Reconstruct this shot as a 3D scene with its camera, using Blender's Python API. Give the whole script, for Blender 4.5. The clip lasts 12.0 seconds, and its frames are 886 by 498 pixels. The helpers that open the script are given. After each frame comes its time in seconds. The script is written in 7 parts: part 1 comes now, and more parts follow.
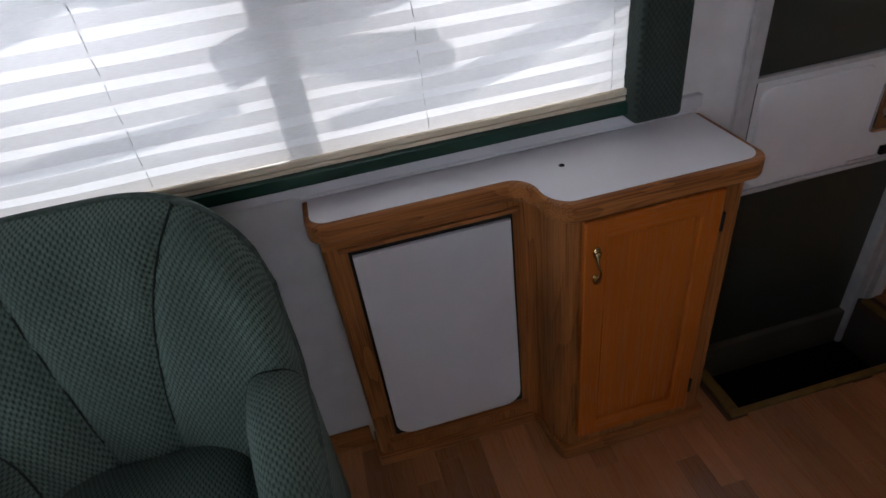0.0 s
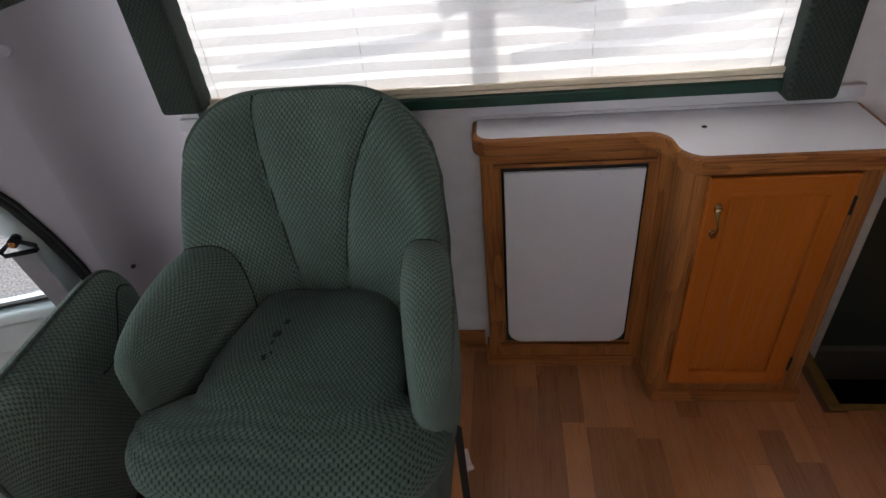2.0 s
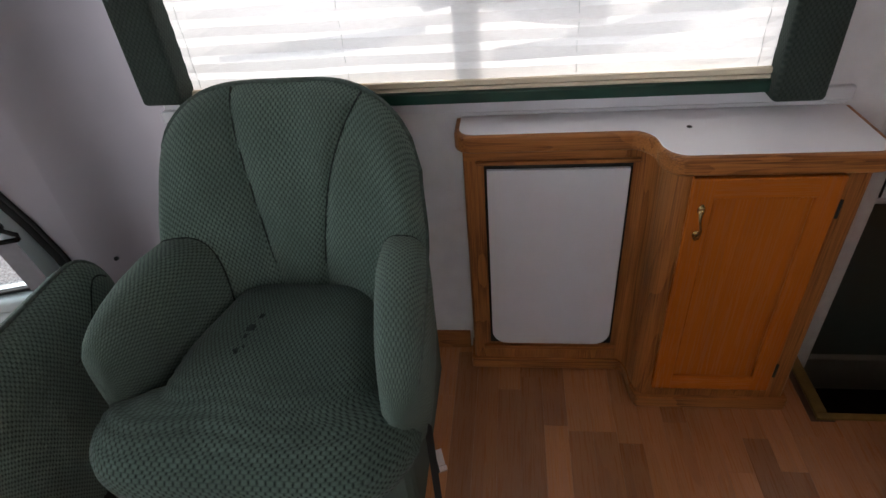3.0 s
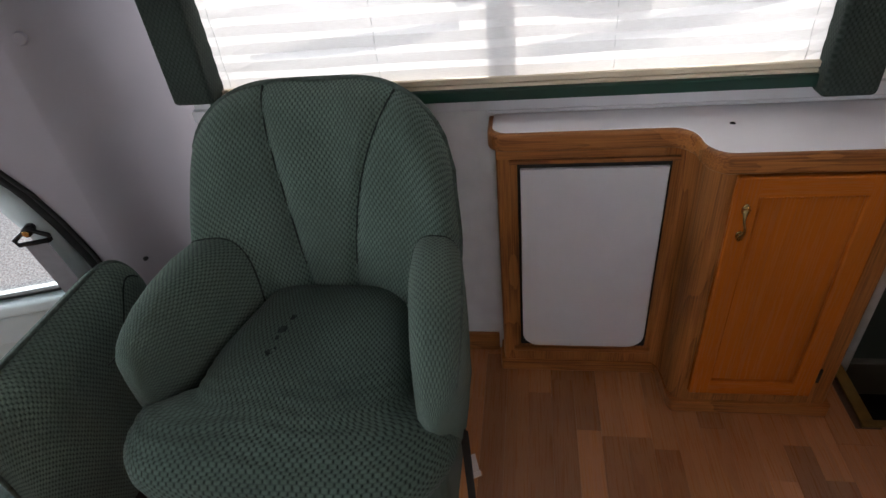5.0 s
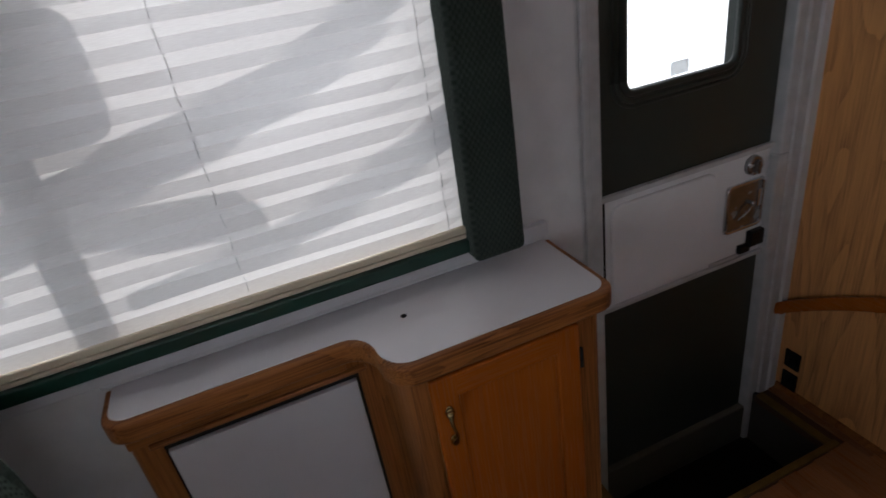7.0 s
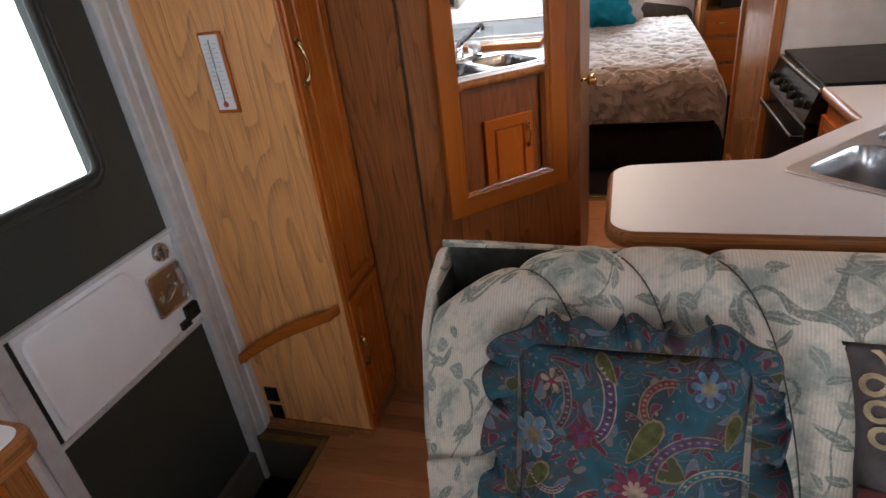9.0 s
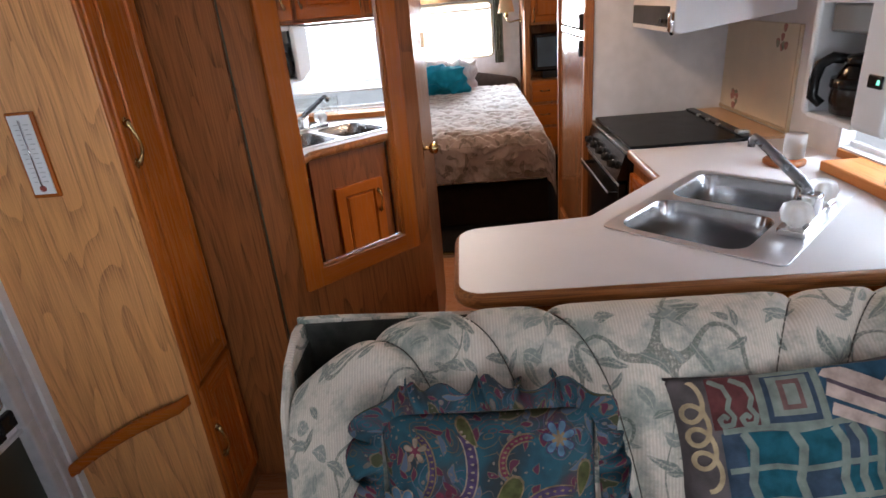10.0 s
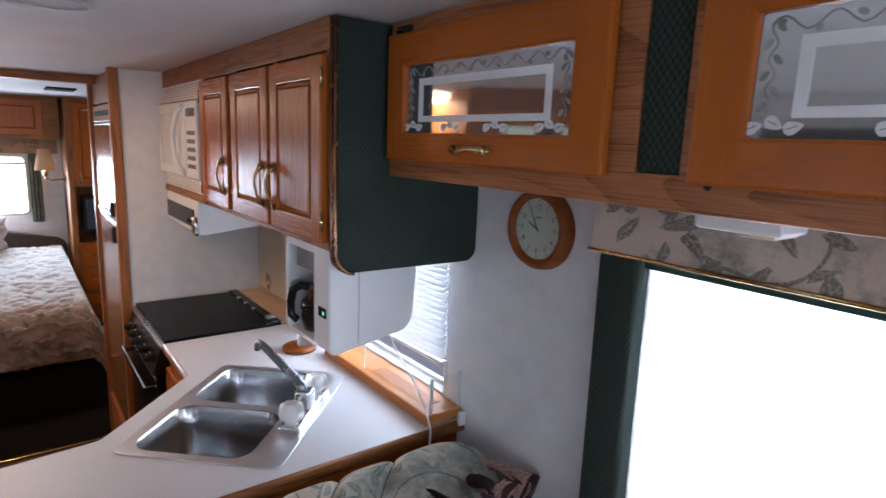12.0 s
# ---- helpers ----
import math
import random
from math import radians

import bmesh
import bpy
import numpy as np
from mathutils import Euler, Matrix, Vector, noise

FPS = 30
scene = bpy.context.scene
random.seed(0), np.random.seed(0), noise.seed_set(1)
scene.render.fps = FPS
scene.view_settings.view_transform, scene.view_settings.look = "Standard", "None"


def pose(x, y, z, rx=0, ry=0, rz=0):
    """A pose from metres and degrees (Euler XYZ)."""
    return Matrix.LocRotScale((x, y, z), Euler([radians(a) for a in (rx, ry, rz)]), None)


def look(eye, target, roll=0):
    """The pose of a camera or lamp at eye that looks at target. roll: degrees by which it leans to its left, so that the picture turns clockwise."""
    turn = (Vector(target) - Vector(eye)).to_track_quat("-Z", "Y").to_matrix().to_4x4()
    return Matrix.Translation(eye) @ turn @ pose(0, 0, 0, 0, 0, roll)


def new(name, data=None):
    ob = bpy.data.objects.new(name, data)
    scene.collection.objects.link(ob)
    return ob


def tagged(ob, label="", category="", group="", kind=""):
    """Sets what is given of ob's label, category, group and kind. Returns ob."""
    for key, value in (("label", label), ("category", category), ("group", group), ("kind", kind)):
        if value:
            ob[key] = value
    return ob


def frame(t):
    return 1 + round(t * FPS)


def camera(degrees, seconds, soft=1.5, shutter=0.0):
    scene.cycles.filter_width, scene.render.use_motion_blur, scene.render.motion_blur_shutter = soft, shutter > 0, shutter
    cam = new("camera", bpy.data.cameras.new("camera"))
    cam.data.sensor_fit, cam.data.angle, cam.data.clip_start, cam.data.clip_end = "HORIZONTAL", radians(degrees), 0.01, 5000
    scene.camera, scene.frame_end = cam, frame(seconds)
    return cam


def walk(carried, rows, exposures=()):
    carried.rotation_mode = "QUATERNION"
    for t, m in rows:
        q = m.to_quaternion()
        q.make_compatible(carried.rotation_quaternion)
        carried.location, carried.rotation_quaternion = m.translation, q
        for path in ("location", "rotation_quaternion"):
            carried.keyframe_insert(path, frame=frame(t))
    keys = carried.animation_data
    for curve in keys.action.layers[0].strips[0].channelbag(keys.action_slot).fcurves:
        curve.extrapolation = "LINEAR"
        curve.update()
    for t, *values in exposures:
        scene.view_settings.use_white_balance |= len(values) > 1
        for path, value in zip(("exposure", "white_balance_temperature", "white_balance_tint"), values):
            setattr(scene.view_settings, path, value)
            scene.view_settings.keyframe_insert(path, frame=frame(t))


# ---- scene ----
cam = camera(75.3, 12.0, shutter=0.12)
PATH = [
    (0, (0.103, 0.145, 1.369), (0.367, 1.745, 0.199), -8.3),
    (0.5, (0.154, 0.068, 1.375), (0.133, 1.683, 0.196), -7.8),
    (1, (0.163, -0.042, 1.404), (0.033, 1.567, 0.223), -6.9),
    (1.5, (0.102, -0.098, 1.406), (-0.104, 1.492, 0.21), -6.8),
    (2, (0.086, -0.126, 1.403), (-0.145, 1.46, 0.207), -6.4),
    (2.5, (0.108, -0.119, 1.394), (-0.121, 1.467, 0.198), -5.9),
    (3, (0.143, -0.116, 1.375), (-0.106, 1.476, 0.191), -5.6),
    (5, (0.104, -0.097, 1.365), (-0.204, 1.487, 0.184), -6.8),
    (5.5, (0.097, -0.061, 1.362), (-0.23, 1.541, 0.21), -7.6),
    (6, (0.121, 0.05, 1.375), (-0.125, 1.69, 0.258), -8.7),
    (6.5, (0.223, 0.135, 1.401), (0.309, 1.854, 0.381), -8.9),
    (7, (0.334, 0.233, 1.388), (0.891, 1.915, 0.46), -9.6),
    (7.5, (0.372, 0.236, 1.397), (1.393, 1.725, 0.537), -10.5),
    (7.7, (0.386, 0.185, 1.43), (1.526, 1.551, 0.521), -8.9),
    (9.3, (0.403, 0.016, 1.44), (2.136, 0.452, 0.551), -7.7),
    (9.5, (0.402, 0.021, 1.44), (2.17, 0.366, 0.571), -7.4),
    (10, (0.401, -0.006, 1.471), (2.235, 0.109, 0.68), -5.2),
    (10.5, (0.407, -0.026, 1.559), (2.279, -0.093, 0.859), -3.0),
    (11, (0.369, -0.03, 1.605), (2.245, -0.404, 1.023), -0.6),
    (11.5, (0.34, -0.085, 1.651), (2.122, -0.863, 1.185), 1.2),
    (12, (0.289, -0.182, 1.675), (1.856, -1.372, 1.313), 2.2),
]
EXPOSURES = [(0, -0.48, 6150, 10), (1, -0.42, 6400, 10), (2.5, 0.02, 6700, 10), (5.5, 0.0, 6700, 10), (6.2, -0.05, 6550, 10), (6.6, -0.35, 6450, 10), (7.0, -1.0, 6450, 10), (7.7, -1.15, 6500, 10), (9.3, 0.5, 6500, 10), (10, 0.45, 6250, 10), (11, 0.42, 5850, 10), (11.6, 0.36, 5750, 10), (12, 0.2, 5750, 10)]
walk(cam, [(t, look(eye, target, roll)) for t, eye, target, roll in PATH], EXPOSURES)

# ---- world and daylight ----
world = bpy.data.worlds.new("sky")
scene.world = world
world.use_nodes = True
sky = world.node_tree.nodes.new("ShaderNodeTexSky")
sky.sky_type, sky.sun_disc = "NISHITA", False
sky.sun_elevation, sky.sun_rotation = radians(38), radians(12)
world.node_tree.links.new(sky.outputs[0], world.node_tree.nodes["Background"].inputs["Color"])
world.node_tree.nodes["Background"].inputs["Strength"].default_value = 0.12


def lamp(name, kind, m, power, colour, size=(1, 1), angle=0.01):
    data = bpy.data.lights.new(name, kind)
    data.energy, data.color = power, colour
    if kind == "AREA":
        data.shape, data.size, data.size_y = "RECTANGLE", size[0], size[1]
    if kind == "SUN":
        data.angle = angle
    ob = new(name, data)
    ob.matrix_world = m
    return ob


COOL = (0.86, 0.93, 1.0)
WARM = (1.0, 0.70, 0.45)
lamp("sun", "SUN", look((0, 6, 5.0), (0.3, 0, 0.6)), 4.1, (1.0, 0.97, 0.93), angle=radians(1.5))
lamp("skylight_window", "AREA", look((0.03, 1.45, 1.25), (0.03, 0.9, 1.1)), 9, COOL, (1.35, 0.62))
lamp("skylight_opposite_window", "AREA", look((0.2, -1.35, 1.25), (0.2, 0, 1.1)), 39, COOL, (1.4, 0.6))
lamp("skylight_kitchen_window", "AREA", look((1.87, -1.40, 1.25), (1.87, 0, 1.0)), 13, COOL, (0.62, 0.42))
lamp("skylight_bedroom_window", "AREA", look((6.7, 0.05, 1.2), (5.0, 0.05, 1.0)), 54, COOL, (0.7, 0.5))
lamp("skylight_cab_window", "AREA", look((-1.74, 1.28, 0.66), (-0.9, 0.3, 0.6)), 10, COOL, (0.7, 0.45))
lamp("skylight_windscreen", "AREA", look((-2.3, 0.0, 1.25), (0, 0.2, 0.9)), 22, COOL, (1.6, 0.7))

# ---- building helpers ----
WM = {}


def thing(name, label, category, at=(0, 0, 0), group="", kind=""):
    ob = new(name)
    ob.location = at
    WM[ob] = Matrix.Translation(at)
    return tagged(ob, label, category, group, kind)


def part(name, bm, mats, parent, label="", m=None, smooth=False):
    if m is not None:
        bm.transform(m)
    if parent is not None:
        bm.transform(WM[parent].inverted())
    mesh = bpy.data.meshes.new(name)
    bm.normal_update()
    bm.to_mesh(mesh)
    bm.free()
    for mt in mats if isinstance(mats, (list, tuple)) else [mats]:
        mesh.materials.append(mt)
    if smooth:
        mesh.shade_smooth()
    ob = new(name, mesh)
    ob.parent = parent
    WM[ob] = WM[parent] if parent is not None else Matrix()
    return tagged(ob, label)


def solid(name, bm, mats, label, category, kind="", group="", smooth=False, at=(0, 0, 0)):
    """A thing that is one mesh, built in world metres, its origin at the given point."""
    bm.transform(Matrix.Translation(at).inverted())
    ob = part(name, bm, mats, None, smooth=smooth)
    ob.location = at
    WM[ob] = Matrix.Translation(at)
    return tagged(ob, label, category, group, kind)


def join(*bms):
    out = bmesh.new()
    for b in bms:
        tmp = bpy.data.meshes.new("tmp")
        b.to_mesh(tmp)
        b.free()
        out.from_mesh(tmp)
        bpy.data.meshes.remove(tmp)
    return out


def box(x0, x1, y0, y1, z0, z1, b=0.002, mi=0, seg=2):
    bm = bmesh.new()
    bmesh.ops.create_cube(bm, size=1)
    for v in bm.verts:
        v.co = Vector((x0 + (v.co.x + 0.5) * (x1 - x0), y0 + (v.co.y + 0.5) * (y1 - y0), z0 + (v.co.z + 0.5) * (z1 - z0)))
    if x1 < x0 or y1 < y0 or z1 < z0:
        bmesh.ops.recalc_face_normals(bm, faces=bm.faces[:])
    if b:
        bmesh.ops.bevel(bm, geom=bm.edges[:], offset=b, segments=seg, affect="EDGES", profile=0.5)
    for f in bm.faces:
        f.material_index = mi
    return bm


def prism(poly, z0, z1, b=0.0, mi=0, seg=2, m=None):
    bm = bmesh.new()
    lo = [bm.verts.new((x, y, z0)) for x, y in poly]
    hi = [bm.verts.new((x, y, z1)) for x, y in poly]
    n = len(poly)
    bm.faces.new(lo[::-1])
    bm.faces.new(hi)
    for i in range(n):
        bm.faces.new((lo[i], lo[(i + 1) % n], hi[(i + 1) % n], hi[i]))
    bmesh.ops.recalc_face_normals(bm, faces=bm.faces[:])
    if b:
        rim = [e for e in bm.edges if abs(e.verts[0].co.z - e.verts[1].co.z) < 1e-6]
        bmesh.ops.bevel(bm, geom=rim, offset=b, segments=seg, affect="EDGES", profile=0.5)
    for f in bm.faces:
        f.material_index = mi
    if m is not None:
        bm.transform(m)
    return bm


def rounded(points, n=6):
    """A polygon whose corners (x, y, radius) are rounded."""
    out = []
    k = len(points)
    for i, (x, y, r) in enumerate(points):
        p, a, b = Vector((x, y)), Vector(points[i - 1][:2]), Vector(points[(i + 1) % k][:2])
        if r <= 0:
            out.append((x, y))
            continue
        u, w = (a - p).normalized(), (b - p).normalized()
        ang = u.angle(w)
        d = r / math.tan(ang / 2)
        c = p + (u + w).normalized() * (r / math.sin(ang / 2))
        s, e = p + u * d - c, p + w * d - c
        turn = s.angle_signed(e)
        for j in range(n + 1):
            t = -turn * j / n
            out.append((c.x + s.x * math.cos(t) - s.y * math.sin(t), c.y + s.x * math.sin(t) + s.y * math.cos(t)))
    return out


def rect(x0, x1, y0, y1, r, n=6):
    return rounded([(x0, y0, r), (x1, y0, r), (x1, y1, r), (x0, y1, r)], n)


def upright(m=None):
    """Turns a shape drawn in x, y (with its depth in z) so that y becomes up and its depth faces -y."""
    t = Matrix(((1, 0, 0, 0), (0, 0, -1, 0), (0, 1, 0, 0), (0, 0, 0, 1)))
    return t if m is None else m @ t


def surf(fn, nu, nv, closed=False, uv=True, flip=False):
    """A grid of points fn(u, v), with a cloth map in metres."""
    bm = bmesh.new()
    layer = bm.loops.layers.uv.new("UVMap")
    pts = [[Vector(fn(i / nu, j / nv)) for j in range(nv + 1)] for i in range(nu + 1)]
    vs = [[bm.verts.new(p) for p in row] for row in pts]
    us, ws = [0.0], [0.0]
    jm, im = nv // 2, nu // 2
    for i in range(nu):
        us.append(us[-1] + (pts[i + 1][jm] - pts[i][jm]).length)
    for j in range(nv):
        ws.append(ws[-1] + (pts[im][j + 1] - pts[im][j]).length)
    for i in range(nu):
        for j in range(nv):
            q = [(i, j), (i + 1, j), (i + 1, j + 1), (i, j + 1)]
            if flip:
                q = q[::-1]
            f = bm.faces.new([vs[a][b] for a, b in q])
            f.smooth = True
            for lp, (a, b) in zip(f.loops, q):
                lp[layer].uv = (us[a], ws[b])
    return bm


def cloth_map(bm):
    """A cloth map in metres on a body with flat sides."""
    layer = bm.loops.layers.uv.verify()
    bm.normal_update()
    for f in bm.faces:
        n = [abs(c) for c in f.normal]
        a, b = [(1, 2), (0, 2), (0, 1)][n.index(max(n))]
        for lp in f.loops:
            lp[layer].uv = (lp.vert.co[a], lp.vert.co[b])
    return bm


def weld(bm, d=0.0005):
    bmesh.ops.remove_doubles(bm, verts=bm.verts[:], dist=d)
    bmesh.ops.recalc_face_normals(bm, faces=bm.faces[:])
    return bm


def tube(points, r, n=8, caps=True):
    """A round bar along the points; r is a radius or one for each point."""
    pts = [Vector(p) for p in points]
    rs = r if isinstance(r, (list, tuple)) else [r] * len(pts)
    bm = bmesh.new()
    rings, side = [], None
    for i, p in enumerate(pts):
        d = (pts[min(i + 1, len(pts) - 1)] - pts[max(i - 1, 0)]).normalized()
        if side is None:
            side = d.orthogonal().normalized()
        side = (side - d * side.dot(d)).normalized()
        up = d.cross(side)
        rings.append([bm.verts.new(p + (side * math.cos(a) + up * math.sin(a)) * rs[i]) for a in [2 * math.pi * k / n for k in range(n)]])
    for a, b in zip(rings, rings[1:]):
        for k in range(n):
            bm.faces.new((a[k], a[(k + 1) % n], b[(k + 1) % n], b[k])).smooth = True
    if caps:
        bm.faces.new(rings[0][::-1])
        bm.faces.new(rings[-1])
    return bm


def lathe(profile, n=24, at=(0, 0, 0)):
    """A body turned about z from (radius, height) pairs."""
    return tube_free([[Vector((at[0] + r * math.cos(a), at[1] + r * math.sin(a), at[2] + z)) for a in [2 * math.pi * k / n for k in range(n)]] for r, z in profile])


def tube_free(rings, caps=True):
    bm = bmesh.new()
    vs = [[bm.verts.new(p) for p in ring] for ring in rings]
    n = len(rings[0])
    for a, b in zip(vs, vs[1:]):
        for k in range(n):
            bm.faces.new((a[k], a[(k + 1) % n], b[(k + 1) % n], b[k])).smooth = True
    if caps:
        bm.faces.new(vs[0][::-1])
        bm.faces.new(vs[-1])
    bmesh.ops.recalc_face_normals(bm, faces=bm.faces[:])
    return bm


def loft(rings):
    """Rings of points joined to a closed body, with a cloth map in metres."""
    bm = bmesh.new()
    layer = bm.loops.layers.uv.new("UVMap")
    vs = [[bm.verts.new(p) for p in ring] for ring in rings]
    n = len(rings[0])
    ref = max(rings, key=lambda r: sum((r[k] - r[k - 1]).length for k in range(n)))
    us = [0.0]
    for k in range(n):
        us.append(us[-1] + (ref[(k + 1) % n] - ref[k]).length)
    ws = [0.0]
    for a, b in zip(rings, rings[1:]):
        ws.append(ws[-1] + sum((b[k] - a[k]).length for k in range(n)) / n)
    for i in range(len(vs) - 1):
        for k in range(n):
            f = bm.faces.new((vs[i][k], vs[i][(k + 1) % n], vs[i + 1][(k + 1) % n], vs[i + 1][k]))
            f.smooth = True
            for lp, c in zip(f.loops, ((us[k], ws[i]), (us[k + 1], ws[i]), (us[k + 1], ws[i + 1]), (us[k], ws[i + 1]))):
                lp[layer].uv = c
    for ring in (vs[0][::-1], vs[-1]):
        bm.faces.new(ring)
    bmesh.ops.recalc_face_normals(bm, faces=bm.faces[:])
    return bm


def wall_cells(a0, a1, z0, z1, holes, make):
    """A wall in one piece round its openings (a0, a1, z0, z1)."""
    xs = sorted({a0, a1, *[h[i] for h in holes for i in (0, 1) if a0 < h[i] < a1]})
    zs = sorted({z0, z1, *[h[i] for h in holes for i in (2, 3) if z0 < h[i] < z1]})
    bms = []
    for p, q in zip(xs, xs[1:]):
        for c, d in zip(zs, zs[1:]):
            x, z = (p + q) / 2, (c + d) / 2
            if not any(h[0] < x < h[1] and h[2] < z < h[3] for h in holes):
                bms.append(make(p, q, c, d))
    bm = join(*bms)
    bmesh.ops.remove_doubles(bm, verts=bm.verts[:], dist=1e-5)
    inner = [f for f in bm.faces if all(len(e.link_faces) > 2 for e in f.edges)]
    bmesh.ops.delete(bm, geom=inner, context="FACES_ONLY")
    return bm


def frame_ring(w, h, sx, z_lo, z_hi, t, b=0.004):
    """A door frame in one piece: uprights take the first material, cross rails the second."""
    def cell(p, q, c, d):
        return box(p, q, -t, 0, c, d, 0, 1 if p >= sx - 1e-6 and q <= w - sx + 1e-6 else 0)
    bm = wall_cells(0, w, 0, h, [(sx, w - sx, z_lo, h - z_hi)], cell)
    bmesh.ops.recalc_face_normals(bm, faces=bm.faces[:])
    sharp = [e for e in bm.edges if len(e.link_faces) == 2 and e.calc_face_angle(0) > 1.0]
    bmesh.ops.bevel(bm, geom=sharp, offset=b, segments=2, affect="EDGES", profile=0.5)
    return bm


# ---- materials ----
def rgb(r, g, b):
    return tuple(((c / 255 + 0.055) / 1.055) ** 2.4 if c > 10 else c / 255 / 12.92 for c in (r, g, b)) + (1.0,)


def nd(nt, kind, **inputs):
    n = nt.nodes.new("ShaderNode" + kind)
    for k, v in inputs.items():
        sock = n.inputs[k.replace("_", " ")]
        if isinstance(v, bpy.types.NodeSocket):
            nt.links.new(v, sock)
        else:
            sock.default_value = v
    return n


def mth(nt, op, a, b=0.0, c=0.0):
    n = nt.nodes.new("ShaderNodeMath")
    n.operation = op
    for i, v in enumerate((a, b, c)):
        if isinstance(v, bpy.types.NodeSocket):
            nt.links.new(v, n.inputs[i])
        else:
            n.inputs[i].default_value = v
    return n.outputs[0]


def vmath(nt, op, a, b):
    n = nt.nodes.new("ShaderNodeVectorMath")
    n.operation = op
    for i, v in enumerate((a, b)):
        if isinstance(v, bpy.types.NodeSocket):
            nt.links.new(v, n.inputs[i])
        else:
            n.inputs[i].default_value = v
    return n.outputs[0]


def mix(nt, fac, a, b, kind="MIX"):
    n = nt.nodes.new("ShaderNodeMix")
    n.data_type, n.blend_type = "RGBA", kind
    for i, v in ((0, fac), (6, a), (7, b)):
        if isinstance(v, bpy.types.NodeSocket):
            nt.links.new(v, n.inputs[i])
        else:
            n.inputs[i].default_value = v
    return n.outputs[2]


def ramp(nt, fac, stops):
    n = nt.nodes.new("ShaderNodeValToRGB")
    nt.links.new(fac, n.inputs[0])
    e = n.color_ramp.elements
    while len(e) < len(stops):
        e.new(0.5)
    for i, (p, c) in enumerate(stops):
        e[i].position, e[i].color = p, c if len(c) == 4 else (*c, 1)
    return n.outputs[0]


def grey(v):
    return (v, v, v, 1)


def matt(name, rough=0.5, metal=0.0, colour=None):
    m = bpy.data.materials.new(name)
    m.use_nodes = True
    b = m.node_tree.nodes["Principled BSDF"]
    b.inputs["Roughness"].default_value, b.inputs["Metallic"].default_value = rough, metal
    if colour:
        b.inputs["Base Color"].default_value = colour
    return m, m.node_tree, b


def bump(nt, b, h, strength=0.2, dist=0.002):
    n = nd(nt, "Bump", Height=h, Strength=strength, Distance=dist)
    nt.links.new(n.outputs[0], b.inputs["Normal"])


def coords(nt, kind="Object"):
    return nt.nodes.new("ShaderNodeTexCoord").outputs[kind]


def worn(name, colour, rough=0.5, spread=0.08, scale=6.0, metal=0.0, fine=120.0, depth=0.06):
    """Paint, plastic or metal with faint stains and a fine relief."""
    m, nt, b = matt(name, rough, metal)
    co = coords(nt)
    big = nd(nt, "TexNoise", Vector=co, Scale=scale, Detail=5.0).outputs["Fac"]
    small = nd(nt, "TexNoise", Vector=co, Scale=fine, Detail=3.0).outputs["Fac"]
    b.inputs["Specular IOR Level"].default_value = 0.5 if rough < 0.7 else 0.12
    dark = tuple(c * (1 - spread * 2) for c in colour[:3]) + (1,)
    light = tuple(min(1, c * (1 + spread)) for c in colour[:3]) + (1,)
    nt.links.new(ramp(nt, big, [(0.3, dark), (0.7, light)]), b.inputs["Base Color"])
    nt.links.new(mth(nt, "ADD", rough - 0.1, mth(nt, "MULTIPLY", big, 0.2)), b.inputs["Roughness"])
    bump(nt, b, small, depth)
    return m


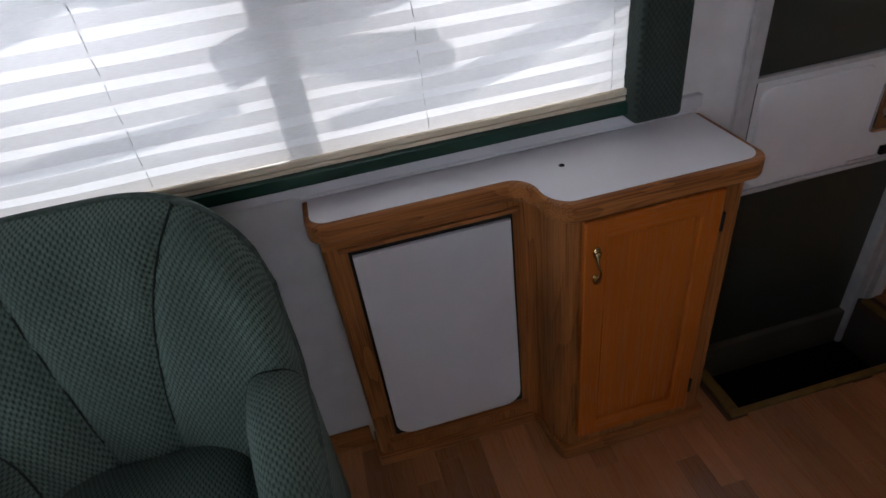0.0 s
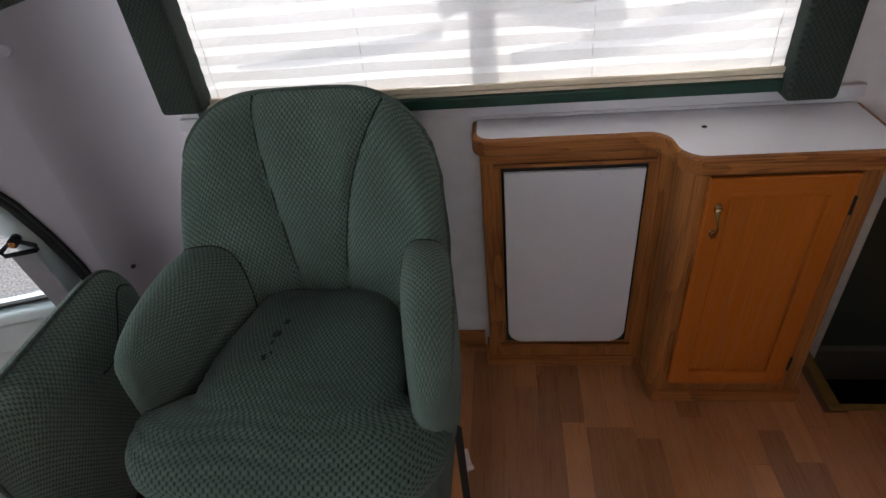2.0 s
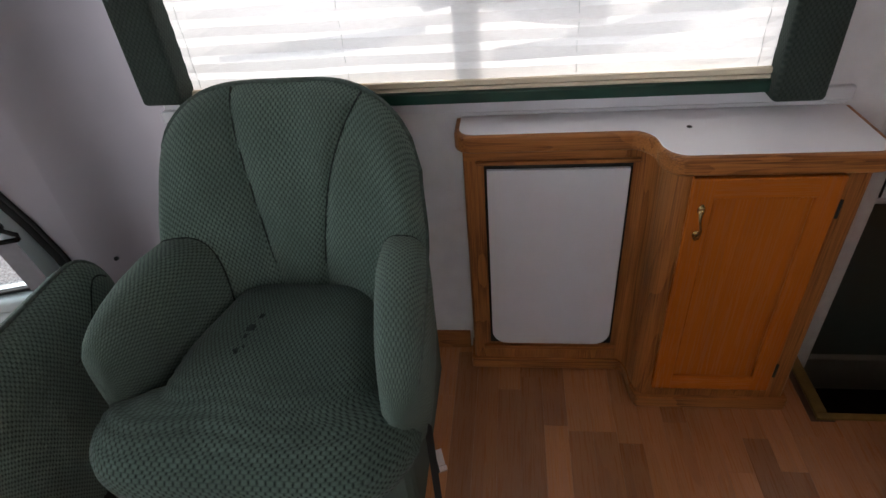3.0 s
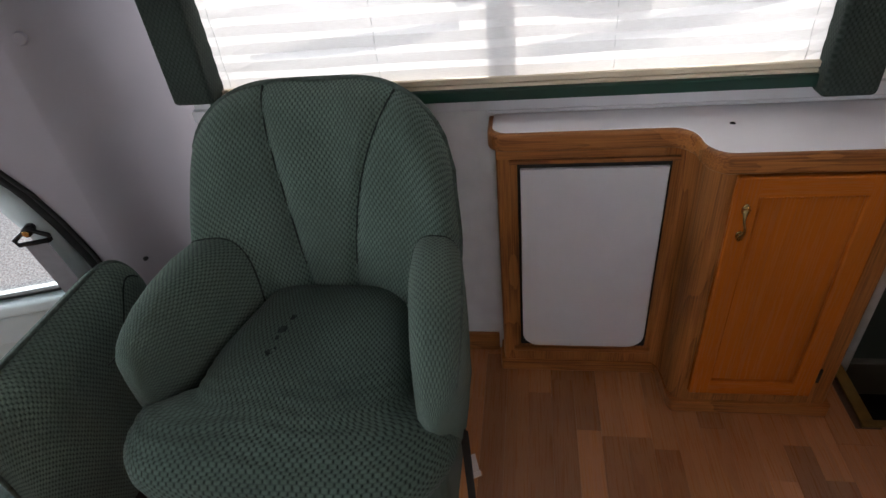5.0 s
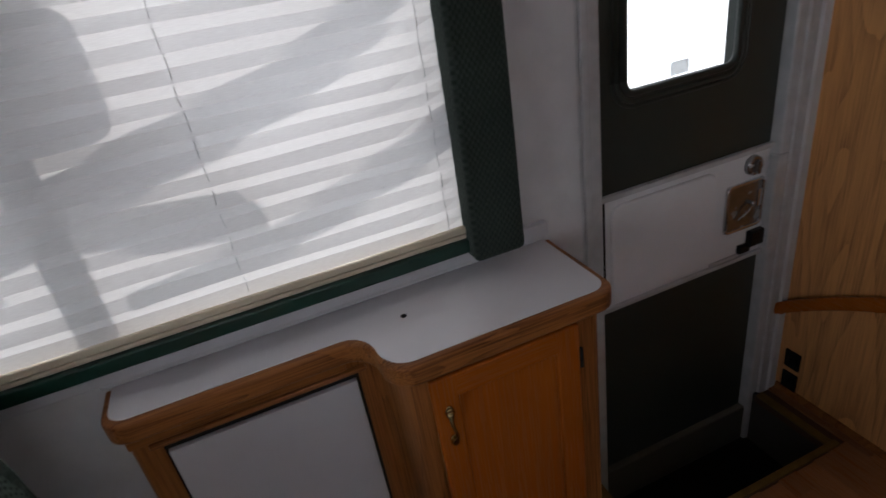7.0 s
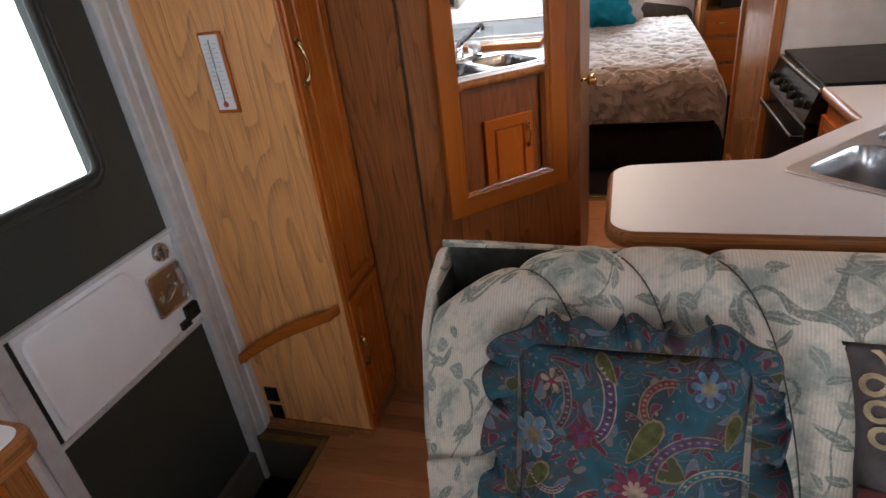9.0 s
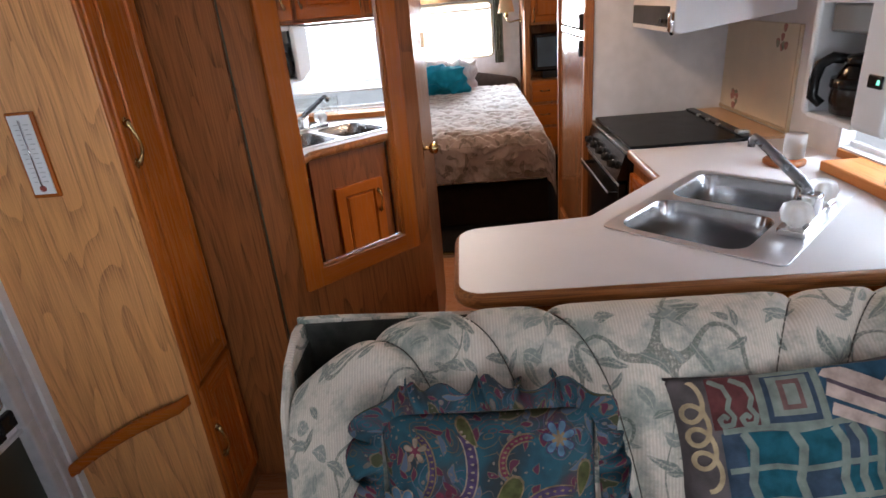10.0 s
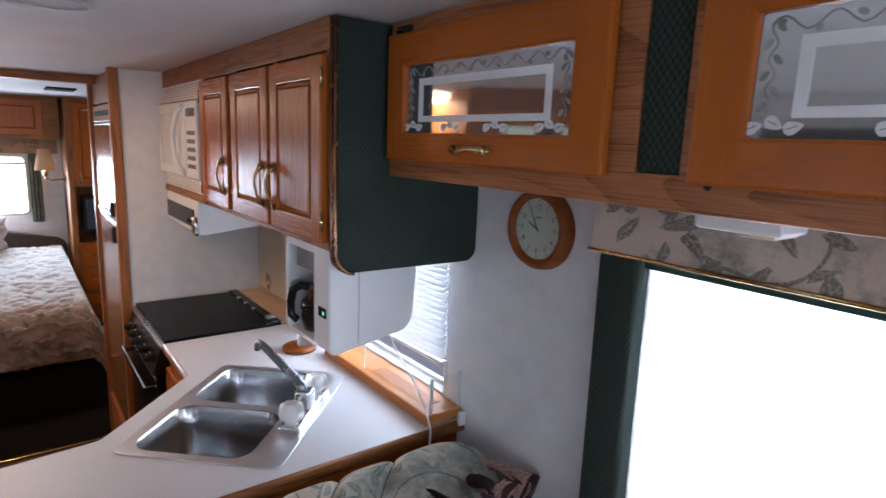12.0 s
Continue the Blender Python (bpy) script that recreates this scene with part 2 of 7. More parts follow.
def oak(name, light, dark, axis="z", rough=0.38, rings=14.0, streak=0.6, scale=1.0, bands=0.95, blend=0.4, gloss=0.3, stretch=0.09, vary=0.0, relief=0.12, detail=3.0, soft=1.6):
    """Oak with cathedral grain along an axis."""
    m, nt, b = matt(name, rough)
    co = coords(nt)
    lot = nt.nodes.new("ShaderNodeObjectInfo").outputs["Random"]
    shift = nd(nt, "CombineXYZ", X=mth(nt, "MULTIPLY", lot, 7.0), Y=1.7, Z=0.4).outputs[0]
    co = vmath(nt, "ADD", co, shift)
    k = {"x": (stretch, 1, 1), "y": (1, stretch, 1), "z": (1, 1, stretch)}[axis]
    vec = vmath(nt, "MULTIPLY", co, tuple(c * scale for c in k))
    n = nd(nt, "TexNoise", Vector=vec, Scale=5.0, Detail=detail, Roughness=0.45, Distortion=0.4).outputs["Fac"]
    rg = mth(nt, "FRACT", mth(nt, "MULTIPLY", n, rings))
    rg = mth(nt, "POWER", rg, soft)
    k2 = {"x": (0.02, 1, 1), "y": (1, 0.02, 1), "z": (1, 1, 0.02)}[axis]
    pores = nd(nt, "TexNoise", Vector=vmath(nt, "MULTIPLY", co, k2), Scale=330.0, Detail=2.0).outputs["Fac"]
    pores = nd(nt, "MapRange", Value=pores, From_Min=0.42, From_Max=0.62).outputs[0]
    broad = nd(nt, "TexNoise", Vector=vmath(nt, "MULTIPLY", co, k2), Scale=22.0, Detail=3.0).outputs["Fac"]
    mid = tuple((p + q) / 2 for p, q in zip(light, dark))
    c = mix(nt, mth(nt, "MULTIPLY", mth(nt, "MULTIPLY", rg, bands), mth(nt, "ADD", 0.3, mth(nt, "MULTIPLY", pores, 0.7))), light, dark)
    c = mix(nt, mth(nt, "MULTIPLY", pores, streak * 0.6), c, dark)
    c = mix(nt, nd(nt, "MapRange", Value=broad, From_Min=0.35, From_Max=0.7, To_Max=blend).outputs[0], c, mid)
    if vary:
        c = mix(nt, mth(nt, "MULTIPLY", lot, vary), c, dark)
    nt.links.new(c, b.inputs["Base Color"])
    nt.links.new(mth(nt, "ADD", rough, mth(nt, "MULTIPLY", pores, relief)), b.inputs["Roughness"])
    b.inputs["Specular IOR Level"].default_value = gloss
    bump(nt, b, mth(nt, "ADD", pores, rg), relief, 0.0006)
    return m


def leaf_mask(nt, uv, cell, length, width, turn=6.28, seed=0.0):
    """One pointed leaf in each cell of a cloth map, turned at random."""
    vec = vmath(nt, "ADD", vmath(nt, "MULTIPLY", uv, (1 / cell, 1 / cell, 0)), (seed, seed * 1.7, 0))
    vor = nd(nt, "TexVoronoi", Vector=vec, Scale=1.0, Randomness=0.85)
    vor.voronoi_dimensions = "2D"
    loc = vmath(nt, "SUBTRACT", vec, vor.outputs["Position"])
    col = nt.nodes.new("ShaderNodeSeparateColor")
    nt.links.new(vor.outputs["Color"], col.inputs[0])
    rot = nd(nt, "VectorRotate", Vector=loc, Angle=mth(nt, "MULTIPLY", col.outputs[0], turn))
    rot.rotation_type = "Z_AXIS"
    xyz = nt.nodes.new("ShaderNodeSeparateXYZ")
    nt.links.new(rot.outputs[0], xyz.inputs[0])
    x = mth(nt, "DIVIDE", xyz.outputs[0], length)
    y = mth(nt, "ABSOLUTE", mth(nt, "ADD", xyz.outputs[1], mth(nt, "MULTIPLY", mth(nt, "MULTIPLY", x, x), width * 0.5)))
    edge = mth(nt, "MULTIPLY", mth(nt, "SUBTRACT", 1.0, mth(nt, "MULTIPLY", x, x)), width)
    d = mth(nt, "SUBTRACT", edge, y)
    return nd(nt, "MapRange", Value=d, From_Min=0.0, From_Max=0.02).outputs[0], col.outputs[1], mth(nt, "LESS_THAN", y, 0.012)


def woven(name, light, dark, w=0.0108, h=0.0077, rough=0.95, mapped=True):
    """A puffed basket weave: oval tufts in staggered rows, on the cloth map or on upright faces."""
    m, nt, b = matt(name, rough)
    uv = coords(nt, "UV" if mapped else "Object")
    if not mapped:
        ax = nt.nodes.new("ShaderNodeSeparateXYZ")
        nt.links.new(uv, ax.inputs[0])
        uv = nd(nt, "CombineXYZ", X=mth(nt, "ADD", ax.outputs[0], ax.outputs[1]), Y=ax.outputs[2]).outputs[0]
    wob = nd(nt, "TexNoise", Vector=uv, Scale=45.0, Detail=2.0).outputs["Color"]
    uv2 = vmath(nt, "ADD", uv, vmath(nt, "MULTIPLY", vmath(nt, "SUBTRACT", wob, (0.5, 0.5, 0.5)), (0.005, 0.004, 0)))
    sep = nt.nodes.new("ShaderNodeSeparateXYZ")
    nt.links.new(uv2, sep.inputs[0])
    yy = mth(nt, "DIVIDE", sep.outputs[1], h)
    xx = mth(nt, "ADD", mth(nt, "DIVIDE", sep.outputs[0], w), mth(nt, "MULTIPLY", mth(nt, "FLOOR", yy), 0.5))
    across = mth(nt, "SINE", mth(nt, "MULTIPLY", mth(nt, "FRACT", xx), math.pi))
    along = mth(nt, "SINE", mth(nt, "MULTIPLY", mth(nt, "FRACT", yy), math.pi))
    gap = mth(nt, "MULTIPLY", mth(nt, "POWER", mth(nt, "SUBTRACT", 1.0, across), 1.6), mth(nt, "POWER", along, 0.7))
    groove = mth(nt, "MULTIPLY", mth(nt, "POWER", mth(nt, "SUBTRACT", 1.0, along), 2.0), 0.38)
    puff = mth(nt, "SUBTRACT", 1.0, mth(nt, "ADD", gap, groove))
    fuzz = nd(nt, "TexNoise", Vector=uv, Scale=800.0, Detail=2.0).outputs["Fac"]
    mott = nd(nt, "TexNoise", Vector=uv, Scale=130.0, Detail=2.0).outputs["Fac"]
    wear = nd(nt, "TexNoise", Vector=uv, Scale=6.0, Detail=6.0).outputs["Fac"]
    c = ramp(nt, puff, [(0.22, dark), (0.92, light)])
    c = mix(nt, nd(nt, "MapRange", Value=mott, From_Min=0.4, From_Max=0.7, To_Max=0.45).outputs[0], c, tuple(p * 0.5 for p in light[:3]) + (1,))
    c = mix(nt, nd(nt, "MapRange", Value=fuzz, From_Min=0.3, From_Max=0.75, To_Max=0.35).outputs[0], c, dark)
    c = mix(nt, nd(nt, "MapRange", Value=wear, From_Min=0.4, From_Max=0.72, To_Max=0.45).outputs[0], c, tuple((p + q) / 3.2 for p, q in zip(light[:3], dark[:3])) + (1,))
    nt.links.new(c, b.inputs["Base Color"])
    b.inputs["Sheen Weight"].default_value = 0.06
    b.inputs["Specular IOR Level"].default_value = 0.08
    bump(nt, b, mth(nt, "ADD", puff, mth(nt, "MULTIPLY", fuzz, 0.4)), 0.6, 0.002)
    return m


def floral(name, ground, leaf, leaf2, cell=0.11, kind="UV", rib=True, blot=0.45, vines=0.75):
    """Printed upholstery: pointed leaves and winding stems on a ribbed ground."""
    m, nt, b = matt(name, 0.92)
    uv = coords(nt, kind)
    wob = nd(nt, "TexNoise", Vector=uv, Scale=9.0, Detail=2.0).outputs["Color"]
    uw = vmath(nt, "ADD", uv, vmath(nt, "MULTIPLY", vmath(nt, "SUBTRACT", wob, (0.5, 0.5, 0.5)), (cell * 0.5, cell * 0.5, 0)))
    ribs = nd(nt, "TexWave", Vector=uv, Scale=55.0)
    base = mix(nt, mth(nt, "MULTIPLY", ribs.outputs["Fac"], 0.5 if rib else 0.0), ground, tuple(c * 0.62 for c in ground[:3]) + (1,))
    patch = nd(nt, "TexNoise", Vector=uv, Scale=0.6 / cell, Detail=9.0, Roughness=0.72).outputs["Fac"]
    base = mix(nt, nd(nt, "MapRange", Value=patch, From_Min=0.48, From_Max=0.6, To_Max=blot).outputs[0], base, leaf2)
    slub = nd(nt, "TexNoise", Vector=vmath(nt, "MULTIPLY", uv, (1, 0.35, 1)), Scale=150.0, Detail=5.0, Roughness=0.7).outputs["Fac"]
    base = mix(nt, nd(nt, "MapRange", Value=slub, From_Min=0.42, From_Max=0.66, To_Max=0.5 if rib else 0.25).outputs[0], base, tuple((p + q) / 2 for p, q in zip(ground, leaf2)))
    crumb = nd(nt, "TexNoise", Vector=uv, Scale=170.0, Detail=4.0, Roughness=0.7).outputs["Fac"]
    crumb = nd(nt, "MapRange", Value=crumb, From_Min=0.36, From_Max=0.52, To_Min=0.25).outputs[0]
    stem = nd(nt, "TexNoise", Vector=uv, Scale=0.30 / cell, Detail=1.0).outputs["Fac"]
    stem = mth(nt, "LESS_THAN", mth(nt, "ABSOLUTE", mth(nt, "SUBTRACT", mth(nt, "FRACT", mth(nt, "MULTIPLY", stem, 5.0)), 0.5)), 0.022)
    base = mix(nt, mth(nt, "MULTIPLY", mth(nt, "MULTIPLY", stem, vines), crumb), base, leaf)
    for i, (cs, ln, wd) in enumerate(((1.0, 0.42, 0.12), (0.62, 0.40, 0.13), (0.8, 0.34, 0.17))):
        mask, tone, vein = leaf_mask(nt, uw, cell * cs, ln, wd, seed=3.1 * i)
        keep = mth(nt, "GREATER_THAN", tone, 0.35 + 0.12 * i)
        col = mix(nt, tone, leaf, leaf2)
        col = mix(nt, mth(nt, "MULTIPLY", vein, 0.35), col, ground)
        base = mix(nt, mth(nt, "MULTIPLY", mth(nt, "MULTIPLY", mask, keep), crumb), base, col)
    fuzz = nd(nt, "TexNoise", Vector=uv, Scale=700.0, Detail=2.0).outputs["Fac"]
    base = mix(nt, nd(nt, "MapRange", Value=fuzz, From_Min=0.4, From_Max=0.8, To_Max=0.25).outputs[0], base, tuple(c * 0.5 for c in ground[:3]) + (1,))
    nt.links.new(base, b.inputs["Base Color"])
    b.inputs["Sheen Weight"].default_value = 0.06
    b.inputs["Specular IOR Level"].default_value = 0.1
    bump(nt, b, mth(nt, "ADD", ribs.outputs["Fac"], fuzz), 0.25, 0.001)
    return m


def glassy(name, tint=(0.95, 0.98, 0.97, 1), rough=0.0):
    m, nt, b = matt(name, rough, 0, tint)
    b.inputs["Transmission Weight"].default_value, b.inputs["IOR"].default_value = 1.0, 1.45
    return m


def clear(name, gloss=0.08, tint=(1, 1, 1, 1)):
    """Thin clear sheet: see-through with a faint gloss."""
    m, nt, b = matt(name, 0.02)
    t = nd(nt, "BsdfTransparent", Color=tint)
    g = nd(nt, "BsdfGlossy", Roughness=0.02)
    mx = nd(nt, "MixShader", Fac=gloss)
    nt.links.new(t.outputs[0], mx.inputs[1])
    nt.links.new(g.outputs[0], mx.inputs[2])
    nt.links.new(mx.outputs[0], nt.nodes["Material Output"].inputs["Surface"])
    return m


def glow(name, colour, power):
    m, nt, b = matt(name, 0.4, 0, (0.8, 0.8, 0.8, 1))
    b.inputs["Emission Color"].default_value, b.inputs["Emission Strength"].default_value = colour, power
    return m


GOLD_L, GOLD_D = (0.36, 0.135, 0.036, 1), (0.11, 0.034, 0.008, 1)
HON_L, HON_D = (0.41, 0.112, 0.015, 1), (0.23, 0.055, 0.007, 1)
WAL_L, WAL_D = (0.32, 0.110, 0.032, 1), (0.085, 0.026, 0.008, 1)
OAK = {a: oak("golden_oak_" + a, GOLD_L, GOLD_D, a, rings=12, stretch=0.14, blend=0.25) for a in "xyz"}
HONEY = {a: oak("honey_oak_" + a, HON_L, HON_D, a, rough=0.26, rings=6, streak=0.32, bands=0.42, blend=0.3, gloss=0.22, relief=0.025, detail=2.0) for a in "xyz"}
PALEOAK = oak("pale_red_oak", (0.41, 0.160, 0.062, 1), (0.13, 0.040, 0.014, 1), "x", rings=13, stretch=0.17, blend=0.2, detail=2.0, soft=2.2)
PANEL = oak("oak_wall_panel", WAL_L, WAL_D, "z", rough=0.4, rings=15, streak=0.6, gloss=0.2, stretch=0.16, detail=2.3, soft=2.2)
PANTRY = oak("oak_pantry_panel", (0.80, 0.385, 0.142, 1), (0.25, 0.086, 0.025, 1), "z", rough=0.3, rings=16, streak=0.46, blend=0.25, bands=0.82, stretch=0.14, gloss=0.45, detail=2.3, soft=2.6)
CLOCKWOOD = oak("red_brown_wood", (0.27, 0.075, 0.014, 1), (0.085, 0.020, 0.004, 1), "x", rough=0.25, rings=9, streak=0.5, bands=0.7, blend=0.2, stretch=0.3)
PINE = oak("clear_pine", (0.52, 0.20, 0.055, 1), (0.33, 0.11, 0.028, 1), "x", rough=0.5, rings=7, streak=0.3)
LAMINATE = worn("white_laminate", rgb(198, 196, 200), 0.45, 0.02, 9.0, depth=0.02)
WALLPAPER = worn("pale_vinyl_wallpaper", rgb(211, 209, 210), 0.7, 0.04, 16.0, fine=90.0, depth=0.15)
CEILING = worn("white_ceiling_vinyl", rgb(214, 212, 214), 0.75, 0.03, 5.0, fine=200.0, depth=0.1)
WHITE = worn("white_plastic", rgb(226, 226, 228), 0.32, 0.02, 10.0, depth=0.01)
CREAM = worn("cream_plastic", rgb(214, 200, 176), 0.45, 0.04, 8.0)
DOORGREY = worn("grey_door_laminate", rgb(47, 54, 50), 0.42, 0.05, 12.0, fine=160, depth=0.1)
LATCH = worn("dull_gunmetal", rgb(168, 168, 170), 0.26, 0.12, 30.0, metal=1.0, depth=0.02)
ALU = worn("painted_aluminium", rgb(196, 196, 198), 0.35, 0.06, 25.0, metal=0.2)
STEEL = worn("brushed_steel", rgb(190, 188, 184), 0.30, 0.06, 30.0, metal=1.0, depth=0.004)
CHROME = worn("chrome", rgb(220, 220, 222), 0.12, 0.02, 30.0, metal=1.0, depth=0.01)
BRASS = worn("polished_brass", rgb(192, 166, 116), 0.2, 0.1, 60.0, metal=1.0, depth=0.02)
COPPER = worn("coppery_trim", rgb(150, 110, 84), 0.25, 0.1, 60.0, metal=1.0, depth=0.02)
BLACK = worn("black_enamel", (0.012, 0.012, 0.013, 1), 0.22, 0.1, 30.0, depth=0.01)
BLACK.node_tree.nodes["Principled BSDF"].inputs["Specular IOR Level"].default_value = 0.25
RUBBER = worn("black_rubber", (0.02, 0.02, 0.02, 1), 0.7, 0.1, 40.0)
DARK = worn("dark_carpet", (0.009, 0.0075, 0.007, 1), 0.95, 0.2, 40.0, fine=400, depth=0.6)
DARK.node_tree.nodes["Principled BSDF"].inputs["Specular IOR Level"].default_value = 0.05
CAB = worn("grey_cab_moulding", rgb(142, 135, 142), 0.5, 0.03, 5.0, fine=300, depth=0.08)
CABDOOR = worn("grey_green_door_trim", rgb(186, 198, 200), 0.45, 0.04, 8.0)
GREENRAIL = worn("green_window_rail", rgb(12, 54, 43), 0.35, 0.08, 20.0)
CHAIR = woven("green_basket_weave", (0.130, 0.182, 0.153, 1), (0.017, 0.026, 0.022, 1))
# Darker copy of the chair weave: the seat's shade is put into its colour.
SEATCLOTH = woven("shaded_green_basket_weave", (0.090, 0.130, 0.109, 1), (0.007, 0.011, 0.009, 1))
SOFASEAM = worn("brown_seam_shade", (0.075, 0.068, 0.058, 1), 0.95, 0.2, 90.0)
# Thread of the seams, and the painted shade in the arm creases.
SEAM_AND_CREASE = worn("dark_seam_and_crease_shade", (0.022, 0.028, 0.026, 1), 0.95, 0.2, 90.0)
PIPING = worn("dark_green_piping", (0.068, 0.090, 0.080, 1), 0.9, 0.2, 90.0, fine=500, depth=0.5)
GREEN = woven("green_wall_fabric", (0.048, 0.062, 0.054, 1), (0.019, 0.027, 0.023, 1), 0.0108, 0.0077, mapped=False)
SPEAKER = woven("open_speaker_weave", (0.052, 0.068, 0.060, 1), (0.010, 0.014, 0.012, 1), 0.011, 0.0078, mapped=False)
SOFA = floral("sage_leaf_upholstery", (0.60, 0.52, 0.44, 1), (0.066, 0.092, 0.079, 1), (0.215, 0.24, 0.215, 1), cell=0.085, blot=1.0)
VALANCE = floral("leaf_print_valance", (0.56, 0.48, 0.42, 1), (0.07, 0.08, 0.072, 1), (0.20, 0.19, 0.17, 1), cell=0.095, rib=False, blot=0.95)
MIRROR, _, _b = matt("mirror_silver", 0.01, 1.0, (0.9, 0.91, 0.9, 1))
SINKSTEEL, _n, _b = matt("smooth_sink_steel", 0.21, 1.0, rgb(172, 172, 174))
PANE = clear("window_glass", 0.06)
ACRYLIC = clear("clear_acrylic", 0.14, (0.96, 0.98, 0.97, 1))

# ---- the shell of the coach ----
XR, XF, YP, YD, ZC = 6.5, -2.4, 1.205, -1.15, 1.93
WIN_P = (-0.68, 0.72, 0.872, 1.5)
WIN_D = (-0.55, 0.92, 0.80, 1.57)
WIN_K = (1.53, 2.2, 0.956, 1.42)
DOOR = (0.985, 1.655, -0.25, 1.85)

solid("wall_passenger_side", wall_cells(-0.748, XR, -0.3, ZC, [WIN_P, DOOR], lambda a, b, c, d: box(a, b, YP, YP + 0.045, c, d, 0)), WALLPAPER, "pale grey vinyl-papered coach wall", "wall", "structure")
solid("wall_driver_side", wall_cells(XF, XR, -0.3, ZC, [WIN_D, WIN_K], lambda a, b, c, d: box(a, b, YD - 0.045, YD, c, d, 0)), WALLPAPER, "pale grey vinyl-papered wall with windows", "wall", "structure")
solid("wall_rear", wall_cells(YD, YP, -0.3, ZC, [(-0.30, 0.42, 0.93, 1.42)], lambda a, b, c, d: box(XR, XR + 0.045, a, b, c, d, 0)), WALLPAPER, "pale bedroom wall behind the bed", "wall", "structure")
solid("wall_front", wall_cells(YD, YP, -0.3, ZC, [(-0.85, 0.85, 0.9, 1.6)], lambda a, b, c, d: box(XF - 0.045, XF, a, b, c, d, 0)), CAB, "plain grey cab end wall", "wall", "structure")
solid("ceiling", box(XF, XR, YD, YP, ZC, ZC + 0.04, 0), CEILING, "smooth off-white vinyl ceiling", "ceiling", "structure")
solid("ground", box(-60, 60, -60, 60, -0.92, -0.9, 0), worn("pale_gravel", rgb(196, 197, 197), 0.9, 0.3, 60.0, fine=25.0, depth=1.0), "pale grey gravel outside", "ground", "structure")

# floor with the well of the entrance step
WELL = (0.985, 1.60, 0.965, 1.30)
sub = join(box(XF, 0.985, YD, YP, -0.03, -0.006, 0), box(0.985, 1.60, YD, 0.965, -0.03, -0.006, 0), box(1.60, 3.735, YD, YP, -0.03, -0.006, 0))
floor = solid("floor", sub, worn("floor_underlay", (0.09, 0.045, 0.022, 1), 0.6, 0.1, 9.0), "brown wood-strip laminate floor", "floor", "structure")
solid("floor_bedroom", box(3.735, XR, YD, YP, -0.03, 0.0, 0), DARK, "dark bedroom carpet", "carpet", "structure")
well = thing("step_well", "dark carpeted entrance step well with brass edge", "step", (1.29, 1.1, -0.2), kind="structure")
part("tread", box(0.965, 1.62, 0.945, 1.32, -0.22, -0.2, 0.002), DARK, well)
part("riser", join(box(0.985, 1.60, 0.945, 0.963, -0.2, -0.012, 0.001), box(0.963, 0.983, 0.965, 1.25, -0.2, -0.004, 0.001), box(1.602, 1.62, 0.965, 1.25, -0.2, -0.004, 0.001)), worn("grey_riser_vinyl", rgb(70, 66, 60), 0.6, 0.1, 8.0), well)
NOSING = worn("brass_coloured_nosing", rgb(128, 104, 56), 0.4, 0.12, 30.0, metal=0.5)
part("nosing", join(box(0.955, 1.63, 0.948, 0.968, -0.004, 0.005, 0.002), box(0.955, 0.988, 0.968, 1.2, -0.004, 0.005, 0.002), box(1.597, 1.622, 0.968, 1.2, -0.004, 0.005, 0.002)), NOSING, well, "dull brass edge strip")
solid("threshold_strip", box(3.715, 3.75, -0.54, 0.25, -0.001, 0.009, 0.003), BRASS, "polished brass threshold strip on the floor", "threshold", "structure")
solid("skirting_passenger_side", box(-0.75, 0.0, YP - 0.014, YP - 0.001, 0.0, 0.07, 0.003), OAK["x"], "low dark oak skirting board", "skirting", "structure")


# ---- passenger-side window, blind and side panels ----
def fabric_blind(name):
    """Thin pleated cloth: scatters light on both sides."""
    m, nt, b = matt(name, 0.9)
    co = coords(nt)
    n = nd(nt, "TexNoise", Vector=vmath(nt, "MULTIPLY", co, (1, 1, 30)), Scale=60.0, Detail=3.0).outputs["Fac"]
    c = ramp(nt, n, [(0.2, rgb(214, 210, 210)), (0.8, rgb(236, 233, 233))])
    d = nd(nt, "BsdfDiffuse", Color=c)
    t = nd(nt, "BsdfTranslucent", Color=c)
    mx = nd(nt, "MixShader", Fac=0.5)
    nt.links.new(d.outputs[0], mx.inputs[1])
    nt.links.new(t.outputs[0], mx.inputs[2])
    nt.links.new(mx.outputs[0], nt.nodes["Material Output"].inputs["Surface"])
    return m


BLIND = fabric_blind("pleated_blind_cloth")
CORD = worn("blind_cord", rgb(205, 203, 203), 0.8)


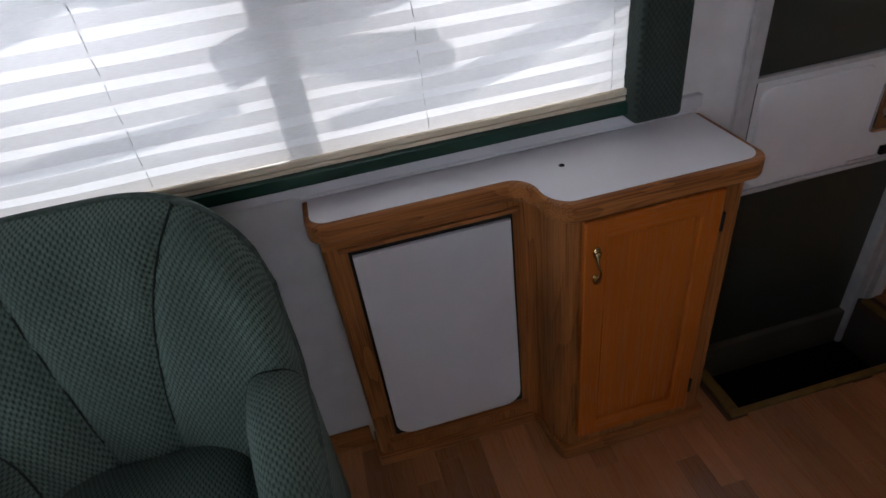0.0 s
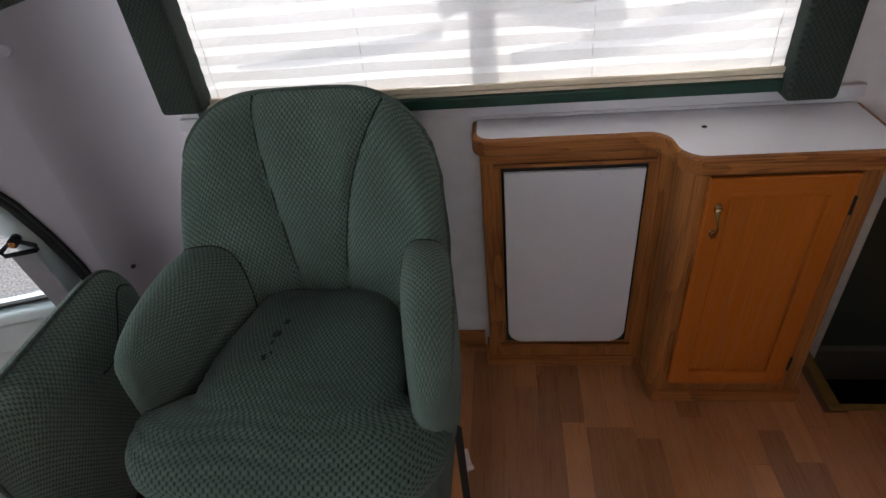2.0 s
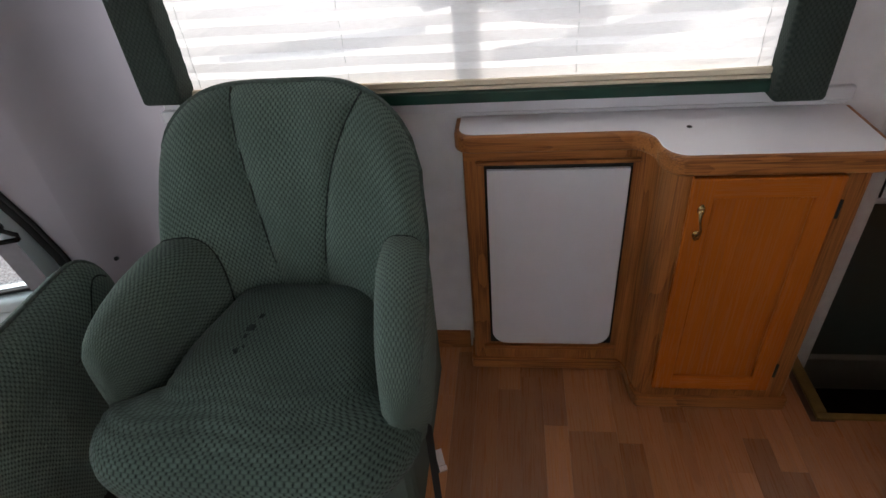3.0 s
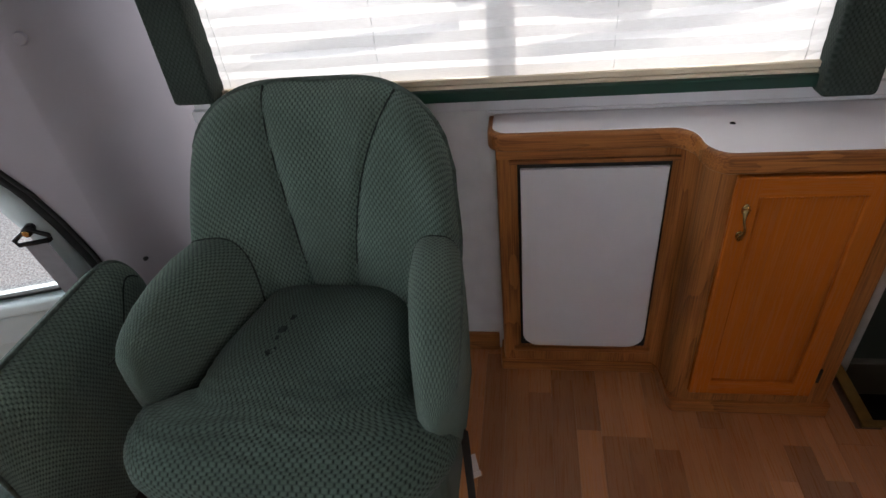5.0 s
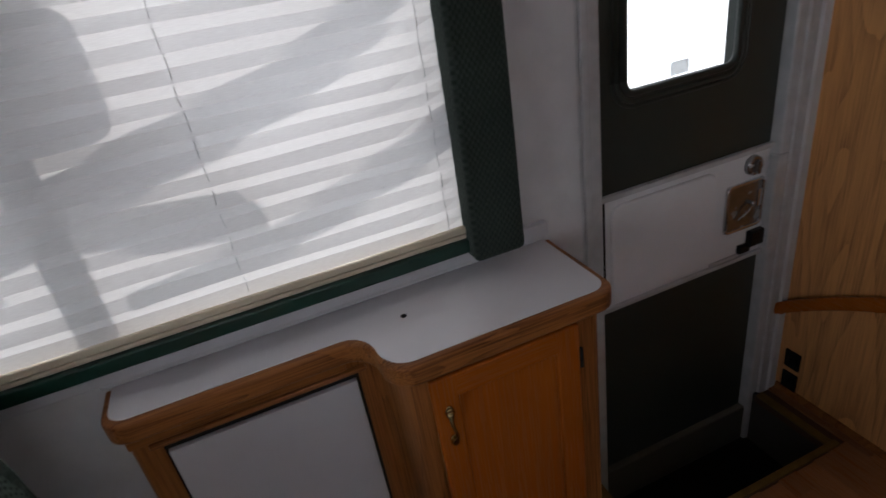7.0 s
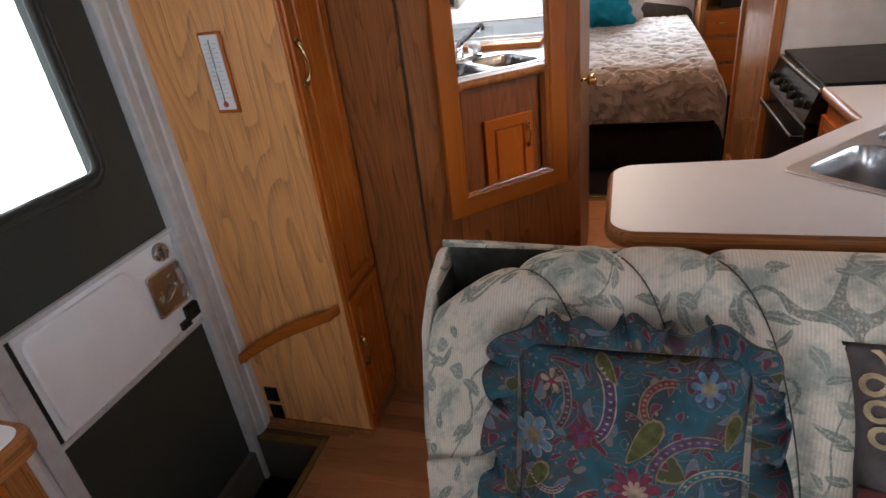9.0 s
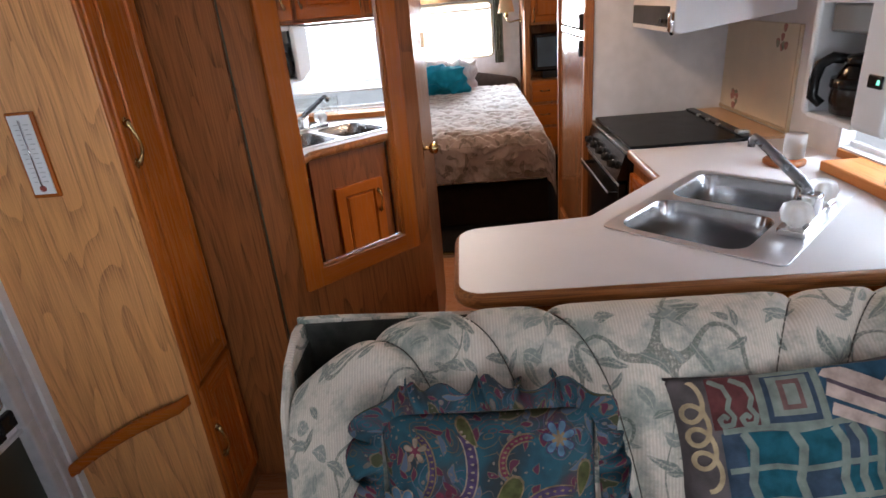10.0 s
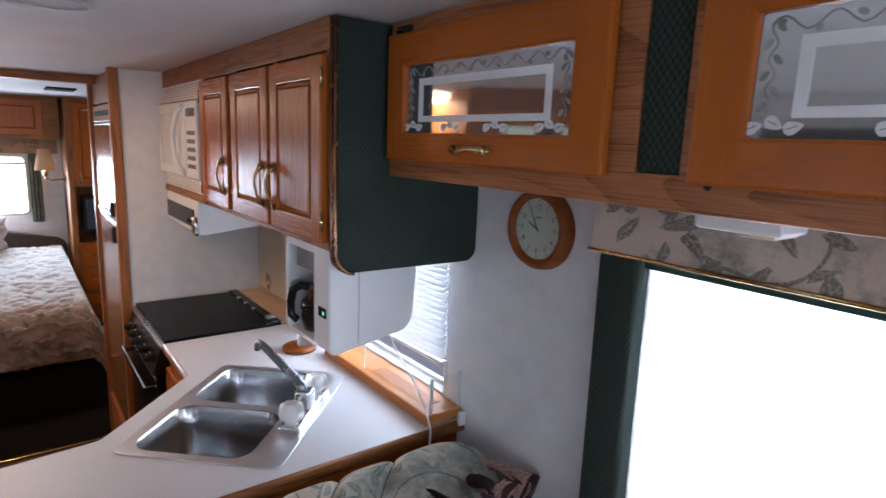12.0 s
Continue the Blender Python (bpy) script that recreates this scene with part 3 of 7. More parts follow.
def pleated_blind(name, x0, x1, y, z0, z1, s, cords, label, deep=0.006):
    """s: +1 where the room lies towards -y."""
    b = thing(name, label, "blind", ((x0 + x1) / 2, y, z0))
    n = int((z1 - z0 - 0.03) / 0.041)
    bm = bmesh.new()
    rows = []
    for i in range(2 * n + 1):
        z = z0 + 0.026 + i * 0.0205
        yy = y + (deep if i % 2 else -deep) * s + 0.0008 * math.sin(i * 1.7)
        rows.append([bm.verts.new((x0 + (x1 - x0) * k / 24, y + (yy - y) * min(1.0, 0.12 + 0.44 * min(k, 24 - k)) + 0.0010 * math.sin(k * 0.9 + i * 0.31), z + 0.0012 * math.sin(k * 0.7 + i))) for k in range(25)])
    for a, c in zip(rows, rows[1:]):
        for k in range(24):
            bm.faces.new((a[k], a[k + 1], c[k + 1], c[k]))
    part("pleated_cloth", bm, BLIND, b)
    part("bottom_rail", join(box(x0, x1, y - 0.012, y + 0.012, z0 + 0.012, z0 + 0.026, 0.003), box(x0, x1, y - 0.010, y + 0.010, z0, z0 + 0.010, 0.003)), CREAM, b, "cream bottom rail")
    for cx in cords:
        part("cord", tube([(cx + 0.0012 * math.sin(q * 1.3), y - 0.25 * deep * s, z0 + 0.026 + (z1 - z0 - 0.04) * q / 30) for q in range(31)], 0.0008, 5), CORD, b)
    return b


w1 = thing("window_1", "wide coach window in dark green frame", "window", (0.02, YP, 0.872), kind="structure")
part("window_frame", join(box(-0.68, 0.72, 1.165, 1.25, 0.846, 0.874, 0.004), box(-0.68, 0.72, 1.21, 1.25, 1.475, 1.5, 0.003), box(-0.68, -0.655, 1.21, 1.25, 0.874, 1.475, 0.003), box(0.695, 0.72, 1.21, 1.25, 0.874, 1.475, 0.003)), GREENRAIL, w1, "glossy dark green rail")
part("mullion", box(0.01, 0.065, 1.24, 1.262, 0.874, 1.475, 0.003), RUBBER, w1)
pn = part("pane", box(-0.66, 0.70, 1.228, 1.232, 0.87, 1.48, 0), PANE, w1)
pn.visible_shadow = False
pleated_blind("pleated_blind", -0.655, 0.706, 1.185, 0.874, 1.49, 1, (-0.62, -0.245, 0.281, 0.668), "white pleated blind lowered over the window")
solid("window_apron", join(box(-0.75, 0.89, YP - 0.02, YP - 0.001, 0.815, 0.845, 0.003), box(0.0, 0.885, YP - 0.012, YP - 0.001, 0.803, 0.812, 0.002)), LAMINATE, "narrow white ledge under the window rail", "trim", "structure")


def side_panel(name, x0, x1, y0, y1, z0, z1, label):
    bm = box(x0, x1, y0, y1, z0, z1, 0.012, seg=4)
    for f in bm.faces:
        f.smooth = True
    return solid(name, bm, GREEN, label, "window trim", at=((x0 + x1) / 2, (y0 + y1) / 2, z0), group="padded window side panels")


side_panel("window_side_panel", 0.698, 0.808, 1.135, 1.2, 0.833, 1.5, "padded dark green fabric panel beside the blind")
side_panel("window_side_panel", -0.745, -0.640, 1.12, 1.2, 0.885, 1.55, "padded dark green fabric panel beside the blind")
# unseen bars and plate added outside only to cast shadow bands on the blind
caster = thing("blind_shadow_caster", "unseen white bars added outside to cast shadows on the blind", "awning", (0.03, 1.3, 0.8))
AO = Vector((-0.006, 1.30, 0.084))


def outside(pts, r, nm="arm"):
    part(nm, tube([(x + AO.x, AO.y, z + AO.z) for x, z in pts], r, 10), WHITE, caster, smooth=True)


outside([(0.03, 0.62), (0.03, 1.75)], 0.022, "post")
part("mount", box(-0.02, 0.07, 1.252, 1.32, 0.70, 0.78, 0.004), WHITE, caster)
part("mount", box(-0.02, 0.07, 1.252, 1.32, 1.70, 1.80, 0.004), WHITE, caster)
outside([(0.50, 1.50), (0.60, 1.45), (0.655, 1.37), (0.58, 1.30), (0.45, 1.235), (0.30, 1.19), (0.09, 1.14), (-0.06, 1.08)], [0.02, 0.028, 0.034, 0.034, 0.034, 0.036, 0.036, 0.03])
outside([(0.0, 1.10), (0.06, 1.088), (0.20, 1.06), (0.31, 1.04), (0.345, 1.03)], [0.02, 0.028, 0.036, 0.036, 0.018])
outside([(0.74, 1.12), (0.58, 1.05), (0.36, 0.98), (0.10, 0.95)], [0.03, 0.03, 0.024, 0.01])
outside([(-0.20, 1.24), (-0.35, 1.21), (-0.60, 1.14)], [0.01, 0.022, 0.014])
outside([(-0.05, 1.02), (-0.30, 0.985), (-0.55, 0.97)], [0.012, 0.018, 0.008])
part("bracket", prism(rect(-0.24, 0.187, 1.21, 1.40, 0.05), -0.01, 0.01, 0.003, m=Matrix.Translation((AO.x, AO.y, AO.z)) @ upright()), WHITE, caster)

# ---- entrance door ----
dr = thing("door_1", "closed entrance door with grey panels and white middle", "door", (1.32, 1.25, -0.2), kind="structure")
YDR = 1.245
part("door_frame", join(box(0.965, 1.05, 1.215, 1.30, -0.2, 1.86, 0.006), box(1.585, 1.672, 1.215, 1.30, -0.2, 1.86, 0.006), box(1.05, 1.585, 1.215, 1.30, 1.8, 1.86, 0.004),
     box(1.000, 1.018, 1.208, 1.22, -0.2, 1.86, 0.003), box(1.615, 1.630, 1.208, 1.22, -0.2, 1.86, 0.003)), ALU, dr, "white aluminium frame")
part("sill", box(1.05, 1.585, 1.225, 1.30, -0.2, -0.06, 0.004), worn("grey_sill", rgb(90, 88, 80), 0.5, 0.1, 9.0), dr)
up = wall_cells(1.050, 1.58, 0.822, 1.8, [(1.136, 1.436, 1.048, 1.62)], lambda a, b, c, d: box(a, b, YDR, YDR + 0.03, c, d, 0))
part("upper_panel", up, DOORGREY, dr, "dark grey upper panel")
part("window_surround", join(*[tube([(x, YDR, z) for x, z in [*rect(1.128 - g, 1.442 + g, 1.047 - g, 1.628 + g, 0.03 + g), rect(1.128 - g, 1.442 + g, 1.047 - g, 1.628 + g, 0.03 + g)[0]]], 0.009 - g * 0.15, 6) for g in (0.0, 0.018, 0.03)]), DOORGREY, dr)
dp = part("window_pane", box(1.13, 1.44, YDR + 0.012, YDR + 0.016, 1.05, 1.63, 0), PANE, dr)
dp.visible_shadow = False
part("sticker", box(1.262, 1.312, YDR + 0.008, YDR + 0.0105, 1.058, 1.088, 0), clear("frosted_sticker", 0.1, (0.62, 0.63, 0.64, 1)), dp)
part("lower_panel", box(1.055, 1.58, YDR, YDR + 0.03, -0.06, 0.512, 0.002), DOORGREY, dr, "dark grey lower panel")
mid = part("middle_panel", join(box(1.0725, 1.58, YDR - 0.004, YDR + 0.03, 0.52, 0.815, 0.003), prism(rect(1.085, 1.40, 0.535, 0.80, 0.03), 0.0, 0.012, 0.006, seg=3, m=Matrix.Translation((0, YDR - 0.003, 0)) @ upright())), WHITE, dr, "white moulded middle panel")
part("rail", join(box(1.055, 1.60, YDR - 0.012, YDR + 0.004, 0.815, 0.828, 0.002), box(1.055, 1.60, YDR - 0.012, YDR + 0.004, 0.508, 0.520, 0.002)), ALU, dr)
lat = part("latch_plate", prism(rect(1.440, 1.568, 0.605, 0.742, 0.012), 0.0, 0.005, 0.002, m=Matrix.Translation((0, YDR - 0.004, 0)) @ upright()), LATCH, mid, "worn steel latch tray")
tray = rect(1.444, 1.564, 0.609, 0.738, 0.012)
part("tray_rim", tube([(x, YDR - 0.009, z) for x, z in [*tray, tray[0]]], 0.0045, 8), CHROME, lat, smooth=True)
part("latch_lever", join(tube([(1.478, YDR - 0.014, 0.640), (1.505, YDR - 0.022, 0.662), (1.522, YDR - 0.020, 0.676)], [0.002, 0.0026, 0.003], 8), tube([(1.524, YDR - 0.006, 0.678), (1.524, YDR - 0.022, 0.678)], 0.006, 10), box(1.546, 1.562, YDR - 0.012, YDR - 0.007, 0.66, 0.71, 0.002)), CHROME, lat, smooth=True)
part("deadbolt", join(tube([(1.522, YDR - 0.004, 0.782), (1.522, YDR - 0.016, 0.782), (1.522, YDR - 0.018, 0.782)], [0.027, 0.025, 0.020], 24), box(1.517, 1.527, YDR - 0.030, YDR - 0.016, 0.764, 0.800, 0.003)), LATCH, mid, "round steel thumb-turn")
part("strike_box", join(box(1.525, 1.578, YDR - 0.022, YDR - 0.002, 0.545, 0.592, 0.005), box(1.495, 1.535, YDR - 0.016, YDR - 0.002, 0.530, 0.556, 0.004)), BLACK, mid, "black plastic catch")
part("hinge_gap", box(1.062, 1.0715, YDR - 0.005, YDR + 0.02, 0.522, 0.812, 0), RUBBER, dr)
part("screen_slider", box(1.40, 1.50, YDR - 0.010, YDR - 0.004, 0.522, 0.532, 0.002), ALU, mid)
part("catch", box(1.572, 1.612, YDR - 0.035, YDR - 0.006, 0.53, 0.80, 0.005), ALU, dr)


# ---- cabinets: shared pieces ----
def pull(m, length=0.085, bow=0.022):
    """A bow handle with flared ends, along z, standing out towards -y."""
    pts, rs = [], []
    for i in range(13):
        t = i / 12
        pts.append((0.045 * length * math.sin(t * math.pi * 2), -0.004 - bow * math.sin(math.pi * t) ** 0.7, (t - 0.5) * length))
        rs.append((0.0034 + 0.0068 * abs(2 * t - 1) ** 4) * (0.6 + 4.4 * length))
    bm = tube(pts, rs, 10)
    for s in (-1, 1):
        # leaf-shaped foot, fluted and wider than the bar
        foot = prism([(0.0085 * math.cos(a) * (1 - 0.25 * s * math.sin(a)), s * length / 2 + 0.0135 * math.sin(a)) for a in [2 * math.pi * k / 14 for k in range(14)]], 0.0, 0.004, 0.0014, m=upright())
        bm = join(bm, foot, tube([(0, 0.001, s * length / 2), (0, -0.007, s * length / 2)], [0.009, 0.006], 10))
    bm.transform(m)
    return bm


def cab_door(parent, m, w, h, mats, stile=0.055, pull_at=None, pull_turn=0, thick=0.019, hinges=0, raised=True, name="door", pull_len=0.098, hinge=None):
    """A framed door from (0, 0) to (w, h) in x and z, its face towards -y."""
    sv, rh = mats
    fr = frame_ring(w, h, stile, stile, stile, thick)
    d = part(name, fr, [sv, rh], parent, m=m.copy())
    g = 0.018 if raised else 0.0
    pan = box(stile - 0.004, w - stile + 0.004, -thick + 0.010, -0.002, stile - 0.004, h - stile + 0.004, 0)
    if raised:
        pan = join(pan, prism([(stile + 0.004, stile + 0.004), (w - stile - 0.004, stile + 0.004), (w - stile - 0.004, h - stile - 0.004), (stile + 0.004, h - stile - 0.004)], 0, 0.010, 0.0095, seg=1, m=Matrix.Translation((0, -thick + 0.011, 0)) @ upright()))
    part("panel", pan, sv, d, m=m.copy())
    if pull_at:
        part("handle", pull(m @ Matrix.Translation((pull_at[0], -thick, pull_at[1])) @ Matrix.Rotation(pull_turn, 4, "Y"), pull_len, 0.19 * pull_len), BRASS, d, "antique brass handle", smooth=True)
    for i in range(hinges):
        z = h * (0.12 + 0.76 * i / max(1, hinges - 1))
        x = w + 0.002 if not pull_at or pull_at[0] < w / 2 else -0.002
        part("hinge", tube([(x, -thick + 0.002, z - 0.022), (x, -thick + 0.002, z + 0.022)], 0.0042, 8), hinge or RUBBER, d, m=m.copy())
    return d


# ---- low curved cabinet under the window ----
def step_front(y_far, y_near, x_a, x_b, x0, x1, r):
    """The plan of a front that steps forward in a hollow and a round."""
    dx, dy, q = (x_b - x_a) / 2, (y_near - y_far) / 2, [math.pi / 2 * k / 10 for k in range(11)]
    pts = [(x0, 1.2)] + [(x0 + r - r * math.cos(a), y_far + r - r * math.sin(a)) for a in [math.pi / 2 * k / 6 for k in range(7)]]
    pts += [(x_a + dx * math.sin(a), y_far + dy * (1 - math.cos(a))) for a in q]
    pts += [(x_a + dx + dx * (1 - math.cos(a)), y_far + dy + dy * math.sin(a)) for a in q[1:]]
    pts += [(x1 - r + r * math.sin(a), y_near + r - r * math.cos(a)) for a in [math.pi / 2 * k / 6 for k in range(7)]]
    return (pts + [(x1, 1.2)])[::-1]


lc = thing("low_cabinet", "low oak cabinet with honey door and white panel", "cabinet", (0.45, 1.1, 0))
carc = prism(step_front(1.118, 0.985, 0.436, 0.503, 0.018, 0.868, 0.012), 0.04, 0.768)
part("body", carc, [OAK["z"]], lc)
part("plinth", prism(step_front(1.110, 0.974, 0.446, 0.486, 0.008, 0.882, 0.01), 0.0, 0.042, 0.004), OAK["x"], lc)
part("top_rail", box(0.02, 0.40, 1.109, 1.1185, 0.724, 0.756, 0.002), OAK["x"], lc)
part("door_gap", box(0.505, 0.815, 0.9815, 0.986, 0.7465, 0.7545, 0), RUBBER, lc)
part("recess", prism(rect(0.069, 0.419, 0.112, 0.712, 0.004), 0.0, 0.004, 0, m=Matrix.Translation((0, 1.1178, 0)) @ upright()), RUBBER, lc)
part("rail", box(0.05, 0.435, 1.106, 1.1175, 0.712, 0.722, 0.002), OAK["x"], lc)
part("rail", box(0.05, 0.435, 1.106, 1.1175, 0.088, 0.100, 0.002), OAK["x"], lc)
wp = rounded([(0.076, 0.118, 0.045), (0.412, 0.118, 0.045), (0.412, 0.700, 0.0), (0.076, 0.700, 0.0)])
part("white_panel", prism(wp, 0.0, 0.012, 0.002, m=Matrix.Translation((0, 1.1138, 0)) @ upright()), LAMINATE, lc, "white laminate drop-in panel")
cab_door(lc, Matrix.Translation((0.512, 0.983, 0.092)), 0.298, 0.655, (HONEY["z"], HONEY["x"]), stile=0.05, pull_at=(0.026, 0.548), hinges=2, raised=False, pull_len=0.068)
lt = thing("countertop", "white laminate countertop with rounded oak edge", "countertop", (0.45, 1.1, 0.768))
# Brighter copy of the white laminate, window light put into its colour.
part("slab", prism(step_front(1.096, 0.972, 0.400, 0.500, 0.014, 0.882, 0.035), 0.766, 0.8, 0.001), worn("window_lit_white_laminate", rgb(226, 224, 228), 0.35, 0.02, 9.0, depth=0.02), lt)
part("edge_band", prism(step_front(1.084, 0.958, 0.396, 0.496, 0.002, 0.896, 0.04), 0.755, 0.7985, 0.008, seg=3), OAK["x"], lt, "rounded oak edge")
part("screw_hole", tube([(0.525, 1.103, 0.7995), (0.525, 1.103, 0.8012)], 0.006, 10), RUBBER, lt)

# ---- pantry by the door ----
pt = thing("pantry_cabinet", "tall oak pantry cabinet with two honey doors", "cabinet", (1.8, 1.0, 0))
part("side_panel", box(1.68, 1.70, 0.80, 1.245, 0.02, ZC - 0.002, 0.004), PANTRY, pt, "light oak side panel with cathedral grain")
part("carcass", box(1.70, 1.915, 0.803, 1.2, 0.0, ZC - 0.002, 0), OAK["z"], pt)
part("corner_post", box(1.679, 1.712, 0.790, 0.803, 0.02, ZC - 0.002, 0.005), HONEY["z"], pt)
part("base", box(1.672, 1.91, 0.80, 1.2, 0.0, 0.024, 0.002), OAK["x"], pt)
cab_door(pt, Matrix.Translation((1.692, 0.802, 0.552)), 0.212, 1.34, (HONEY["z"], HONEY["x"]), stile=0.04, pull_at=(0.02, 0.675), hinges=0)
cab_door(pt, Matrix.Translation((1.692, 0.802, 0.085)), 0.212, 0.45, (HONEY["z"], HONEY["x"]), stile=0.04, pull_at=(0.02, 0.255), hinges=0)
ol = thing("outlet", "dark brown double socket plate on the pantry side", "socket", (1.678, 1.16, 0.05), kind="structure")
for z in (0.025, 0.105):
    part("socket", join(box(1.672, 1.6795, 1.132, 1.182, z, z + 0.062, 0.003), box(1.670, 1.673, 1.145, 1.169, z + 0.012, z + 0.05, 0.002)), BLACK, ol)
gr = thing("grab_rail", "curved honey wooden grab rail by the door", "grab rail", (1.66, 1.05, 0.4))
pts = [(1.655, 1.255 - 0.42 * t, 0.275 + 0.235 * t + 0.02 * math.sin(math.pi * t)) for t in [k / 14 for k in range(15)]]
pts += [(1.665, 0.825, 0.515), (1.682, 0.815, 0.516)]
rg = []
for i, p in enumerate(pts):
    k = 1.0 if i < 12 else 1.0 - 0.05 * (i - 12)
    rg.append([Vector(p) + Vector((0.013 * k * math.copysign(abs(math.cos(a)) ** 0.6, math.cos(a)), 0, 0.021 * k * math.copysign(abs(math.sin(a)) ** 0.6, math.sin(a)))) for a in [2 * math.pi * q / 14 for q in range(14)]])
part("rail", tube_free(rg), HONEY["y"], gr, smooth=True)
part("bracket", box(1.655, 1.681, 1.20, 1.225, 0.285, 0.325, 0.003), HONEY["z"], gr)
th = thing("thermometer", "white thermometer on a wooden back plate", "thermometer", (1.678, 0.997, 1.22))
part("back_plate", box(1.670, 1.6795, 0.962, 1.028, 1.122, 1.322, 0.003), HONEY["z"], th)
part("scale", box(1.667, 1.6705, 0.969, 1.021, 1.132, 1.316, 0.001), WHITE, th, "white printed scale")
part("tube", tube([(1.665, 0.995, 1.15), (1.665, 0.995, 1.305)], 0.0022, 6), CHROME, th)
part("emblem", tube([(1.665, 0.995, 1.146), (1.6672, 0.995, 1.146)], 0.008, 8), worn("red_mark", rgb(150, 60, 50), 0.5), th)
part("marks", join(*[box(1.6655, 1.6672, 0.980 if i % 2 else 0.976, 0.988, 1.162 + i * 0.011, 1.1635 + i * 0.011, 0) for i in range(13)], *[box(1.6655, 1.6672, 1.002, 1.010, 1.162 + i * 0.011, 1.1635 + i * 0.011, 0) for i in range(13)]), worn("grey_print", rgb(176, 176, 178), 0.6), th)

# ---- washroom wall and mirror door ----
solid("washroom_wall", box(1.923, 1.945, 0.602, 1.2, 0, ZC, 0), PANEL, "dark oak panelled washroom wall", "wall", "structure")
DIAG = Matrix(((0.7071, 0.7071, 0, 1.933), (-0.7071, 0.7071, 0, 0.598), (0, 0, 1, 0), (0, 0, 0, 1)))  # x along the wall, -y towards the room
dw = solid("washroom_wall_diagonal", wall_cells(0, 0.625, 0, ZC, [(0.155, 0.485, 0.735, 1.765)], lambda a, b, c, d: box(a, b, 0.0, 0.03, c, d, 0)), PANEL, "oak panelled diagonal washroom wall", "wall", "structure")
dw.matrix_world = DIAG
solid("wall_joint_strip", box(-0.0025, 0.0025, -0.003, 0.0, 0, ZC, 0.001), worn("green_bronze_strip", rgb(50, 42, 22), 0.5, 0.1), "thin bronze strip between oak panels", "trim", "structure").matrix_world = DIAG
md = thing("mirror_door", "honey oak frame with tall mirror on the washroom wall", "mirror")
md.matrix_world = DIAG
part("frame", frame_ring(0.464, 1.16, 0.064, 0.065, 0.065, 0.021, 0.005), [HONEY["z"], HONEY["x"]], md, "honey oak frame", m=Matrix.Translation((0.088, -0.001, 0.67)))
part("bead", join(box(0.149, 0.158, -0.015, -0.002, 0.73, 1.77, 0.002), box(0.482, 0.491, -0.015, -0.002, 0.73, 1.77, 0.002), box(0.158, 0.482, -0.015, -0.002, 0.73, 0.739, 0.002)), HONEY["z"], md)
part("mirror", box(0.15, 0.49, -0.006, -0.003, 0.732, 1.768, 0), MIRROR, md, "clean mirror glass")
solid("corridor_wall", box(2.392, 3.74, 0.205, 0.235, 0, ZC, 0), PANEL, "oak panelled corridor wall", "wall", "structure")
bd = thing("bedroom_door", "open brown oak bedroom door folded against the wall", "door", (2.7, 0.18, 0))
for i, (a, b) in enumerate(((2.40, 2.66), (2.665, 2.93), (2.935, 3.21))):
    part("leaf", box(a, b, 0.165 + 0.004 * i, 0.19 + 0.004 * i, 0.015, 1.88, 0.006), oak("varnished_door_%d" % i, (0.30, 0.14, 0.055, 1), (0.14, 0.06, 0.024, 1), "z", rough=0.34, rings=10), bd)
part("knob_plate", box(2.418, 2.452, 0.158, 0.166, 0.955, 1.015, 0.004), BRASS, bd)
part("knob", join(tube([(2.435, 0.164, 0.99), (2.435, 0.135, 0.99)], 0.006, 8), tube([(2.435, 0.138, 0.99), (2.435, 0.13, 0.99), (2.435, 0.112, 0.99), (2.435, 0.106, 0.99)], [0.012, 0.02, 0.02, 0.012], 14)), BRASS, bd, "polished brass knob", smooth=True)
part("catch", box(2.90, 2.945, 0.15, 0.166, 1.30, 1.36, 0.004), CREAM, bd)
solid("doorway_header", box(3.64, 3.70, -0.56, 0.21, 1.895, ZC, 0.004), OAK["y"], "slim oak trim across the ceiling", "trim", "structure")

# bright overcast distance outside the clear windows
HAZE = glow("bright_haze", (0.93, 0.97, 1.0, 1), 3.2)
solid("backdrop_door_side", box(0.98, 4.2, 1.95, 1.97, 0.0, 3.2, 0), HAZE, "bright overexposed daylight beyond the door", "backdrop", "structure")
solid("backdrop_rear", box(8.0, 8.02, -1.6, 1.8, -0.2, 3.0, 0), HAZE, "bright overexposed daylight beyond the bedroom", "backdrop", "structure")

# ---- kitchen ----
cp = rounded([(1.44, 0.035, 0.05), (1.795, 0.035, 0.06), (1.832, -0.312, 0.03), (2.135, -0.588, 0.02), (2.478, -0.588, 0.0), (2.478, -1.148, 0.0), (1.44, -1.148, 0.0)])


def inset(points, d):
    c = []
    n = len(points)
    for i in range(n):
        a, p, b = (Vector(points[(i + k) % n]) for k in (-1, 0, 1))
        u = (p - a).normalized() if (p - a).length > 1e-6 else (b - p).normalized()
        w = (b - p).normalized() if (b - p).length > 1e-6 else u
        nn = Vector((u.y + w.y, -u.x - w.x)).normalized()
        c.append((p.x + nn.x * d, p.y + nn.y * d))
    return c


KA = math.radians(-43.4)
SINK = Matrix.Translation((1.815, -0.668, 0.92)) @ Matrix.Rotation(KA, 4, "Z")  # x along the front edge, y towards the room
kt = thing("kitchen_countertop", "white laminate kitchen countertop with oak edge", "countertop", (1.8, -0.5, 0.885))
slab = prism(cp, 0.885, 0.9195)
top_ob = part("slab", slab, LAMINATE, kt)


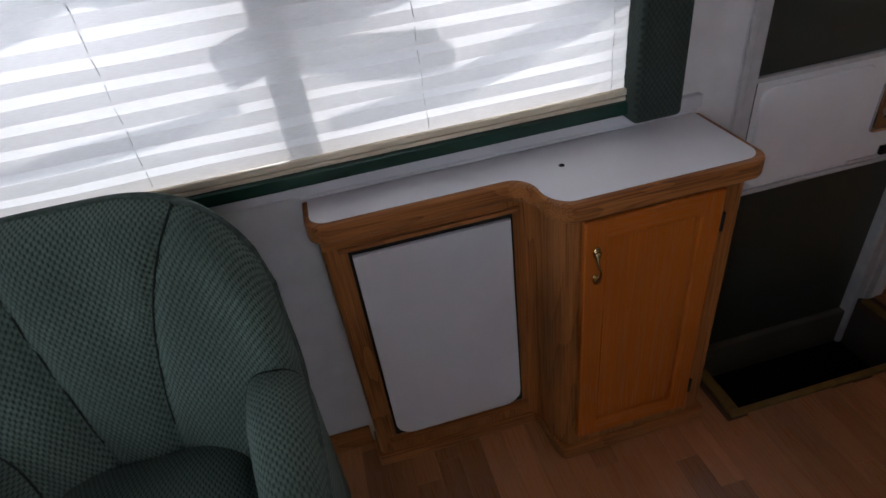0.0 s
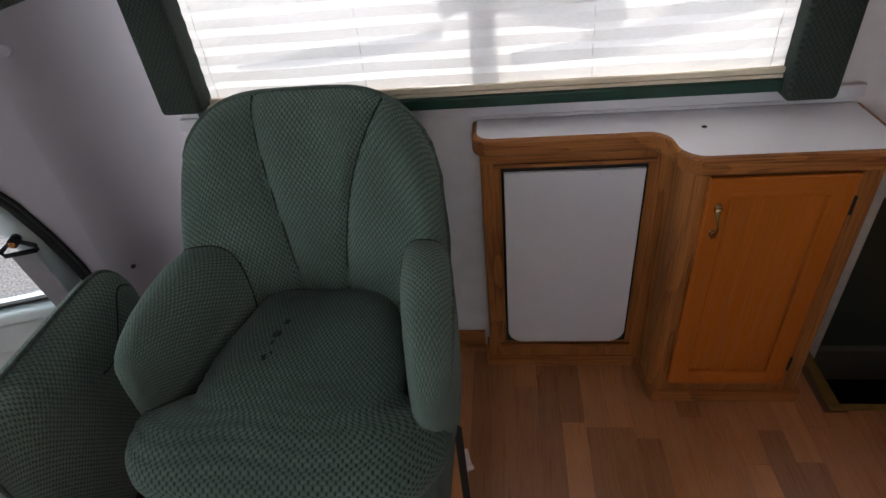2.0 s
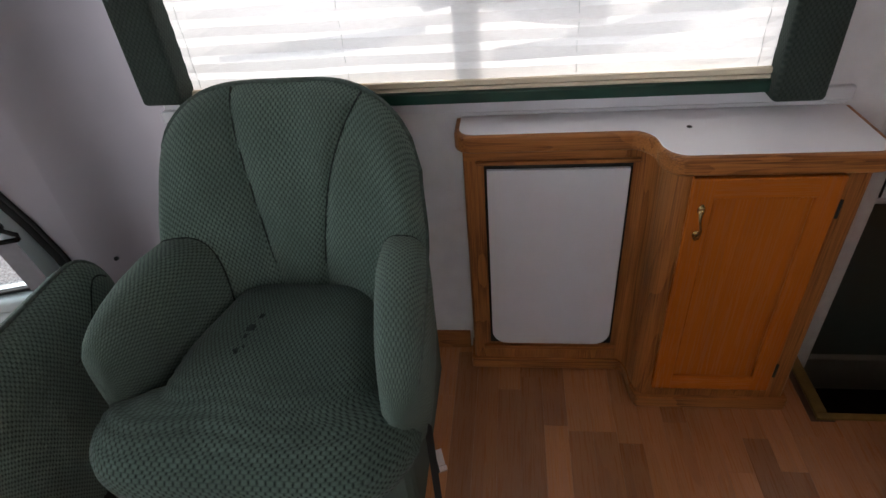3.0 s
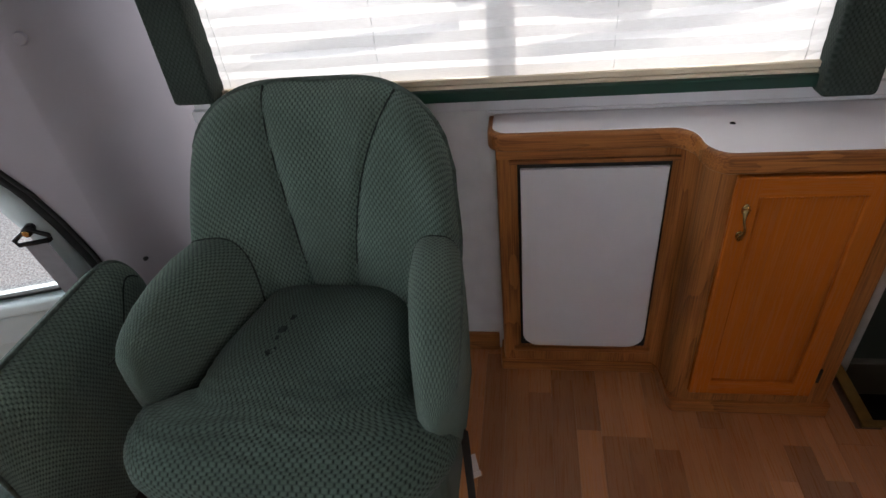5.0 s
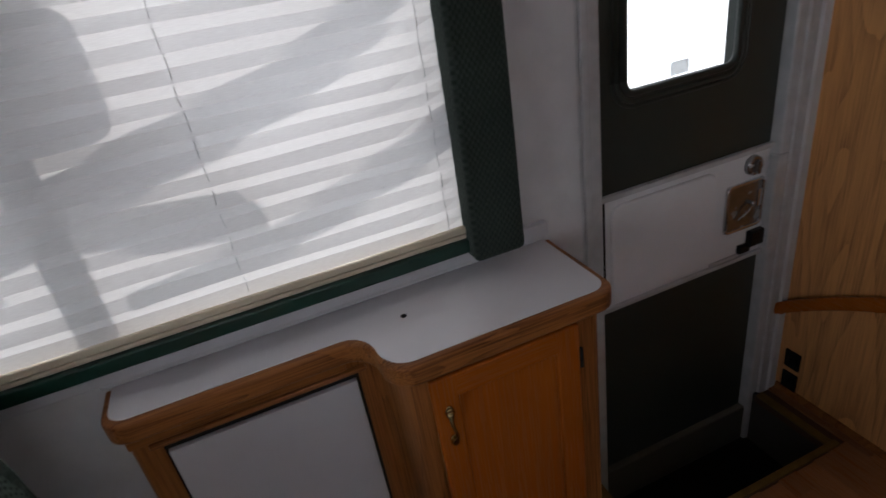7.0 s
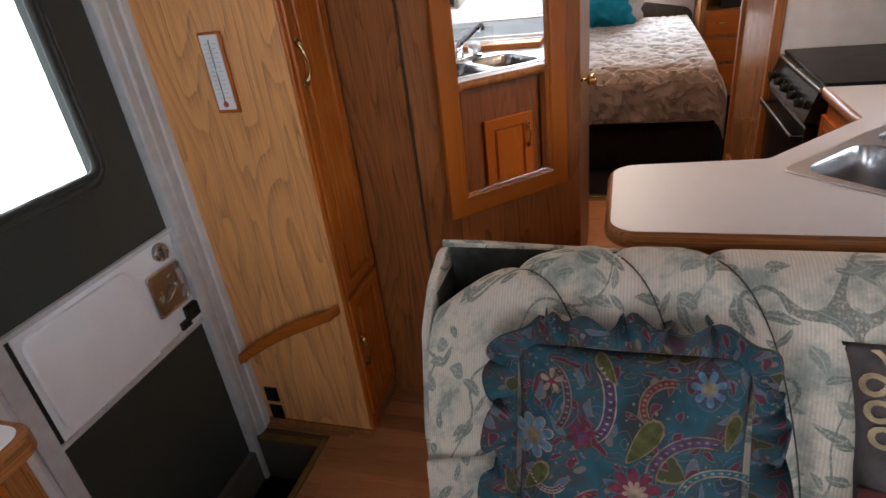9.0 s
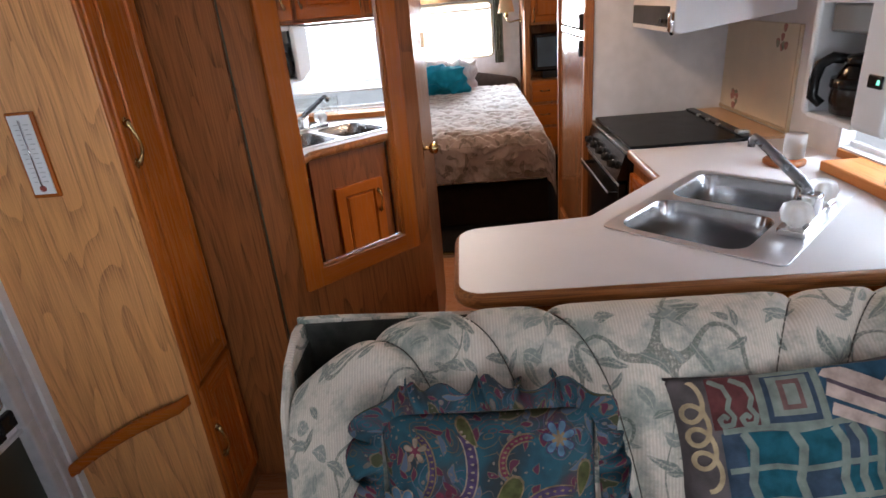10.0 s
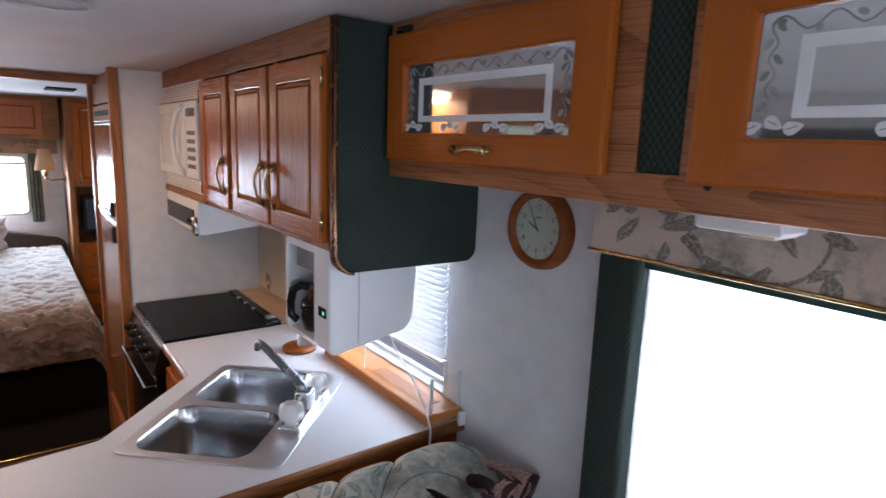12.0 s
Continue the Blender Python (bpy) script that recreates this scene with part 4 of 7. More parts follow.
def band(poly, reach, z0, z1, n=5):
    """A rounded strip round the outside of a plan, run clockwise."""
    rings = []
    m = len(poly)
    sec = [(0.0, z0), *[(reach * math.sin(a), (z0 + z1) / 2 - (z1 - z0) / 2 * math.cos(a)) for a in [math.pi * (k + 0.5) / (n + 1) for k in range(n + 1)]], (0.0, z1)]
    loops = [inset(poly, -d) for d, _ in sec]
    bm = bmesh.new()
    vs = [[bm.verts.new((*loops[j][i], sec[j][1])) for j in range(len(sec))] for i in range(m)]
    for i in range(m):
        for j in range(len(sec) - 1):
            bm.faces.new((vs[i][j], vs[(i + 1) % m][j], vs[(i + 1) % m][j + 1], vs[i][j + 1])).smooth = True
    bmesh.ops.recalc_face_normals(bm, faces=bm.faces[:])
    return bm


part("edge_band", band(cp, 0.012, 0.882, 0.9185), OAK["y"], kt, "rounded oak edge")
kb = thing("kitchen_base_cabinet", "oak base cabinet with angled front door", "cabinet", (1.8, -0.5, 0))
part("back_panel", box(1.462, 1.482, -1.148, 0.0, 0.0, 0.882, 0.002), HONEY["z"], kb)
part("end_panel", box(1.482, 1.78, -0.018, 0.0, 0.0, 0.882, 0.002), OAK["z"], kb)
FR = Matrix.Translation((1.818, -0.330, 0)) @ Matrix.Rotation(math.radians(-42.3), 4, "Z") @ Matrix.Rotation(math.pi, 4, "Z")
part("side_front", box(1.782, 1.802, -0.33, -0.018, 0.08, 0.882, 0.002), OAK["z"], kb)
# angled front: x runs back along the edge
part("angled_front", box(-0.41, 0.0, 0.0, 0.02, 0.08, 0.882, 0.002), oak("dark_oak_front", (0.26, 0.088, 0.026, 1), (0.11, 0.034, 0.010, 1), "z", rough=0.35), kb, m=FR)
cab_door(kb, FR @ Matrix.Translation((-0.36, 0.0, 0.14)), 0.26, 0.58, (HONEY["z"], HONEY["x"]), pull_at=(0.03, 0.47), stile=0.05)
cab_door(kb, Matrix.Translation((2.455, -0.602, 0.60)) @ Matrix.Rotation(math.pi, 4, "Z"), 0.29, 0.24, (HONEY["z"], HONEY["x"]), stile=0.045, pull_at=(0.145, 0.12), pull_turn=math.pi / 2, name="drawer_front")
cab_door(kb, Matrix.Translation((2.455, -0.602, 0.10)) @ Matrix.Rotation(math.pi, 4, "Z"), 0.29, 0.47, (HONEY["z"], HONEY["x"]), stile=0.045, pull_at=(0.03, 0.38))
part("front_frame", box(2.13, 2.476, -0.622, -0.603, 0.06, 0.882, 0.002), OAK["z"], kb)


# sink: two bowls with thickness in one pressed sheet
def bowl(cx, cy, w, h, depth, r):
    rings = []
    for z, k, rr in ((0.0025, 1.0, r), (-0.004, 0.97, r), (-depth * 0.5, 0.93, r), (-depth * 0.88, 0.90, r), (-depth * 0.97, 0.84, r * 0.9), (-depth, 0.70, r * 0.7), (-depth - 0.002, 0.2, r * 0.2)):
        rings.append([Vector((cx + x, cy + y, z)) for x, y in rect(-w / 2 * k, w / 2 * k, -h / 2 * k, h / 2 * k, rr * k)])
    bm = bmesh.new()
    vs = [[bm.verts.new(p) for p in ring] for ring in rings]
    n = len(vs[0])
    for a, b in zip(vs, vs[1:]):
        for i in range(n):
            bm.faces.new((a[i], b[i], b[(i + 1) % n], a[(i + 1) % n])).smooth = True
    bm.faces.new(vs[-1][::-1])
    return bm


def plate_round_holes(outer, holes, z):
    """A flat sheet with holes cut, joined by a triangle fill."""
    bm = bmesh.new()
    edges = []
    for loop in [outer, *holes]:
        vs = [bm.verts.new((x, y, z)) for x, y in loop]
        edges += [bm.edges.new((vs[i], vs[(i + 1) % len(vs)])) for i in range(len(vs))]
    bmesh.ops.triangle_fill(bm, use_beauty=True, use_dissolve=True, edges=edges)
    bmesh.ops.recalc_face_normals(bm, faces=bm.faces[:])
    if sum(f.normal.z for f in bm.faces) < 0:
        bmesh.ops.reverse_faces(bm, faces=bm.faces[:])
    return bm


def shifted(poly, dx, dy):
    return [(x + dx, y + dy) for x, y in poly]


SW, SD = 0.565, 0.418
B1, B2 = (-0.137, 0.032), (0.140, 0.032)
BW, BH = 0.245, 0.300
sk = thing("kitchen_sink", "stainless steel double-bowl sink set in the countertop", "sink")
sk.matrix_world = SINK
rimpoly = rect(-SW / 2, SW / 2, -SD / 2, SD / 2, 0.022)
h1, h2 = (shifted(rect(-BW / 2, BW / 2, -BH / 2, BH / 2, 0.05), *c) for c in (B1, B2))
rim = join(plate_round_holes(rimpoly, [h1, h2], 0.0025), tube([(x, y, 0.001) for x, y in [*rimpoly, rimpoly[0]]], 0.0022, 6, caps=False))
part("rim", rim, worn("brushed_rim_steel", rgb(206, 206, 210), 0.42, 0.04, 30.0, metal=1.0, depth=0.004), sk)
for c in (B1, B2):
    bb = part("bowl", bowl(*c, BW, BH, 0.15, 0.05), SINKSTEEL, sk)
    part("drain", join(tube([(c[0], c[1], -0.1515), (c[0], c[1], -0.1485)], [0.036, 0.040], 20)), CHROME, bb)
# hole in the slab for the bowls
cut = bmesh.new()
cut.from_mesh(top_ob.data)
fz = [f for f in cut.faces if abs(f.normal.z) > 0.9]
bmesh.ops.delete(cut, geom=fz, context="FACES_ONLY")
cut.transform(Matrix.Translation((1.8, -0.5, 0.885)))
hole = [tuple((SINK @ Vector((x, y, 0)))[:2]) for x, y in rect(-SW / 2 + 0.006, SW / 2 - 0.006, -SD / 2 + 0.006, SD / 2 - 0.006, 0.02)]
tops = join(cut, plate_round_holes(cp, [hole], 0.9195))
tops.transform(Matrix.Translation((1.8, -0.5, 0.885)).inverted())
tops.to_mesh(top_ob.data)
tops.free()
fc = thing("kitchen_faucet", "chrome swivel faucet with clear knobs", "faucet")
fc.matrix_world = SINK
part("base", join(prism(rect(-0.122, 0.122, -0.193, -0.145, 0.014), 0.002, 0.020, 0.005, seg=3), prism(rect(-0.024, 0.024, -0.193, -0.145, 0.012), 0.018, 0.072, 0.006, seg=3)), CHROME, fc)
part("spout", tube([(0, -0.17, 0.05), (0.004, -0.158, 0.080), (0.012, -0.138, 0.096), (0.034, -0.08, 0.134), (0.053, -0.028, 0.168), (0.059, -0.014, 0.174), (0.061, -0.008, 0.166), (0.061, -0.007, 0.150)], [0.013, 0.0135, 0.0135, 0.012, 0.011, 0.011, 0.0105, 0.009], 12), worn("grey_chrome_spout", rgb(140, 142, 148), 0.28, 0.05, 30, metal=0.85), fc, smooth=True)
KNOB = glassy("clear_knob_acrylic", (0.98, 0.99, 1.0, 1), 0.4)
for x in (-0.098, 0.098):
    rings = []
    for z, r in ((0.022, 0.013), (0.030, 0.018), (0.036, 0.029), (0.054, 0.033), (0.072, 0.027), (0.077, 0.015)):
        rings.append([Vector((x + (r + 0.0025 * math.cos(8 * a)) * math.cos(a), -0.169 + (r + 0.0025 * math.cos(8 * a)) * math.sin(a), z)) for a in [2 * math.pi * k / 32 for k in range(32)]])
    kb_ = part("knob", tube_free(rings), KNOB, fc, "clear fluted acrylic knob")
    part("knob_core", lathe([(0.016, 0.018), (0.014, 0.024), (0.008, 0.03), (0.008, 0.058), (0.003, 0.06)], 12, (x, -0.169, 0)), WHITE, kb_, smooth=True)
    part("knob_plate", prism(rect(x - 0.03, x + 0.03, -0.199, -0.139, 0.008), 0.003, 0.021, 0.004), CHROME, kb_)

# timber sill with acrylic guard
sl = thing("window_shelf", "varnished pine shelf along the kitchen window", "shelf", (1.8, -1.09, 0.92))
part("board", join(box(1.446, 2.08, -1.147, -1.030, 0.921, 0.951, 0.004), box(1.538, 2.192, -1.178, -1.143, 0.9245, 0.9505, 0.002)), PINE, sl)
part("ribbed_mat", join(*[box(1.50, 1.80, -1.112 + i * 0.006, -1.109 + i * 0.006, 0.951, 0.9535, 0) for i in range(9)]), PINE, sl)
ag = thing("acrylic_guard", "clear acrylic guard standing on the shelf", "guard", (1.7, -1.05, 0.951))
part("front_sheet", box(1.462, 1.83, -1.052, -1.048, 0.951, 1.048, 0.001), ACRYLIC, ag)
part("end_sheet", box(1.4575, 1.4615, -1.146, -1.052, 0.951, 1.05, 0.001), ACRYLIC, ag)
part("edge", join(box(1.4565, 1.4625, -1.0545, -1.0475, 0.951, 1.05, 0.001), box(1.4565, 1.4625, -1.148, -1.142, 0.951, 1.052, 0.001), box(1.462, 1.83, -1.0515, -1.0485, 1.0475, 1.0495, 0), box(1.827, 1.8305, -1.0515, -1.0485, 0.951, 1.0475, 0)), worn("polished_acrylic_edge", rgb(214, 224, 226), 0.15), ag)
solid("wire", tube([(1.62, -1.0, 1.17), (1.60, -1.02, 1.10), (1.52, -1.03, 1.03), (1.455, -1.03, 0.97), (1.424, -1.025, 0.93), (1.418, -1.02, 0.90), (1.414, -1.02, 0.80)], 0.0026, 8), WHITE, "white power wire hanging over the counter edge", "wire", smooth=True)
solid("wall_clip", box(1.425, 1.438, -1.148, -1.125, 0.905, 0.945, 0.003), WHITE, "small white plastic clip on the counter end", "clip")
# under-shelf paper roll on a wooden base
pr = thing("paper_towel_holder", "translucent white roll on round wooden base", "paper holder", (2.14, -0.97, 0.92))
part("base", lathe([(0.055, 0.0), (0.06, 0.004), (0.06, 0.014), (0.052, 0.02), (0.01, 0.021)], 28, (2.17, -0.975, 0.92)), CLOCKWOOD, pr)
part("roll", lathe([(0.018, 0.021), (0.030, 0.022), (0.031, 0.06), (0.030, 0.094), (0.016, 0.095)], 24, (2.16, -0.995, 0.92)), glassy("milky_glass", (0.86, 0.88, 0.90, 1), 0.4), pr)

# kitchen window with slatted blind
w3 = thing("window_3", "small kitchen window behind a slatted blind", "window", (1.86, YD, 1.04), kind="structure")
part("window_frame", join(box(1.536, 2.194, YD - 0.044, YD - 0.03, 0.953, 0.972, 0.002), box(1.522, 1.536, YD - 0.044, YD + 0.003, 0.953, 1.43, 0.002), box(2.194, 2.208, YD - 0.044, YD + 0.003, 0.953, 1.43, 0.002)), ALU, w3)
p3 = part("pane", box(1.536, 2.194, YD - 0.040, YD - 0.037, 0.96, 1.42, 0), PANE, w3)
p3.visible_shadow = False
vb = thing("slatted_blind", "white slatted mini blind in the kitchen window", "blind", (1.86, YD, 1.06))
for i in range(20):
    part("slat", box(1.512, 2.19, -0.011, 0.011, -0.0006, 0.0006, 0), WHITE, vb, m=Matrix.Translation((0, YD + 0.02, 1.078 + i * 0.0175)) @ Matrix.Rotation(radians(-44), 4, "X"))
part("bottom_rail", box(1.512, 2.19, YD + 0.008, YD + 0.03, 1.056, 1.066, 0.002), WHITE, vb)

# stove
LID = worn("black_lid_glass", (0.008, 0.008, 0.009, 1), 0.2, 0.1, 14.0, depth=0.01)
LID.node_tree.nodes["Principled BSDF"].inputs["Specular IOR Level"].default_value = 0.05
st = thing("stove", "black kitchen range with closed glass lid", "stove", (2.76, -0.8, 0))
part("body", box(2.482, 3.062, -1.0, -0.585, 0.05, 0.90, 0.003), BLACK, st)
part("cooktop_rim", box(2.482, 3.062, -1.0, -0.572, 0.900, 0.912, 0.003), STEEL, st)
part("lid", box(2.474, 3.05, -0.995, -0.585, 0.915, 0.930, 0.004), LID, st, "black glass lid")
part("lid_stay", box(2.52, 2.55, -1.03, -0.985, 0.936, 0.948, 0.003), STEEL, st)
for i in range(3):
    part("lid_hinge", box(2.70 + 0.1 * i, 2.72 + 0.1 * i, -1.0, -0.985, 0.93, 0.938, 0.001), STEEL, st)
part("back_bar", box(2.482, 3.06, -1.03, -0.99, 0.915, 0.936, 0.004), BLACK, st)
cpn = part("control_panel", prism([(-0.585, 0.80), (-0.545, 0.80), (-0.572, 0.898), (-0.585, 0.898)], 2.484, 3.06, 0.001, m=Matrix(((0, 0, 1, 0), (1, 0, 0, 0), (0, 1, 0, 0), (0, 0, 0, 1)))), BLACK, st)
for i in range(5):
    x = 2.56 + i * 0.105
    part("knob", join(tube([(x, -0.552, 0.845), (x, -0.530, 0.850)], [0.016, 0.013], 16), box(x - 0.0025, x + 0.0025, -0.534, -0.526, 0.84, 0.861, 0.001)), RUBBER, cpn)
    part("mark", box(x + 0.026, x + 0.05, -0.5585, -0.557, 0.848, 0.852, 0), WHITE, cpn)
part("oven_door", box(2.492, 3.052, -0.585, -0.555, 0.20, 0.785, 0.006), BLACK, st, "black glass oven door")
part("oven_handle", join(box(2.52, 3.03, -0.530, -0.520, 0.722, 0.748, 0.004), box(2.53, 2.545, -0.556, -0.525, 0.728, 0.742, 0.002), box(3.005, 3.02, -0.556, -0.525, 0.728, 0.742, 0.002)), BLACK, st, "black oven handle with bright edge")
part("handle_trim", join(box(2.52, 3.03, -0.5225, -0.5185, 0.7455, 0.7505, 0.001), box(2.494, 3.05, -0.5565, -0.5535, 0.776, 0.786, 0.001)), STEEL, st, "thin steel trim")
part("drawer", box(2.492, 3.052, -0.585, -0.56, 0.07, 0.185, 0.006), BLACK, st)

solid("stove_ledge", box(2.484, 3.066, YD + 0.002, -1.032, 0.86, 0.929, 0.004), worn("tan_laminate", rgb(206, 172, 138), 0.4, 0.04, 20.0), "narrow tan laminate ledge behind the stove", "ledge", at=(2.77, -1.09, 0.86))
# wall panel behind the stove
bs = thing("backsplash_panel", "cream wall panel with painted flower motifs", "wall panel", (2.8, YD, 0.94))
part("sheet", box(2.49, 3.066, YD + 0.001, YD + 0.008, 0.94, 1.30, 0.003), CREAM, bs)
part("edge", join(box(2.482, 2.496, YD + 0.001, YD + 0.014, 0.935, 1.30, 0.003), box(2.496, 3.066, YD + 0.001, YD + 0.012, 0.935, 0.948, 0.003)), worn("tan_edging", rgb(182, 164, 138), 0.5), bs)
ROSE, SAGE = worn("faded_rose_print", rgb(176, 118, 104), 0.6, 0.2, 80.0), worn("faded_leaf_print", rgb(140, 136, 112), 0.6, 0.2, 80.0)
random.seed(5)
for cx, cz in ((2.93, 1.01), (2.60, 1.235)):
    for k in range(9):
        a, rr = random.uniform(0, 6.28), random.uniform(0.006, 0.036)
        part("petal", prism([(0.011 * math.cos(q) * (1 + 0.3 * math.sin(3 * q)), 0.014 * math.sin(q)) for q in [6.283 * j / 12 for j in range(12)]], 0, 0.0012 + 0.0001 * k, m=Matrix.Translation((cx + rr * math.cos(a), YD + 0.008, cz + 1.5 * rr * math.sin(a))) @ Matrix(((-1, 0, 0, 0), (0, 0, 1, 0), (0, 1, 0, 0), (0, 0, 0, 1)))), ROSE if k % 3 else SAGE, bs)

# refrigerator column
solid("refrigerator_side_wall", box(3.07, 3.09, YD, -0.56, 0.0, ZC - 0.001, 0.001), WALLPAPER, "white partition beside the stove", "wall", "structure")
fg = thing("refrigerator", "two-door refrigerator with brown glossy panels", "refrigerator", (3.4, -0.7, 0))
part("surround", join(box(3.062, 3.10, -0.575, -0.535, 0.0, ZC - 0.001, 0.004), box(3.10, 3.83, -0.60, -0.555, 1.80, ZC - 0.001, 0.003), box(3.79, 3.83, -0.575, -0.535, 0.0, ZC - 0.001, 0.004), box(3.10, 3.79, -0.575, -0.54, 0.0, 0.24, 0.003)), OAK["z"], fg, "oak trim round the doors")
GLOSS = oak("glossy_brown_panel", (0.30, 0.135, 0.055, 1), (0.16, 0.07, 0.03, 1), "z", rough=0.12, rings=6, streak=0.2)
part("upper_door", box(3.115, 3.775, -0.60, -0.548, 1.30, 1.70, 0.006), GLOSS, fg)
part("lower_door", box(3.115, 3.775, -0.60, -0.548, 0.26, 1.265, 0.006), GLOSS, fg)
part("door_trim", box(3.112, 3.778, -0.56, -0.544, 1.268, 1.298, 0.003), BLACK, fg)
part("door_trim", box(3.112, 3.778, -0.56, -0.546, 1.70, 1.712, 0.003), BLACK, fg)
part("vent", box(3.115, 3.775, -0.60, -0.55, 1.715, 1.79, 0.004), OAK["x"], fg)
part("vent_slot", join(*[box(3.14 + 0.05 * i, 3.175 + 0.05 * i, -0.5505, -0.5485, 1.74, 1.765, 0) for i in range(12)]), RUBBER, fg)
part("handle", box(3.12, 3.145, -0.548, -0.522, 1.19, 1.26, 0.004), RUBBER, fg)
part("handle", box(3.12, 3.145, -0.548, -0.522, 1.305, 1.37, 0.004), RUBBER, fg)
part("carcass", box(3.09, 3.83, YD, -0.60, 0.0, ZC - 0.001, 0), OAK["z"], fg)

# upper cabinets
uc = thing("kitchen_wall_cabinet", "oak kitchen wall cabinet with three raised-panel doors", "cabinet", (1.92, -0.95, 1.43))
part("body", box(1.445, 2.425, YD, -0.760, 1.427, ZC - 0.001, 0), OAK["x"], uc)
part("face_frame", join(box(1.445, 3.068, -0.760, -0.742, 1.86, ZC - 0.001, 0.002, 1), box(1.445, 2.425, -0.760, -0.742, 1.427, 1.447, 0.002, 1), box(1.445, 1.462, -0.760, -0.742, 1.447, 1.86, 0.002), box(1.745, 1.772, -0.760, -0.742, 1.447, 1.86, 0.002), box(2.065, 2.11, -0.760, -0.742, 1.447, 1.86, 0.002), box(2.40, 2.425, -0.760, -0.742, 1.447, 1.86, 0.002)), [OAK["z"], OAK["x"]], uc)
BACK = Matrix.Rotation(math.pi, 4, "Z")
for x1, w, pa in ((1.752, 0.30, 0.03), (2.072, 0.30, 0.27), (2.412, 0.30, 0.27)):
    cab_door(uc, Matrix.Translation((x1, -0.741, 1.445)) @ BACK, w, 0.405, (HONEY["z"], HONEY["x"]), pull_at=(pa, 0.105), stile=0.05, hinges=2, hinge=BRASS)
gp = thing("cabinet_end_panel", "dark green fabric-covered end panel with coppery trim", "panel", (1.43, -0.95, 1.385))
part("cloth_panel", prism(rounded([(-1.148, 1.375, 0.035), (-0.745, 1.379, 0.05), (-0.745, 1.925, 0.0), (-1.148, 1.925, 0.0)]), 1.418, 1.444, 0.004, m=Matrix(((0, 0, 1, 0), (1, 0, 0, 0), (0, 1, 0, 0), (0, 0, 0, 1)))), GREEN, gp)
tr = [(-0.743, 1.925), (-0.743, 1.424)] + [(-0.793 + 0.05 * math.cos(a), 1.427 - 0.05 * math.sin(a)) for a in [0.3 * k for k in range(1, 6)]]
for x in (1.419, 1.437):
    part("gold_trim", tube([(x, y, z) for y, z in tr], 0.0048, 10), COPPER, gp, "thin coppery trim", smooth=True)
mw = thing("microwave", "white microwave oven built into the cabinet", "microwave", (2.75, -0.9, 1.50))
part("body", box(2.432, 3.066, -1.1, -0.735, 1.508, 1.795, 0.004), WHITE, mw)
part("door", box(2.60, 3.062, -0.737, -0.715, 1.512, 1.79, 0.006), WHITE, mw)
part("window", box(2.68, 3.0, -0.7165, -0.7135, 1.55, 1.75, 0.004), worn("grey_mesh_window", rgb(212, 213, 217), 0.55), mw)
part("control_panel", box(2.436, 2.596, -0.737, -0.717, 1.512, 1.79, 0.005), WHITE, mw)
for r_ in range(5):
    for c_ in range(3):
        part("button", box(2.465 + 0.038 * c_, 2.493 + 0.038 * c_, -0.7175, -0.7145, 1.55 + 0.03 * r_, 1.565 + 0.03 * r_, 0.001), worn("grey_key", rgb(116, 116, 120), 0.5), mw)
part("display", box(2.46, 2.575, -0.7175, -0.7145, 1.735, 1.765, 0.001), BLACK, mw)
part("handle", tube([(2.612, -0.716, 1.775), (2.636, -0.697, 1.752), (2.662, -0.690, 1.70), (2.670, -0.688, 1.65), (2.662, -0.690, 1.60), (2.636, -0.697, 1.55), (2.612, -0.716, 1.528)], 0.010, 10), WHITE, mw, smooth=True)
part("filler", box(2.43, 3.066, -0.755, -0.739, 1.455, 1.506, 0.003), WHITE, mw)
part("filler_slot", join(*[box(2.45, 3.05, -0.7395, -0.7375, 1.464 + 0.008 * i, 1.4665 + 0.008 * i, 0) for i in range(5)]), worn("fine_slot_grey", rgb(170, 168, 166), 0.6), mw)
part("surround", join(box(2.425, 3.068, -0.755, -0.736, 1.427, 1.454, 0.003, 0), box(2.425, 3.068, -1.14, -0.755, 1.427, 1.445, 0)), OAK["x"], mw)
mv = part("vent_panel", box(2.43, 3.066, -0.755, -0.738, 1.798, 1.862, 0.003), WHITE, mw)
part("vent_slot", join(*[box(2.47, 3.03, -0.7385, -0.7365, 1.806 + 0.0085 * i, 1.809 + 0.0085 * i, 0) for i in range(6)]), worn("slot_grey", rgb(186, 184, 182), 0.6), mv)
hd = thing("range_hood", "white range hood with black control strip", "range hood", (2.8, -0.9, 1.30))
part("shell", prism([(YD + 0.004, 1.425), (-0.742, 1.425), (-0.738, 1.405), (-0.738, 1.302), (-0.76, 1.296), (YD + 0.004, 1.345)], 2.545, 3.066, 0.004, m=Matrix(((0, 0, 1, 0), (1, 0, 0, 0), (0, 1, 0, 0), (0, 0, 0, 1)))), WHITE, hd)
part("control_strip", box(2.60, 3.05, -0.7395, -0.7345, 1.318, 1.388, 0.003), BLACK, hd)
part("latch", tube([(2.558, -0.737, 1.30), (2.552, -0.728, 1.312), (2.535, -0.722, 1.37)], [0.009, 0.012, 0.011], 10), CHROME, hd, smooth=True)
part("button", join(*[box(2.62 + 0.05 * i, 2.65 + 0.05 * i, -0.735, -0.732, 1.33, 1.345, 0.001) for i in range(2)]), RUBBER, hd)

